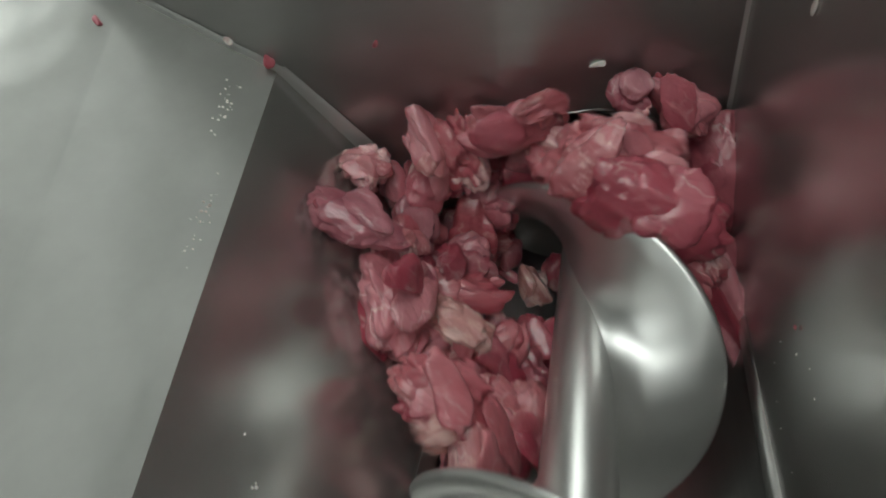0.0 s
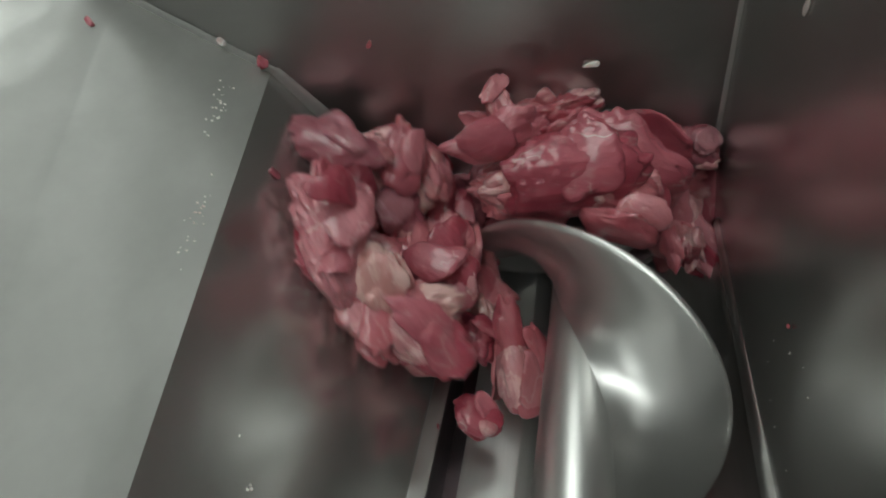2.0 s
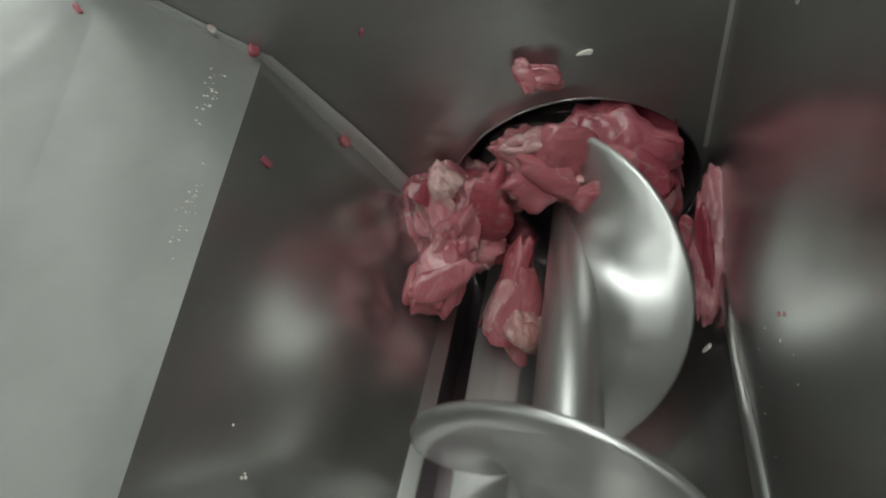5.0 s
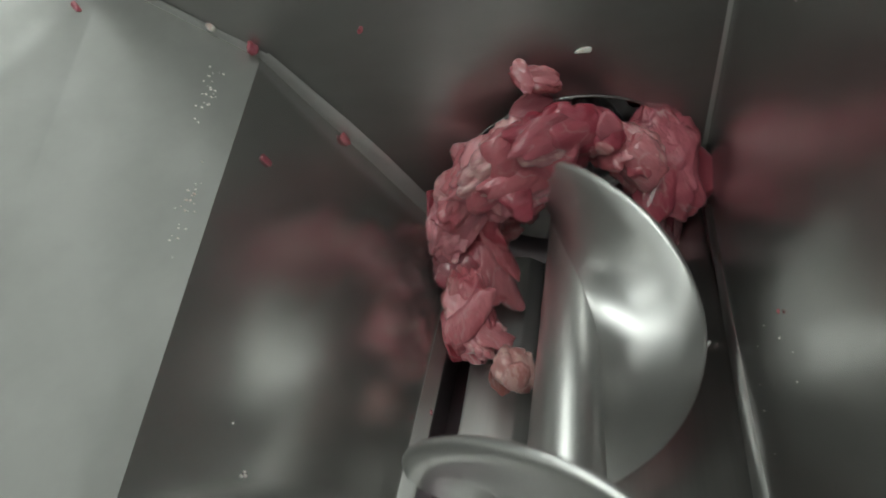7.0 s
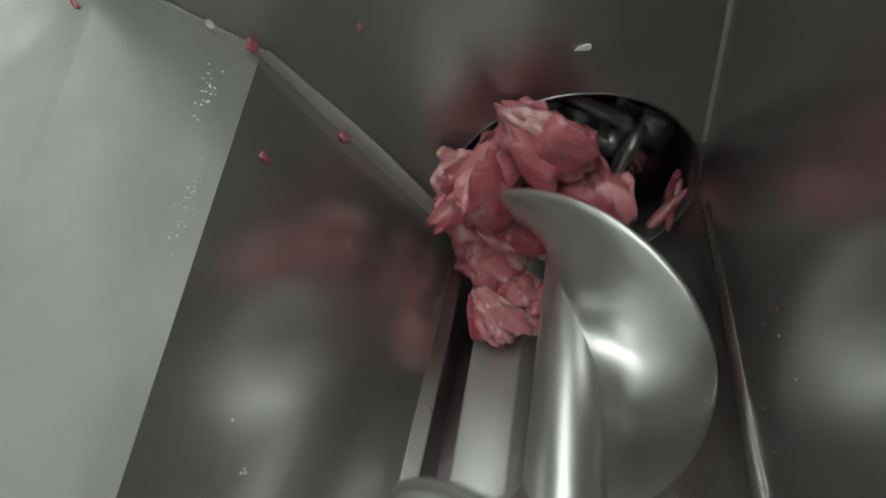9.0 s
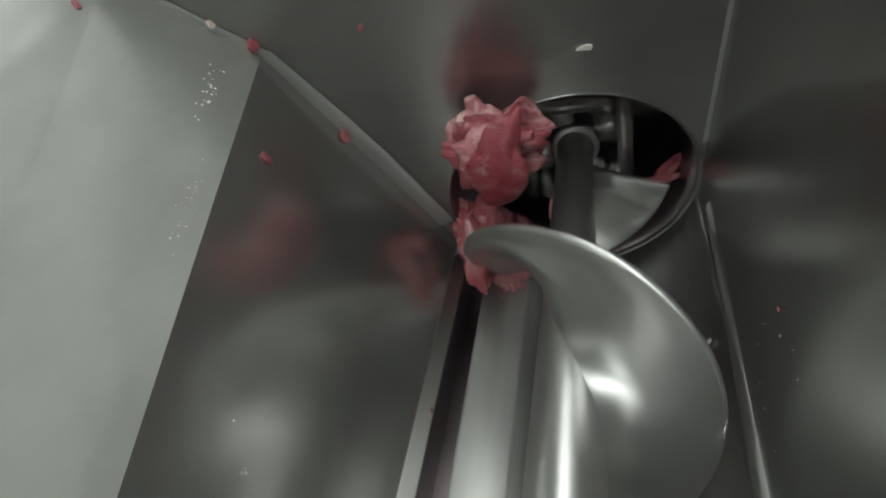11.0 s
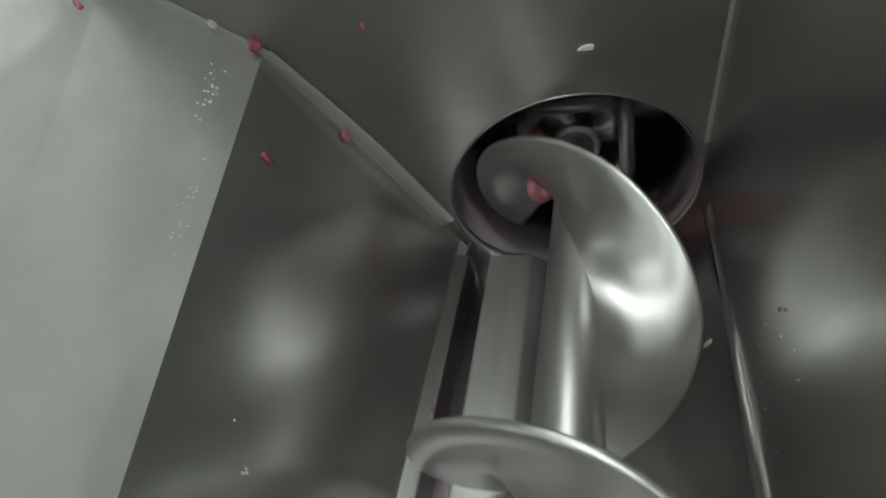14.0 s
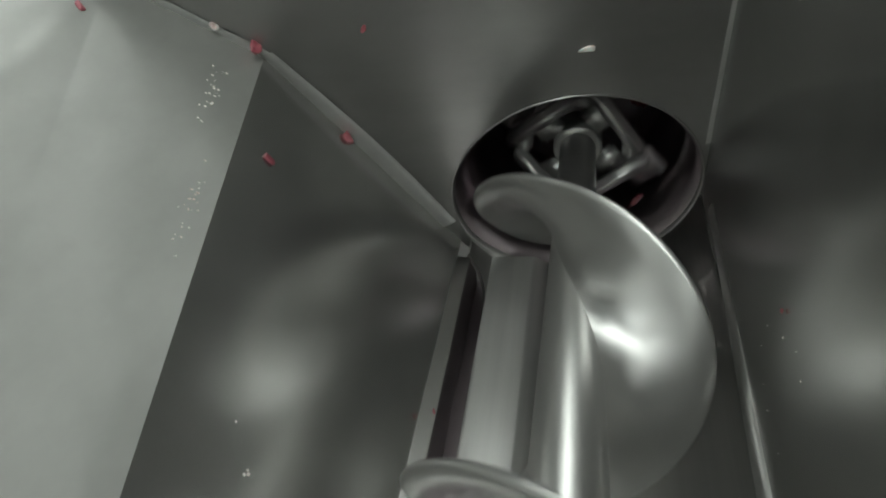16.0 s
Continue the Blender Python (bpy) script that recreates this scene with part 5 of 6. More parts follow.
    walk(meat['tan_a'], [
        (0.00, pose(-0.121, -0.065, 0.059, 17, 45, -39)),
        (0.50, pose(-0.116, -0.062, 0.049, 36, 33, -18)),
        (1.00, pose(-0.130, -0.082, 0.113, 48, 33, -18)),
        (1.50, pose(-0.145, -0.097, 0.128, 62, 19, -2)),
        (2.00, pose(-0.121, -0.071, 0.053, 38, 33, -18)),
        (2.50, pose(-0.082, -0.034, 0.022, 17, 45, -39)),
        (3.00, pose(-0.106, -0.062, 0.032, 54, 18, -3)),
        (3.50, pose(-0.139, -0.086, 0.094, 65, 11, 4)),
        (4.00, pose(-0.114, -0.076, 0.064, 21, 44, -40)),
        (4.20, pose(-0.114, -0.081, 0.025, -36, 50, -68)),
        (5.20, pose(-0.092, -0.048, 0.052, 29, 44, -40)),
        (6.30, pose(-0.055, -0.075, 0.089, 53, 3, 10)),
        (6.50, pose(-0.054, -0.069, 0.088, 51, 3, 10)),
        (6.95, pose(-0.047, 0.120, -0.045, 51, 3, 10)),
        (7.40, pose(-0.021, 0.250, -0.050, 51, 3, 10)),
        (7.90, pose(-0.025, 0.510, -0.025, 51, 3, 10)),
        (16.00, pose(-0.025, 0.510, -0.025, 51, 3, 10))])
    walk(meat['dark_a'], [
        (0.00, pose(-0.068, -0.012, -0.039, 32, 45, -39)),
        (0.50, pose(-0.081, -0.019, -0.023, 63, 26, -9)),
        (1.00, pose(-0.019, -0.033, 0.071, 54, 45, -39)),
        (1.50, pose(-0.031, -0.041, 0.009, 70, 3, 10)),
        (2.00, pose(-0.089, -0.029, 0.014, 49, 33, -18)),
        (2.50, pose(-0.061, -0.039, 0.024, 57, 33, -18)),
        (3.00, pose(-0.067, -0.029, 0.028, 79, 3, 10)),
        (3.50, pose(-0.071, -0.053, 0.084, 44, 44, -40)),
        (4.00, pose(-0.065, -0.034, 0.050, 65, 3, 10)),
        (4.20, pose(-0.052, -0.040, 0.083, 59, -20, 29)),
        (4.65, pose(-0.046, 0.120, -0.045, 59, -20, 29)),
        (5.10, pose(-0.021, 0.250, -0.050, 59, -20, 29)),
        (5.60, pose(0.025, 0.510, -0.025, 59, -20, 29)),
        (16.00, pose(0.025, 0.510, -0.025, 59, -20, 29))])
    walk(meat['star_a'], [
        (0.00, pose(-0.021, 0.001, -0.071, 20, 45, -39)),
        (0.50, pose(-0.008, -0.009, -0.030, 32, 45, -39)),
        (1.00, pose(0.002, -0.042, -0.004, 46, 33, -18)),
        (1.50, pose(-0.033, -0.135, -0.056, -11, 45, -39)),
        (2.00, pose(-0.063, -0.187, -0.042, -2, 19, -3)),
        (2.50, pose(-0.061, -0.191, -0.044, 2, 33, -18)),
        (3.00, pose(-0.076, -0.133, -0.030, -7, 45, -39)),
        (3.50, pose(-0.090, -0.105, 0.012, -2, 33, -19)),
        (4.00, pose(-0.027, -0.079, -0.054, -8, 44, -40)),
        (4.20, pose(-0.035, -0.037, 0.048, 21, 44, -40)),
        (5.20, pose(-0.034, -0.037, 0.048, 28, 44, -40)),
        (6.30, pose(-0.032, -0.058, 0.047, 43, 26, -11)),
        (6.50, pose(0.013, -0.042, 0.039, 50, 26, -11)),
        (7.00, pose(0.011, -0.053, 0.091, 59, 26, -11)),
        (7.50, pose(0.035, -0.096, 0.050, 49, 18, -4)),
        (8.00, pose(0.065, -0.020, -0.003, 9, 48, -53)),
        (8.50, pose(0.067, -0.008, 0.005, -42, 45, -113)),
        (9.00, pose(-0.005, -0.048, 0.063, 44, 38, -29)),
        (9.45, pose(-0.023, 0.120, -0.045, 44, 38, -29)),
        (9.90, pose(-0.002, 0.250, -0.050, 44, 38, -29)),
        (10.40, pose(0.075, 0.510, -0.025, 44, 38, -29)),
        (16.00, pose(0.075, 0.510, -0.025, 44, 38, -29))])
    walk(meat['pink_b'], [
        (0.00, pose(-0.026, -0.037, 0.070, 96, 26, -9)),
        (0.50, pose(-0.036, -0.036, 0.059, 99, -12, 23)),
        (1.00, pose(-0.016, -0.035, 0.081, 85, -20, 30)),
        (1.50, pose(-0.005, -0.033, 0.057, 88, 3, 10)),
        (2.00, pose(-0.041, -0.071, 0.063, 96, -5, 16)),
        (2.50, pose(-0.025, -0.056, 0.065, 102, -5, 16)),
        (3.00, pose(-0.050, -0.032, 0.051, 94, 3, 10)),
        (3.50, pose(-0.041, -0.034, 0.084, 60, 44, -40)),
        (4.00, pose(-0.009, -0.038, 0.088, 97, 15, 0)),
        (4.20, pose(-0.027, -0.036, 0.068, 100, -5, 16)),
        (5.20, pose(-0.026, -0.038, 0.059, 92, 3, 10)),
        (6.30, pose(-0.040, -0.056, 0.035, 97, -5, 16)),
        (6.50, pose(-0.021, -0.059, 0.058, 102, 11, 3)),
        (7.00, pose(-0.057, -0.062, 0.061, 85, -27, 37)),
        (7.50, pose(0.013, -0.111, 0.074, 84, -5, 16)),
        (8.00, pose(0.052, -0.037, 0.050, 77, 38, -29)),
        (8.50, pose(0.057, -0.034, -0.045, 74, 25, -11)),
        (9.00, pose(-0.026, -0.057, 0.081, 96, 25, -11)),
        (9.45, pose(-0.033, 0.120, -0.045, 96, 25, -11)),
        (9.90, pose(-0.010, 0.250, -0.050, 96, 25, -11)),
        (10.40, pose(-0.075, 0.360, 0.025, 96, 25, -11)),
        (16.00, pose(-0.075, 0.360, 0.025, 96, 25, -11))])
    walk(meat['pink_c'], [
        (0.00, pose(0.023, -0.069, 0.095, 99, 26, -9)),
        (0.50, pose(0.069, -0.028, 0.058, 72, 45, -39)),
        (1.00, pose(0.053, -0.002, -0.013, 34, 51, -68)),
        (1.50, pose(0.018, -0.103, 0.015, 51, 11, 4)),
        (2.00, pose(0.015, -0.081, 0.068, 98, 19, -3)),
        (2.50, pose(0.062, -0.040, 0.055, 82, 39, -28)),
        (3.00, pose(0.068, -0.004, 0.020, 36, 51, -68)),
        (3.50, pose(0.085, 0.011, 0.014, 55, 48, -53)),
        (4.00, pose(0.033, -0.024, 0.034, 99, 11, 3)),
        (4.20, pose(0.022, -0.023, 0.022, 99, 3, 10)),
        (5.20, pose(-0.000, -0.031, 0.037, 83, 3, 10)),
        (6.30, pose(-0.049, -0.047, 0.002, 96, 3, 10)),
        (6.50, pose(0.023, -0.051, 0.021, 95, 18, -4)),
        (6.75, pose(-0.028, -0.053, 0.031, 86, -15, 19)),
        (7.00, pose(-0.078, -0.056, 0.041, 58, -40, 55)),
        (7.50, pose(0.053, -0.089, 0.041, 83, 11, 3)),
        (8.00, pose(0.079, -0.036, -0.017, 74, 48, -53)),
        (8.50, pose(0.075, -0.095, -0.029, 71, 18, -4)),
        (9.00, pose(0.009, -0.042, 0.035, 79, 32, -19)),
        (9.45, pose(0.024, 0.120, -0.045, 79, 32, -19)),
        (9.90, pose(0.004, 0.250, -0.050, 79, 32, -19)),
        (10.40, pose(-0.025, 0.360, 0.025, 79, 32, -19)),
        (16.00, pose(-0.025, 0.360, 0.025, 79, 32, -19))])
    walk(meat['flesh_d'], [
        (0.00, pose(-0.065, -0.143, -0.038, 27, 33, -18)),
        (0.50, pose(-0.077, -0.112, -0.025, 23, 26, -9)),
        (1.00, pose(-0.114, -0.117, 0.024, 25, 26, -10)),
        (1.50, pose(-0.132, -0.175, 0.061, 27, 33, -18)),
        (2.00, pose(-0.091, -0.178, 0.022, 29, 33, -18)),
        (2.50, pose(-0.073, -0.132, -0.029, 18, 33, -18)),
        (3.00, pose(-0.079, -0.107, -0.021, 17, 33, -18)),
        (3.50, pose(-0.109, -0.072, 0.010, 30, 33, -19)),
        (4.00, pose(-0.082, -0.039, 0.032, 82, 3, 10)),
        (4.20, pose(-0.010, -0.036, 0.054, 76, -12, 23)),
        (5.20, pose(-0.030, -0.034, 0.042, 71, 3, 10)),
        (6.30, pose(-0.040, -0.065, 0.065, 77, -9, 19)),
        (6.50, pose(-0.036, -0.051, 0.088, 76, -3, 15)),
        (7.00, pose(-0.022, -0.060, 0.093, 66, -12, 23)),
        (7.50, pose(-0.011, -0.057, 0.089, 77, 3, 10)),
        (8.00, pose(-0.044, -0.004, 0.044, 73, 32, -19)),
        (8.25, pose(-0.056, -0.031, 0.050, 75, -3, 11)),
        (8.50, pose(-0.069, -0.058, 0.056, 57, -34, 46)),
        (9.00, pose(-0.045, -0.040, -0.008, 62, 18, -4)),
        (9.45, pose(-0.042, 0.120, -0.045, 62, 18, -4)),
        (9.90, pose(-0.018, 0.250, -0.050, 62, 18, -4)),
        (10.40, pose(0.025, 0.360, 0.025, 62, 18, -4)),
        (16.00, pose(0.025, 0.360, 0.025, 62, 18, -4))])
    walk(meat['flesh_e'], [
        (0.00, pose(-0.064, -0.179, -0.038, 5, 33, -18)),
        (0.50, pose(-0.082, -0.174, -0.007, 7, 26, -9)),
        (1.00, pose(-0.119, -0.159, 0.035, 18, 26, -10)),
        (1.50, pose(-0.131, -0.150, 0.064, 19, 33, -18)),
        (2.00, pose(-0.115, -0.167, 0.024, 7, 33, -18)),
        (2.50, pose(-0.106, -0.181, -0.004, 9, 19, -3)),
        (3.00, pose(-0.104, -0.184, -0.007, 7, 33, -18)),
        (3.50, pose(-0.072, -0.062, -0.024, 22, 33, -19)),
        (4.00, pose(-0.052, -0.040, 0.050, 64, 3, 10)),
        (4.20, pose(0.032, -0.023, 0.043, 60, 18, -3)),
        (5.20, pose(0.007, -0.030, 0.051, 67, 3, 10)),
        (6.30, pose(-0.072, -0.042, -0.004, 53, 18, -3)),
        (6.50, pose(-0.048, -0.052, 0.006, 42, 32, -19)),
        (7.00, pose(0.033, -0.042, 0.067, 52, 32, -19)),
        (7.50, pose(-0.025, -0.021, -0.083, 2, 50, -68)),
        (8.00, pose(-0.036, -0.034, 0.006, 55, 32, -19)),
        (8.50, pose(-0.024, -0.020, 0.007, 28, 44, -40)),
        (9.00, pose(-0.032, -0.070, -0.059, 2, 44, -40)),
        (9.45, pose(-0.036, 0.120, -0.045, 2, 44, -40)),
        (9.90, pose(-0.013, 0.250, -0.050, 2, 44, -40)),
        (10.40, pose(0.075, 0.360, 0.025, 2, 44, -40)),
        (16.00, pose(0.075, 0.360, 0.025, 2, 44, -40))])
    walk(meat['flesh_f'], [
        (0.00, pose(-0.027, -0.100, -0.067, 17, 51, -67)),
        (0.50, pose(-0.029, -0.059, -0.064, 23, 51, -67)),
        (1.00, pose(-0.043, -0.006, -0.061, 44, 51, -68)),
        (1.50, pose(-0.088, -0.079, 0.011, 55, 26, -10)),
        (2.00, pose(-0.090, -0.121, 0.026, 38, 33, -18)),
        (2.50, pose(-0.072, -0.046, -0.032, 41, 33, -18)),
        (3.00, pose(-0.038, -0.042, -0.052, 45, 45, -39)),
        (3.50, pose(-0.039, -0.027, 0.010, 68, 44, -40)),
        (4.00, pose(-0.018, -0.033, 0.047, 88, 11, 3)),
        (4.20, pose(0.065, -0.012, 0.044, 80, 32, -19)),
        (5.20, pose(0.056, -0.006, 0.029, 79, 44, -40)),
        (6.30, pose(0.051, 0.012, 0.048, 85, 26, -11)),
        (6.50, pose(-0.007, -0.073, 0.086, 83, 26, -11)),
        (7.00, pose(-0.010, -0.053, 0.077, 99, 3, 10)),
        (7.50, pose(0.069, -0.031, 0.071, 81, 44, -40)),
        (8.00, pose(-0.059, -0.029, -0.041, 80, 25, -11)),
        (8.50, pose(-0.049, -0.042, 0.026, 28, 50, -68)),
        (9.00, pose(-0.078, -0.037, -0.024, 34, 50, -68)),
        (9.45, pose(-0.059, 0.120, -0.045, 34, 50, -68)),
        (9.90, pose(-0.031, 0.250, -0.050, 34, 50, -68)),
        (10.40, pose(-0.075, 0.410, 0.025, 34, 50, -68)),
        (16.00, pose(-0.075, 0.410, 0.025, 34, 50, -68))])
    walk(meat['flesh_g'], [
        (0.00, pose(-0.032, -0.143, -0.063, 0, 51, -67)),
        (0.50, pose(-0.035, -0.104, -0.064, 26, 45, -39)),
        (1.00, pose(-0.043, -0.064, -0.055, 10, 51, -68)),
        (1.50, pose(-0.106, -0.065, 0.031, 62, 26, -10)),
        (2.00, pose(-0.108, -0.139, 0.008, 17, 33, -18)),
        (2.50, pose(-0.086, -0.127, -0.012, 28, 33, -18)),
        (3.00, pose(-0.070, -0.148, -0.037, 30, 33, -18)),
        (3.50, pose(-0.090, -0.030, -0.010, 58, 33, -19)),
        (4.00, pose(0.049, -0.004, -0.017, 64, 26, -11)),
        (4.20, pose(0.076, -0.004, 0.034, 39, 48, -53)),
        (5.20, pose(-0.063, -0.003, -0.058, 50, 44, -40)),
        (6.30, pose(-0.075, -0.056, -0.034, -1, 48, -53)),
        (6.50, pose(-0.067, -0.086, -0.043, 5, 48, -53)),
        (7.00, pose(-0.083, -0.070, -0.030, -1, 50, -68)),
        (7.50, pose(-0.055, -0.024, -0.084, 2, 50, -68)),
        (8.00, pose(-0.038, -0.050, -0.071, -2, 50, -68)),
        (8.25, pose(-0.031, -0.031, -0.022, 51, 37, -14)),
        (8.50, pose(-0.025, -0.011, 0.028, 74, 3, 10)),
        (9.00, pose(-0.002, -0.045, 0.070, 76, 32, -19)),
        (9.45, pose(-0.021, 0.120, -0.045, 76, 32, -19)),
        (9.90, pose(-0.001, 0.250, -0.050, 76, 32, -19)),
        (10.40, pose(-0.025, 0.410, 0.025, 76, 32, -19)),
        (16.00, pose(-0.025, 0.410, 0.025, 76, 32, -19))])
    walk(meat['nodule_a'], [
        (0.00, pose(-0.094, -0.032, -0.013, 71, 3, 11)),
        (0.50, pose(-0.096, -0.039, 0.003, 80, 3, 11)),
        (1.00, pose(-0.111, -0.045, 0.044, 91, 3, 11)),
        (1.50, pose(-0.117, -0.048, 0.050, 84, 3, 10)),
        (2.00, pose(-0.111, -0.039, -0.009, 64, 3, 10)),
        (2.50, pose(-0.090, -0.049, -0.025, 72, 3, 10)),
        (3.00, pose(-0.094, -0.068, -0.011, 68, 3, 10)),
        (3.50, pose(-0.115, -0.038, 0.012, 83, 3, 10)),
        (4.00, pose(-0.085, -0.020, 0.014, 89, 3, 10)),
        (4.20, pose(-0.076, -0.018, 0.013, 94, 3, 10)),
        (6.30, pose(-0.069, -0.029, -0.013, 92, 3, 10)),
        (6.50, pose(-0.060, -0.021, -0.037, 95, 3, 10)),
        (7.00, pose(-0.075, -0.022, -0.021, 94, 3, 10)),
        (7.50, pose(0.035, -0.026, 0.027, 85, 18, -4)),
        (8.00, pose(0.057, -0.021, 0.025, 86, 18, -4)),
        (8.50, pose(-0.077, -0.038, -0.006, 83, -27, 37)),
        (9.00, pose(-0.070, -0.053, 0.038, 95, -12, 23)),
        (10.20, pose(-0.069, -0.058, 0.056, 88, 3, 10)),
        (11.30, pose(-0.056, -0.073, 0.084, 96, 11, 3)),
        (11.50, pose(-0.056, -0.073, 0.082, 89, 18, -4)),
        (11.95, pose(-0.048, 0.120, -0.045, 89, 18, -4)),
        (12.40, pose(-0.022, 0.250, -0.050, 89, 18, -4)),
        (12.90, pose(0.025, 0.410, 0.025, 89, 18, -4)),
        (16.00, pose(0.025, 0.410, 0.025, 89, 18, -4))])
    walk(meat['tube_a'], [
        (0.00, pose(-0.094, -0.108, -0.008, 71, 3, 11)),
        (0.50, pose(-0.106, -0.066, -0.017, 63, 3, 11)),
        (1.00, pose(-0.129, -0.049, 0.024, 57, 3, 11)),
        (1.50, pose(-0.134, -0.050, 0.045, 87, 3, 10)),
        (2.00, pose(-0.129, -0.112, 0.024, 67, 3, 10)),
        (2.50, pose(-0.112, -0.115, -0.005, 63, 3, 10)),
        (3.00, pose(-0.113, -0.105, -0.004, 52, 3, 10)),
        (3.50, pose(-0.134, -0.085, 0.034, 57, 3, 10)),
        (4.00, pose(-0.105, -0.039, 0.025, 95, 3, 10)),
        (4.20, pose(-0.097, -0.038, 0.003, 79, 3, 10)),
        (6.30, pose(-0.074, -0.029, -0.044, 36, 44, -40)),
        (6.50, pose(-0.068, -0.043, -0.051, 36, 44, -40)),
        (7.00, pose(-0.078, -0.075, -0.038, 4, 50, -68)),
        (7.50, pose(-0.079, -0.029, -0.061, 0, 50, -68)),
        (8.00, pose(-0.079, -0.058, -0.036, 27, 44, -40)),
        (8.50, pose(-0.064, -0.024, -0.004, 66, 44, -40)),
        (9.00, pose(-0.072, -0.042, -0.038, 9, 50, -68)),
        (10.20, pose(-0.073, -0.043, -0.031, 12, 50, -68)),
        (11.30, pose(-0.077, -0.033, -0.030, 13, 50, -81)),
        (11.50, pose(-0.076, -0.037, -0.030, -9, 50, -81)),
        (12.00, pose(-0.069, -0.038, -0.001, 42, 48, -53)),
        (12.50, pose(-0.052, -0.011, -0.048, 31, 51, -76)),
        (13.00, pose(-0.039, -0.012, -0.035, 80, 32, -19)),
        (13.50, pose(-0.039, -0.044, 0.063, 55, 44, -40)),
        (13.95, pose(-0.040, 0.120, -0.045, 55, 44, -40)),
        (14.40, pose(-0.016, 0.250, -0.050, 55, 44, -40)),
        (14.90, pose(0.075, 0.410, 0.025, 55, 44, -40)),
        (16.00, pose(0.075, 0.410, 0.025, 55, 44, -40))])
    walk(meat['slice_a'], [
        (0.00, pose(-0.107, -0.128, -0.014, 46, 3, 11)),
        (0.50, pose(-0.116, -0.121, 0.001, 36, 3, 11)),
        (1.00, pose(-0.137, -0.100, 0.039, 39, 3, 11)),
        (1.50, pose(-0.142, -0.091, 0.047, 50, 3, 10)),
        (2.00, pose(-0.126, -0.142, 0.020, 48, 3, 10)),
        (2.50, pose(-0.114, -0.143, -0.001, 36, 3, 10)),
        (3.00, pose(-0.111, -0.133, -0.006, 32, 3, 10)),
        (3.50, pose(-0.132, -0.113, 0.030, 45, 3, 10)),
        (4.00, pose(-0.111, -0.039, -0.009, 53, 3, 10)),
        (4.20, pose(-0.095, -0.049, -0.006, 56, 3, 10)),
        (6.30, pose(-0.067, -0.048, -0.059, 37, 18, -3)),
        (6.50, pose(-0.055, -0.111, -0.060, 29, 18, -4)),
        (7.00, pose(-0.068, -0.119, -0.049, 17, 26, -11)),
        (7.50, pose(-0.062, -0.125, -0.062, 7, 44, -40)),
        (8.00, pose(-0.062, -0.084, -0.055, 37, 18, -4)),
        (8.50, pose(-0.051, -0.016, -0.027, 71, 18, -4)),
        (9.00, pose(-0.053, -0.096, -0.055, 16, 32, -19)),
        (10.20, pose(-0.057, -0.059, -0.053, 43, 3, 10)),
        (11.30, pose(-0.053, -0.000, -0.085, 26, 11, 3)),
        (11.50, pose(-0.049, 0.011, -0.087, 28, 11, 3)),
        (12.00, pose(-0.057, -0.073, -0.045, 41, -3, 15)),
        (12.50, pose(-0.057, -0.074, -0.045, 44, -3, 15)),
        (13.00, pose(-0.064, -0.040, -0.004, 64, 18, -3)),
        (13.50, pose(-0.061, -0.050, 0.034, 58, -20, 30)),
        (13.95, pose(-0.050, 0.120, -0.045, 58, -20, 30)),
        (14.40, pose(-0.024, 0.250, -0.050, 58, -20, 30)),
        (14.90, pose(-0.075, 0.460, 0.025, 58, -20, 30)),
        (16.00, pose(-0.075, 0.460, 0.025, 58, -20, 30))])
    walk(meat['bit_b'], [
        (0.00, pose(-0.110, -0.024, -0.021, 39, 3, 11)),
        (1.00, pose(-0.121, -0.039, 0.039, 69, 3, 11)),
        (2.00, pose(-0.119, -0.046, -0.004, 41, 3, 10)),
        (3.00, pose(-0.096, -0.061, -0.018, 41, 3, 10)),
        (4.00, pose(-0.082, -0.011, -0.004, 70, 3, 10)),
        (6.50, pose(-0.067, -0.011, -0.059, 30, 44, -40)),
        (7.00, pose(-0.075, -0.024, -0.051, 0, 44, -40)),
        (8.00, pose(-0.077, -0.002, -0.052, 42, 44, -40)),
        (9.00, pose(-0.061, -0.017, -0.058, 2, 44, -40)),
        (11.50, pose(-0.055, 0.015, -0.050, 38, 44, -40)),
        (12.00, pose(-0.025, -0.090, -0.075, 8, 50, -68)),
        (12.50, pose(-0.029, -0.072, -0.074, 7, 48, -53)),
        (13.00, pose(-0.046, -0.015, -0.052, 45, 32, -19)),
        (13.50, pose(-0.061, -0.034, 0.009, 65, 3, 10)),
        (14.00, pose(0.064, 0.041, -0.042, 75, 3, 10)),
        (14.45, pose(0.052, 0.120, -0.045, 75, 3, 10)),
        (14.90, pose(0.026, 0.250, -0.050, 75, 3, 10)),
        (15.40, pose(-0.025, 0.460, 0.025, 75, 3, 10)),
        (16.00, pose(-0.025, 0.460, 0.025, 75, 3, 10))])
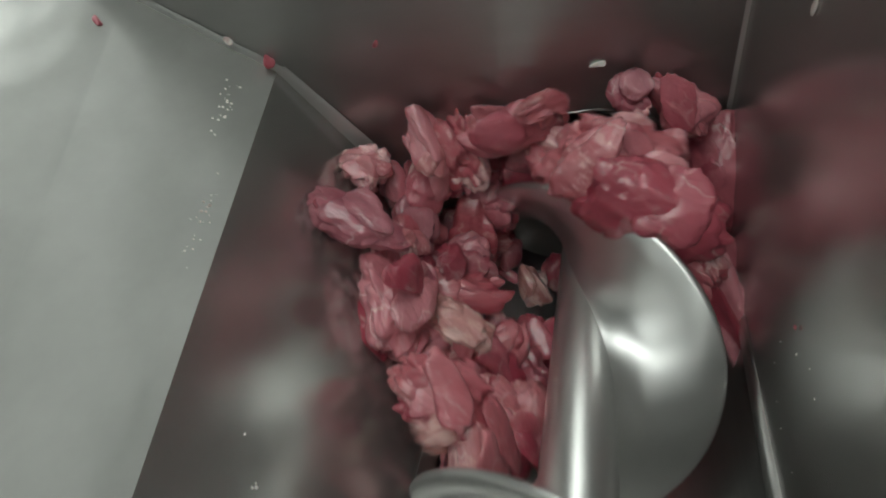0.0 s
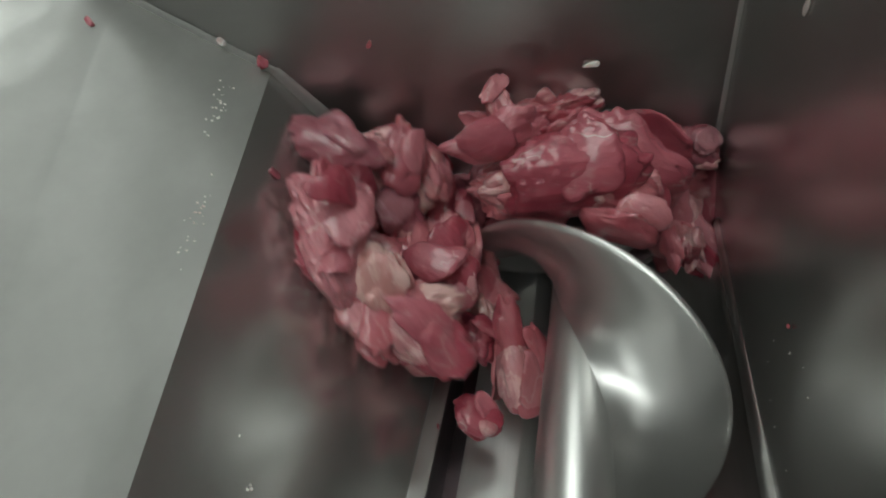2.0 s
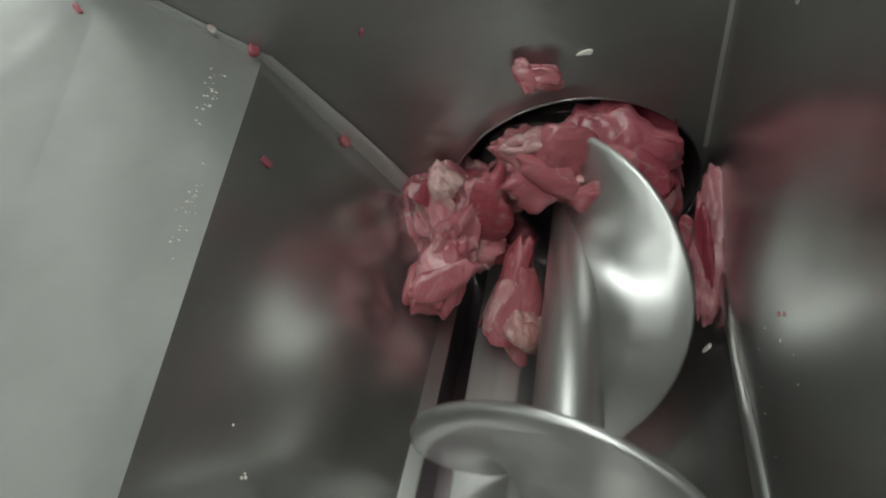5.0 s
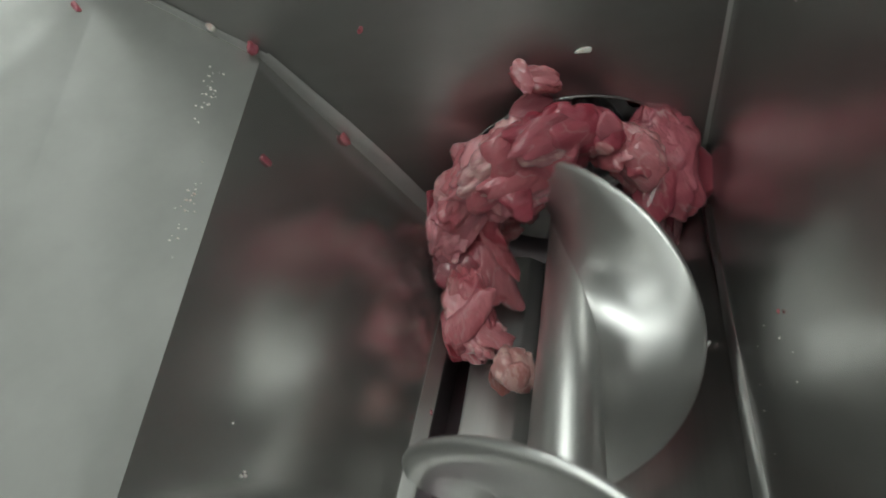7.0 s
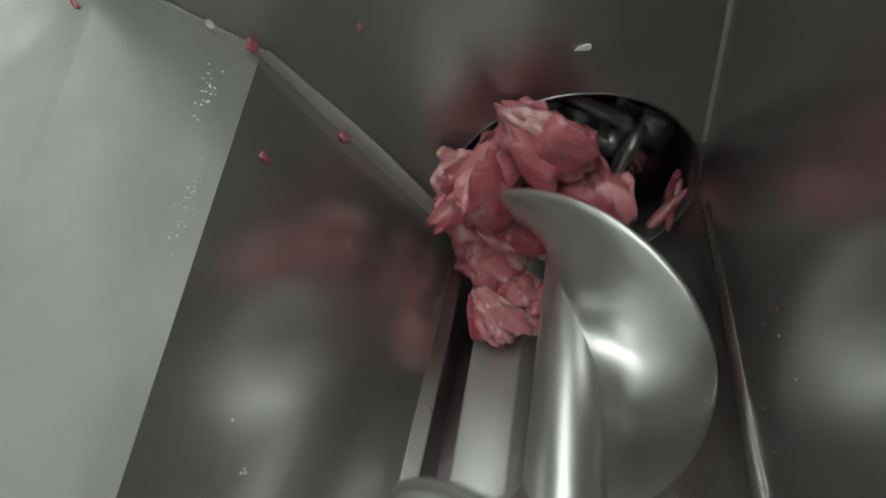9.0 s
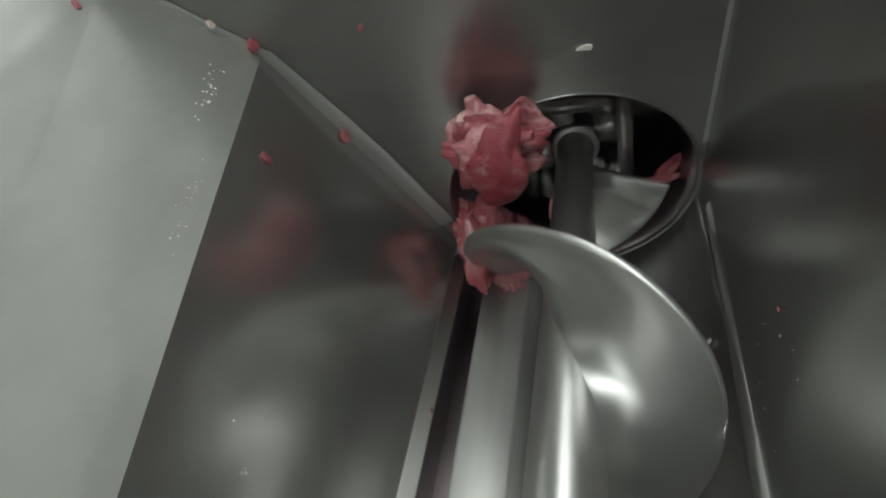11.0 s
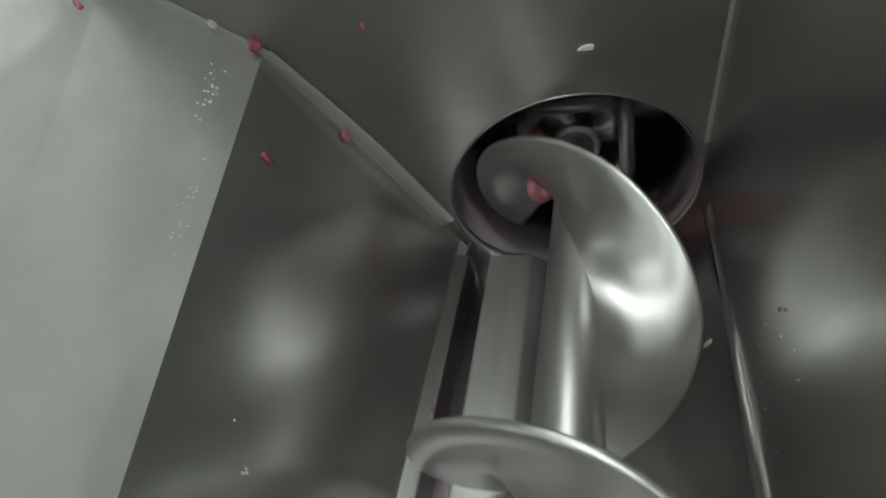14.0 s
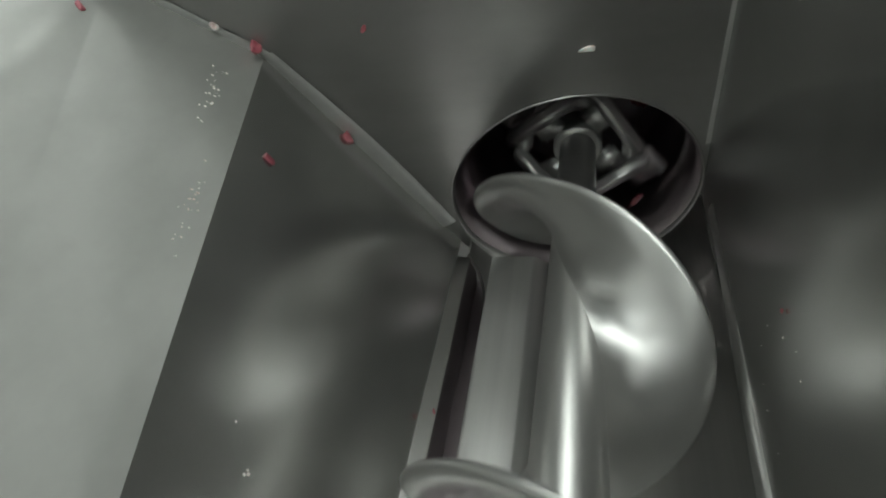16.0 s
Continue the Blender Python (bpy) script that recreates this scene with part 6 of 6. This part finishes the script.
    walk(meat['bit_c'], [
        (0.00, pose(-0.094, -0.059, -0.022, 44, 3, 11)),
        (1.00, pose(-0.119, -0.034, 0.019, 84, 3, 11)),
        (2.00, pose(-0.108, -0.035, -0.024, 43, 3, 10)),
        (3.00, pose(-0.092, -0.029, -0.031, 56, 3, 10)),
        (4.00, pose(-0.077, -0.012, 0.003, 72, 3, 10)),
        (6.50, pose(-0.052, -0.012, -0.044, 38, 44, -40)),
        (7.00, pose(-0.061, -0.023, -0.008, 47, 44, -40)),
        (8.00, pose(-0.052, -0.000, -0.038, 46, 44, -40)),
        (9.00, pose(-0.051, -0.018, -0.044, 45, 44, -40)),
        (11.50, pose(-0.007, 0.025, -0.023, 57, 44, -40)),
        (12.00, pose(-0.023, -0.022, -0.009, 26, 50, -68)),
        (12.50, pose(-0.024, -0.025, 0.001, 30, 48, -53)),
        (13.00, pose(-0.025, -0.021, -0.015, 60, 32, -19)),
        (13.50, pose(-0.027, -0.012, 0.029, 82, 18, -3)),
        (13.95, pose(-0.034, 0.120, -0.045, 82, 18, -3)),
        (14.40, pose(-0.011, 0.250, -0.050, 82, 18, -3)),
        (14.90, pose(0.025, 0.460, 0.025, 82, 18, -3)),
        (16.00, pose(0.025, 0.460, 0.025, 82, 18, -3))])
    walk(meat['ribbon_a'], [
        (0.00, pose(-0.082, -0.024, -0.050, 31, 3, 11)),
        (1.00, pose(-0.107, -0.028, 0.005, 75, 3, 11)),
        (2.00, pose(-0.094, -0.034, -0.023, 36, 3, 10)),
        (3.00, pose(-0.084, -0.017, -0.046, 47, 3, 10)),
        (4.00, pose(-0.062, -0.017, 0.019, 61, 3, 10)),
        (6.50, pose(0.059, 0.025, -0.003, 44, 44, -40)),
        (7.00, pose(0.061, 0.010, 0.006, 54, 44, -40)),
        (8.00, pose(0.071, -0.011, 0.019, 41, 44, -40)),
        (9.00, pose(0.086, 0.034, -0.024, -3, 48, -99)),
        (11.30, pose(0.074, 0.058, -0.016, -41, 34, -134)),
        (11.50, pose(0.067, 0.057, -0.016, -42, 34, -134)),
        (11.75, pose(0.063, 0.057, 0.001, 10, 55, -76)),
        (12.00, pose(0.059, 0.057, 0.017, 60, 32, -19)),
        (12.50, pose(0.068, 0.094, -0.020, 56, 32, -19)),
        (12.95, pose(0.054, 0.120, -0.045, 56, 32, -19)),
        (13.40, pose(0.027, 0.250, -0.050, 56, 32, -19)),
        (13.90, pose(0.075, 0.460, 0.025, 56, 32, -19)),
        (16.00, pose(0.075, 0.460, 0.025, 56, 32, -19))])
    walk(meat['tri_a'], [
        (0.00, pose(-0.083, -0.049, -0.048, 24, 3, 11)),
        (1.00, pose(-0.112, -0.027, -0.002, 55, 3, 11)),
        (2.00, pose(-0.097, -0.071, -0.012, 29, 3, 10)),
        (3.00, pose(-0.086, -0.037, -0.042, 29, 3, 10)),
        (4.00, pose(-0.068, -0.010, 0.002, 51, 3, 10)),
        (6.50, pose(-0.052, -0.005, -0.018, 30, 44, -40)),
        (7.00, pose(-0.039, -0.002, -0.022, 32, 44, -40)),
        (9.00, pose(-0.043, 0.005, -0.055, 32, 44, -40)),
        (11.50, pose(-0.045, 0.017, -0.051, 25, 44, -40)),
        (12.00, pose(-0.051, 0.008, 0.016, 18, 44, -40)),
        (13.00, pose(-0.035, -0.001, -0.025, 7, 50, -68)),
        (13.50, pose(-0.008, -0.003, 0.008, 4, 50, -68)),
        (14.00, pose(-0.029, -0.006, 0.003, -7, 50, -68)),
        (14.50, pose(-0.028, -0.003, -0.008, 4, 49, -61)),
        (15.00, pose(-0.027, -0.005, -0.001, 14, 49, -61)),
        (15.50, pose(-0.030, -0.005, -0.003, 12, 49, -61)),
        (15.75, pose(0.020, 0.045, -0.038, 41, 31, -17)),
        (16.00, pose(0.070, 0.096, -0.074, 48, 3, 10))])
    walk(meat['core_d'], [
        (0.00, pose(-0.045, -0.024, 0.060, 72, 3, 11)),
        (0.50, pose(-0.049, -0.026, 0.065, 70, 3, 11)),
        (1.00, pose(-0.069, -0.034, 0.064, 56, 19, -2)),
        (1.50, pose(-0.065, -0.037, 0.046, 52, 26, -10)),
        (2.00, pose(-0.067, -0.021, 0.031, 69, 3, 10)),
        (2.50, pose(-0.070, -0.021, 0.030, 69, 3, 10)),
        (3.00, pose(-0.073, -0.022, 0.028, 59, 3, 10)),
        (3.50, pose(-0.076, -0.023, 0.031, 56, 3, 10)),
        (4.00, pose(-0.071, -0.022, 0.032, 67, 3, 10)),
        (4.45, pose(-0.055, 0.120, -0.045, 67, 3, 10)),
        (4.90, pose(-0.028, 0.250, -0.050, 67, 3, 10)),
        (5.40, pose(-0.025, 0.510, 0.025, 67, 3, 10)),
        (16.00, pose(-0.025, 0.510, 0.025, 67, 3, 10))])
    walk(meat['fill_a'], [
        (0.00, pose(-0.120, -0.114, 0.014, -10, 51, -92)),
        (0.50, pose(-0.135, -0.095, 0.041, -26, 50, -99)),
        (1.00, pose(-0.163, -0.097, 0.092, -26, 51, -87)),
        (1.50, pose(-0.168, -0.090, 0.102, 5, 51, -60)),
        (2.00, pose(-0.154, -0.109, 0.076, -26, 46, -112)),
        (2.50, pose(-0.133, -0.104, 0.038, -7, 52, -75)),
        (3.00, pose(-0.132, -0.100, 0.035, -34, 48, -104)),
        (3.50, pose(-0.147, -0.104, 0.063, -33, 46, -113)),
        (4.00, pose(-0.137, -0.062, 0.072, 20, 51, -79)),
        (4.20, pose(-0.108, -0.053, 0.057, -4, 48, -104)),
        (4.65, pose(-0.074, 0.120, -0.045, -4, 48, -104)),
        (5.10, pose(-0.043, 0.250, -0.050, -4, 48, -104)),
        (5.60, pose(0.025, 0.510, 0.025, -4, 48, -104)),
        (16.00, pose(0.025, 0.510, 0.025, -4, 48, -104))])
    walk(meat['fill_b'], [
        (0.00, pose(-0.133, -0.141, 0.040, -62, 49, -101)),
        (0.50, pose(-0.146, -0.126, 0.064, -83, 43, -119)),
        (1.00, pose(-0.172, -0.124, 0.110, -52, 52, -76)),
        (1.50, pose(-0.177, -0.119, 0.119, -32, 51, -63)),
        (2.00, pose(-0.164, -0.131, 0.095, -67, 48, -105)),
        (2.50, pose(-0.144, -0.134, 0.059, -82, 43, -120)),
        (3.00, pose(-0.146, -0.124, 0.062, -49, 51, -73)),
        (3.50, pose(-0.158, -0.130, 0.085, -40, 51, -73)),
        (4.00, pose(-0.154, -0.072, 0.075, -31, 50, -63)),
        (4.20, pose(-0.133, -0.058, 0.060, -52, 48, -104)),
        (4.65, pose(-0.086, 0.120, -0.045, -52, 48, -104)),
        (5.10, pose(-0.053, 0.250, -0.050, -52, 48, -104)),
        (5.60, pose(0.075, 0.510, 0.025, -52, 48, -104)),
        (16.00, pose(0.075, 0.510, 0.025, -52, 48, -104))])
    walk(meat['fill_c'], [
        (0.00, pose(-0.074, -0.156, -0.022, -26, 47, -44)),
        (0.50, pose(-0.087, -0.135, 0.004, -20, 44, -35)),
        (1.00, pose(-0.134, -0.093, 0.040, 5, 34, -18)),
        (1.50, pose(-0.137, -0.089, 0.045, 10, 30, -14)),
        (2.00, pose(-0.120, -0.131, 0.015, -32, 49, -52)),
        (2.50, pose(-0.108, -0.135, -0.007, -34, 49, -52)),
        (3.00, pose(-0.091, -0.177, 0.032, -40, 51, -69)),
        (3.25, pose(-0.106, -0.160, 0.025, -62, 37, -119)),
        (3.50, pose(-0.121, -0.143, 0.017, -65, 17, -154)),
        (4.00, pose(-0.091, -0.117, 0.023, -86, 30, -140)),
        (4.20, pose(-0.074, -0.072, -0.027, -75, 33, -135)),
        (4.65, pose(-0.057, 0.120, -0.045, -75, 33, -135)),
        (5.10, pose(-0.030, 0.250, -0.050, -75, 33, -135)),
        (5.60, pose(-0.075, 0.360, 0.075, -75, 33, -135)),
        (16.00, pose(-0.075, 0.360, 0.075, -75, 33, -135))])
    walk(meat['fill_d'], [
        (0.00, pose(-0.081, -0.153, -0.017, -12, 51, -63)),
        (0.50, pose(-0.089, -0.117, 0.003, 12, 46, -42)),
        (1.00, pose(-0.116, -0.065, 0.022, 36, 36, -22)),
        (1.50, pose(-0.107, -0.074, 0.089, 30, 49, -54)),
        (2.00, pose(-0.116, -0.104, 0.025, -27, 52, -81)),
        (2.50, pose(-0.089, -0.135, 0.003, -7, 51, -63)),
        (3.00, pose(-0.091, -0.132, 0.033, 24, 43, -35)),
        (3.50, pose(-0.129, -0.059, 0.028, 35, 29, -14)),
        (4.00, pose(-0.103, -0.043, 0.026, 44, 41, -33)),
        (4.20, pose(-0.070, -0.039, 0.041, 42, 44, -39)),
        (4.65, pose(-0.055, 0.120, -0.045, 42, 44, -39)),
        (5.10, pose(-0.028, 0.250, -0.050, 42, 44, -39)),
        (5.60, pose(-0.025, 0.360, 0.075, 42, 44, -39)),
        (16.00, pose(-0.025, 0.360, 0.075, 42, 44, -39))])
    walk(meat['fill_e'], [
        (0.00, pose(-0.117, -0.066, 0.007, -5, 45, -38)),
        (0.50, pose(-0.113, -0.042, 0.013, 63, 21, -4)),
        (1.00, pose(-0.124, -0.061, 0.078, 48, 36, -22)),
        (1.50, pose(-0.080, -0.046, 0.016, 48, 23, -6)),
        (2.00, pose(-0.139, -0.093, 0.048, 18, 21, -5)),
        (2.50, pose(-0.093, -0.069, 0.033, 62, 21, -5)),
        (3.00, pose(-0.124, -0.065, 0.021, 10, 40, -29)),
        (3.50, pose(-0.149, -0.063, 0.069, 49, 23, -8)),
        (4.00, pose(-0.124, -0.048, 0.027, 26, 42, -34)),
        (4.20, pose(-0.092, -0.051, 0.062, 57, 20, -5)),
        (4.65, pose(-0.066, 0.120, -0.045, 57, 20, -5)),
        (5.10, pose(-0.037, 0.250, -0.050, 57, 20, -5)),
        (5.60, pose(0.025, 0.360, 0.075, 57, 20, -5)),
        (16.00, pose(0.025, 0.360, 0.075, 57, 20, -5))])
    walk(meat['fill_f'], [
        (0.00, pose(-0.096, -0.051, 0.058, -44, 37, -130)),
        (0.50, pose(-0.092, -0.038, 0.035, -53, 28, -142)),
        (1.00, pose(-0.071, -0.069, 0.089, -19, 50, -96)),
        (1.50, pose(-0.054, -0.075, 0.118, 54, 38, -24)),
        (2.00, pose(-0.093, -0.056, 0.028, -2, 51, -86)),
        (2.50, pose(-0.080, -0.028, 0.005, -9, 50, -99)),
        (3.00, pose(-0.051, -0.035, 0.053, 14, 51, -69)),
        (3.50, pose(-0.052, -0.038, 0.064, 5, 51, -72)),
        (4.00, pose(-0.059, -0.045, 0.085, 64, 34, -21)),
        (4.20, pose(-0.059, -0.071, 0.102, 83, 6, 7)),
        (4.65, pose(-0.050, 0.120, -0.045, 83, 6, 7)),
        (5.10, pose(-0.024, 0.250, -0.050, 83, 6, 7)),
        (5.60, pose(0.075, 0.360, 0.075, 83, 6, 7)),
        (16.00, pose(0.075, 0.360, 0.075, 83, 6, 7))])
    walk(meat['fill_g'], [
        (0.00, pose(-0.036, -0.041, 0.097, 81, 19, -2)),
        (0.50, pose(-0.018, -0.037, 0.086, 73, 14, 2)),
        (1.00, pose(-0.031, -0.041, 0.092, 62, 26, -9)),
        (1.50, pose(-0.022, -0.063, 0.127, 68, 30, -14)),
        (2.00, pose(-0.038, -0.044, 0.098, 80, 22, -5)),
        (2.50, pose(-0.019, -0.042, 0.094, 77, 4, 9)),
        (3.00, pose(-0.024, -0.026, 0.074, 64, -9, 20)),
        (3.50, pose(0.055, 0.003, 0.044, -5, -51, 90)),
        (3.95, pose(0.048, 0.120, -0.045, -5, -51, 90)),
        (4.40, pose(0.022, 0.250, -0.050, -5, -51, 90)),
        (4.90, pose(-0.075, 0.410, 0.075, -5, -51, 90)),
        (16.00, pose(-0.075, 0.410, 0.075, -5, -51, 90))])
    walk(meat['fill_h'], [
        (0.00, pose(0.064, -0.005, 0.031, -1, 51, -88)),
        (0.50, pose(0.064, -0.006, 0.033, -56, 37, -131)),
        (1.00, pose(0.047, 0.012, -0.069, -54, 35, -133)),
        (1.50, pose(0.003, -0.027, 0.019, -3, 51, -89)),
        (2.00, pose(-0.004, -0.067, 0.079, 59, 36, -22)),
        (2.50, pose(0.016, -0.055, 0.082, 50, 36, -22)),
        (3.00, pose(0.001, -0.037, 0.083, 26, 48, -49)),
        (3.50, pose(0.026, 0.001, 0.031, 20, 51, -67)),
        (4.00, pose(-0.007, -0.028, 0.080, 52, 41, -34)),
        (4.20, pose(-0.001, -0.029, 0.069, 66, 26, -11)),
        (4.65, pose(-0.020, 0.120, -0.045, 66, 26, -11)),
        (5.10, pose(-0.000, 0.250, -0.050, 66, 26, -11)),
        (5.60, pose(-0.025, 0.410, 0.075, 66, 26, -11)),
        (16.00, pose(-0.025, 0.410, 0.075, 66, 26, -11))])
    walk(meat['fill_i'], [
        (0.00, pose(0.074, -0.112, 0.034, 84, 46, -42)),
        (0.50, pose(0.086, -0.090, 0.011, 53, 51, -90)),
        (1.00, pose(0.084, -0.129, -0.017, 54, 50, -99)),
        (1.50, pose(0.074, -0.069, -0.021, 55, 50, -98)),
        (2.00, pose(0.075, -0.050, 0.005, 66, 52, -71)),
        (2.50, pose(0.088, -0.068, 0.029, 35, 45, -115)),
        (3.00, pose(0.089, -0.043, 0.034, 29, 38, -130)),
        (3.50, pose(0.066, 0.019, -0.014, 79, 46, -44)),
        (4.00, pose(0.061, -0.006, 0.042, 43, 51, -75)),
        (4.20, pose(0.075, 0.008, -0.035, 24, 50, -89)),
        (4.65, pose(0.057, 0.120, -0.045, 24, 50, -89)),
        (5.10, pose(0.030, 0.250, -0.050, 24, 50, -89)),
        (5.60, pose(0.025, 0.410, 0.075, 24, 50, -89)),
        (16.00, pose(0.025, 0.410, 0.075, 24, 50, -89))])
    walk(meat['fill_j'], [
        (0.00, pose(-0.125, -0.107, 0.037, -16, 45, -38)),
        (0.50, pose(-0.133, -0.097, 0.050, 2, 38, -25)),
        (1.00, pose(-0.160, -0.084, 0.099, 34, 16, 0)),
        (1.50, pose(-0.171, -0.087, 0.114, 31, 13, 3)),
        (2.00, pose(-0.143, -0.074, 0.077, 5, 48, -47)),
        (2.50, pose(-0.119, -0.059, 0.027, -4, 41, -32)),
        (3.00, pose(-0.111, -0.060, 0.038, 24, 47, -46)),
        (3.50, pose(-0.130, -0.071, 0.076, 34, 41, -32)),
        (4.00, pose(-0.112, -0.050, 0.012, 1, 48, -54)),
        (4.20, pose(-0.098, -0.045, 0.013, -80, 31, -139)),
        (4.65, pose(-0.069, 0.120, -0.045, -80, 31, -139)),
        (5.10, pose(-0.039, 0.250, -0.050, -80, 31, -139)),
        (5.60, pose(0.075, 0.410, 0.075, -80, 31, -139)),
        (16.00, pose(0.075, 0.410, 0.075, -80, 31, -139))])
    walk(meat['fill_k'], [
        (0.00, pose(-0.051, -0.203, -0.042, -38, 40, -125)),
        (0.50, pose(-0.075, -0.155, -0.020, -11, 52, -69)),
        (1.00, pose(-0.100, -0.089, 0.006, 24, 34, -18)),
        (1.50, pose(-0.114, -0.150, 0.036, -33, 52, -77)),
        (2.00, pose(-0.088, -0.127, 0.014, -60, 44, -117)),
        (2.50, pose(-0.070, -0.103, -0.026, 13, 43, -34)),
        (3.00, pose(-0.086, -0.097, 0.003, 45, 7, 7)),
        (3.50, pose(-0.097, -0.065, 0.058, 64, -4, 16)),
        (4.00, pose(-0.075, -0.035, 0.020, 58, 16, -1)),
        (4.20, pose(-0.082, -0.036, 0.005, 58, 20, -5)),
        (4.65, pose(-0.061, 0.120, -0.045, 58, 20, -5)),
        (5.10, pose(-0.033, 0.250, -0.050, 58, 20, -5)),
        (5.60, pose(-0.075, 0.460, 0.075, 58, 20, -5)),
        (16.00, pose(-0.075, 0.460, 0.075, 58, 20, -5))])
    walk(meat['fill_l'], [
        (0.00, pose(0.016, -0.079, 0.104, 38, 45, -40)),
        (0.50, pose(0.038, -0.026, 0.094, -12, 50, -94)),
        (1.00, pose(0.052, -0.036, 0.106, 58, 27, -10)),
        (1.50, pose(0.061, -0.038, 0.099, 8, 51, -63)),
        (2.00, pose(0.075, -0.010, 0.068, 28, 49, -52)),
        (2.45, pose(0.058, 0.120, -0.045, 28, 49, -52)),
        (2.90, pose(0.030, 0.250, -0.050, 28, 49, -52)),
        (3.40, pose(-0.025, 0.460, 0.075, 28, 49, -52)),
        (16.00, pose(-0.025, 0.460, 0.075, 28, 49, -52))])
    walk(meat['fill_m'], [
        (0.00, pose(-0.140, -0.063, 0.049, 20, 46, -41)),
        (0.50, pose(-0.133, -0.057, 0.057, 60, 38, -25)),
        (1.00, pose(-0.141, -0.069, 0.098, 72, 14, 2)),
        (1.50, pose(-0.152, -0.076, 0.115, 75, 20, -4)),
        (2.00, pose(-0.116, -0.057, 0.067, 74, 32, -16)),
        (2.50, pose(-0.111, -0.046, 0.030, 14, 52, -74)),
        (3.00, pose(-0.092, -0.057, 0.023, -2, 48, -51)),
        (3.50, pose(-0.109, -0.056, 0.069, 39, 45, -42)),
        (4.00, pose(-0.094, -0.058, 0.037, 45, 46, -47)),
        (4.20, pose(-0.083, -0.029, 0.016, -26, 42, -121)),
        (4.65, pose(-0.061, 0.120, -0.045, -26, 42, -121)),
        (5.10, pose(-0.033, 0.250, -0.050, -26, 42, -121)),
        (5.60, pose(0.025, 0.460, 0.075, -26, 42, -121)),
        (16.00, pose(0.025, 0.460, 0.075, -26, 42, -121))])
    walk(meat['fill_n'], [
        (0.00, pose(-0.116, -0.066, 0.060, -35, 48, -105)),
        (0.50, pose(-0.112, -0.065, 0.060, -37, 50, -97)),
        (1.00, pose(-0.130, -0.088, 0.129, -4, 51, -63)),
        (1.50, pose(-0.138, -0.088, 0.124, 19, 49, -51)),
        (2.00, pose(-0.127, -0.074, 0.084, -20, 51, -90)),
        (2.50, pose(-0.113, -0.060, 0.042, -11, 52, -73)),
        (3.00, pose(-0.120, -0.066, 0.060, 29, 40, -30)),
        (3.50, pose(-0.144, -0.071, 0.100, 13, 49, -54)),
        (4.00, pose(-0.111, -0.053, 0.056, 33, 45, -42)),
        (4.20, pose(-0.123, -0.052, 0.046, -34, 48, -103)),
        (4.65, pose(-0.081, 0.120, -0.045, -34, 48, -103)),
        (5.10, pose(-0.049, 0.250, -0.050, -34, 48, -103)),
        (5.60, pose(0.075, 0.460, 0.075, -34, 48, -103)),
        (16.00, pose(0.075, 0.460, 0.075, -34, 48, -103))])
    walk(meat['fill_o'], [
        (0.00, pose(-0.063, -0.032, 0.042, -54, 40, -125)),
        (0.50, pose(-0.050, -0.027, 0.028, -84, 11, -158)),
        (1.00, pose(-0.033, -0.035, 0.069, -13, 51, -92)),
        (1.50, pose(-0.020, -0.040, 0.100, 58, 40, -29)),
        (2.00, pose(-0.058, -0.025, 0.013, -30, 48, -105)),
        (2.50, pose(-0.041, -0.018, -0.003, -28, 50, -97)),
        (3.00, pose(-0.016, -0.027, 0.050, 3, 51, -75)),
        (3.50, pose(-0.013, -0.030, 0.063, 19, 51, -69)),
        (4.00, pose(-0.026, -0.037, 0.083, 51, 39, -30)),
        (4.20, pose(-0.029, -0.038, 0.082, 66, 9, 5)),
        (4.65, pose(-0.035, 0.120, -0.045, 66, 9, 5)),
        (5.10, pose(-0.012, 0.250, -0.050, 66, 9, 5)),
        (5.60, pose(-0.075, 0.510, 0.075, 66, 9, 5)),
        (16.00, pose(-0.075, 0.510, 0.075, 66, 9, 5))])
    walk(scrap_seam, [
        (0.00, pose(-0.1543, -0.0763, 0.0612, 0, 61, 0)),
        (0.50, pose(-0.1563, -0.0669, 0.0644, 0, 61, 0)),
        (1.00, pose(-0.1751, -0.0704, 0.0980, 0, 61, 0)),
        (1.50, pose(-0.1713, -0.0684, 0.1144, 0, 61, 0)),
        (2.00, pose(-0.1458, -0.0501, 0.0453, 0, 61, 0)),
        (2.50, pose(-0.1665, -0.0548, 0.0742, 0, 61, 0)),
        (3.00, pose(-0.1671, -0.0559, 0.0753, 0, 61, 0)),
        (3.50, pose(-0.1605, -0.0505, 0.0688, 0, 61, 0)),
        (4.00, pose(-0.1672, -0.0525, 0.0745, 0, 61, 0)),
        (4.20, pose(-0.1688, -0.0544, 0.0764, 0, 61, 0)),
        (16.00, pose(-0.1688, -0.0544, 0.0764, 0, 61, 0))])
    walk(scrap_side, [
        (0.00, pose(-0.1700, -0.1393, 0.0882, 0, 61, 0)),
        (0.50, pose(-0.1708, -0.1355, 0.0896, 0, 61, 0)),
        (1.00, pose(-0.1897, -0.1250, 0.1232, 0, 61, 0)),
        (1.50, pose(-0.1960, -0.1113, 0.1294, 0, 61, 0)),
        (1.80, pose(-0.1893, -0.1404, 0.1129, 0, 61, 0)),
        (2.00, pose(-0.1888, -0.1400, 0.1109, 0, 61, 0)),
        (16.00, pose(-0.1888, -0.1400, 0.1109, 0, 61, 0))])


motions()
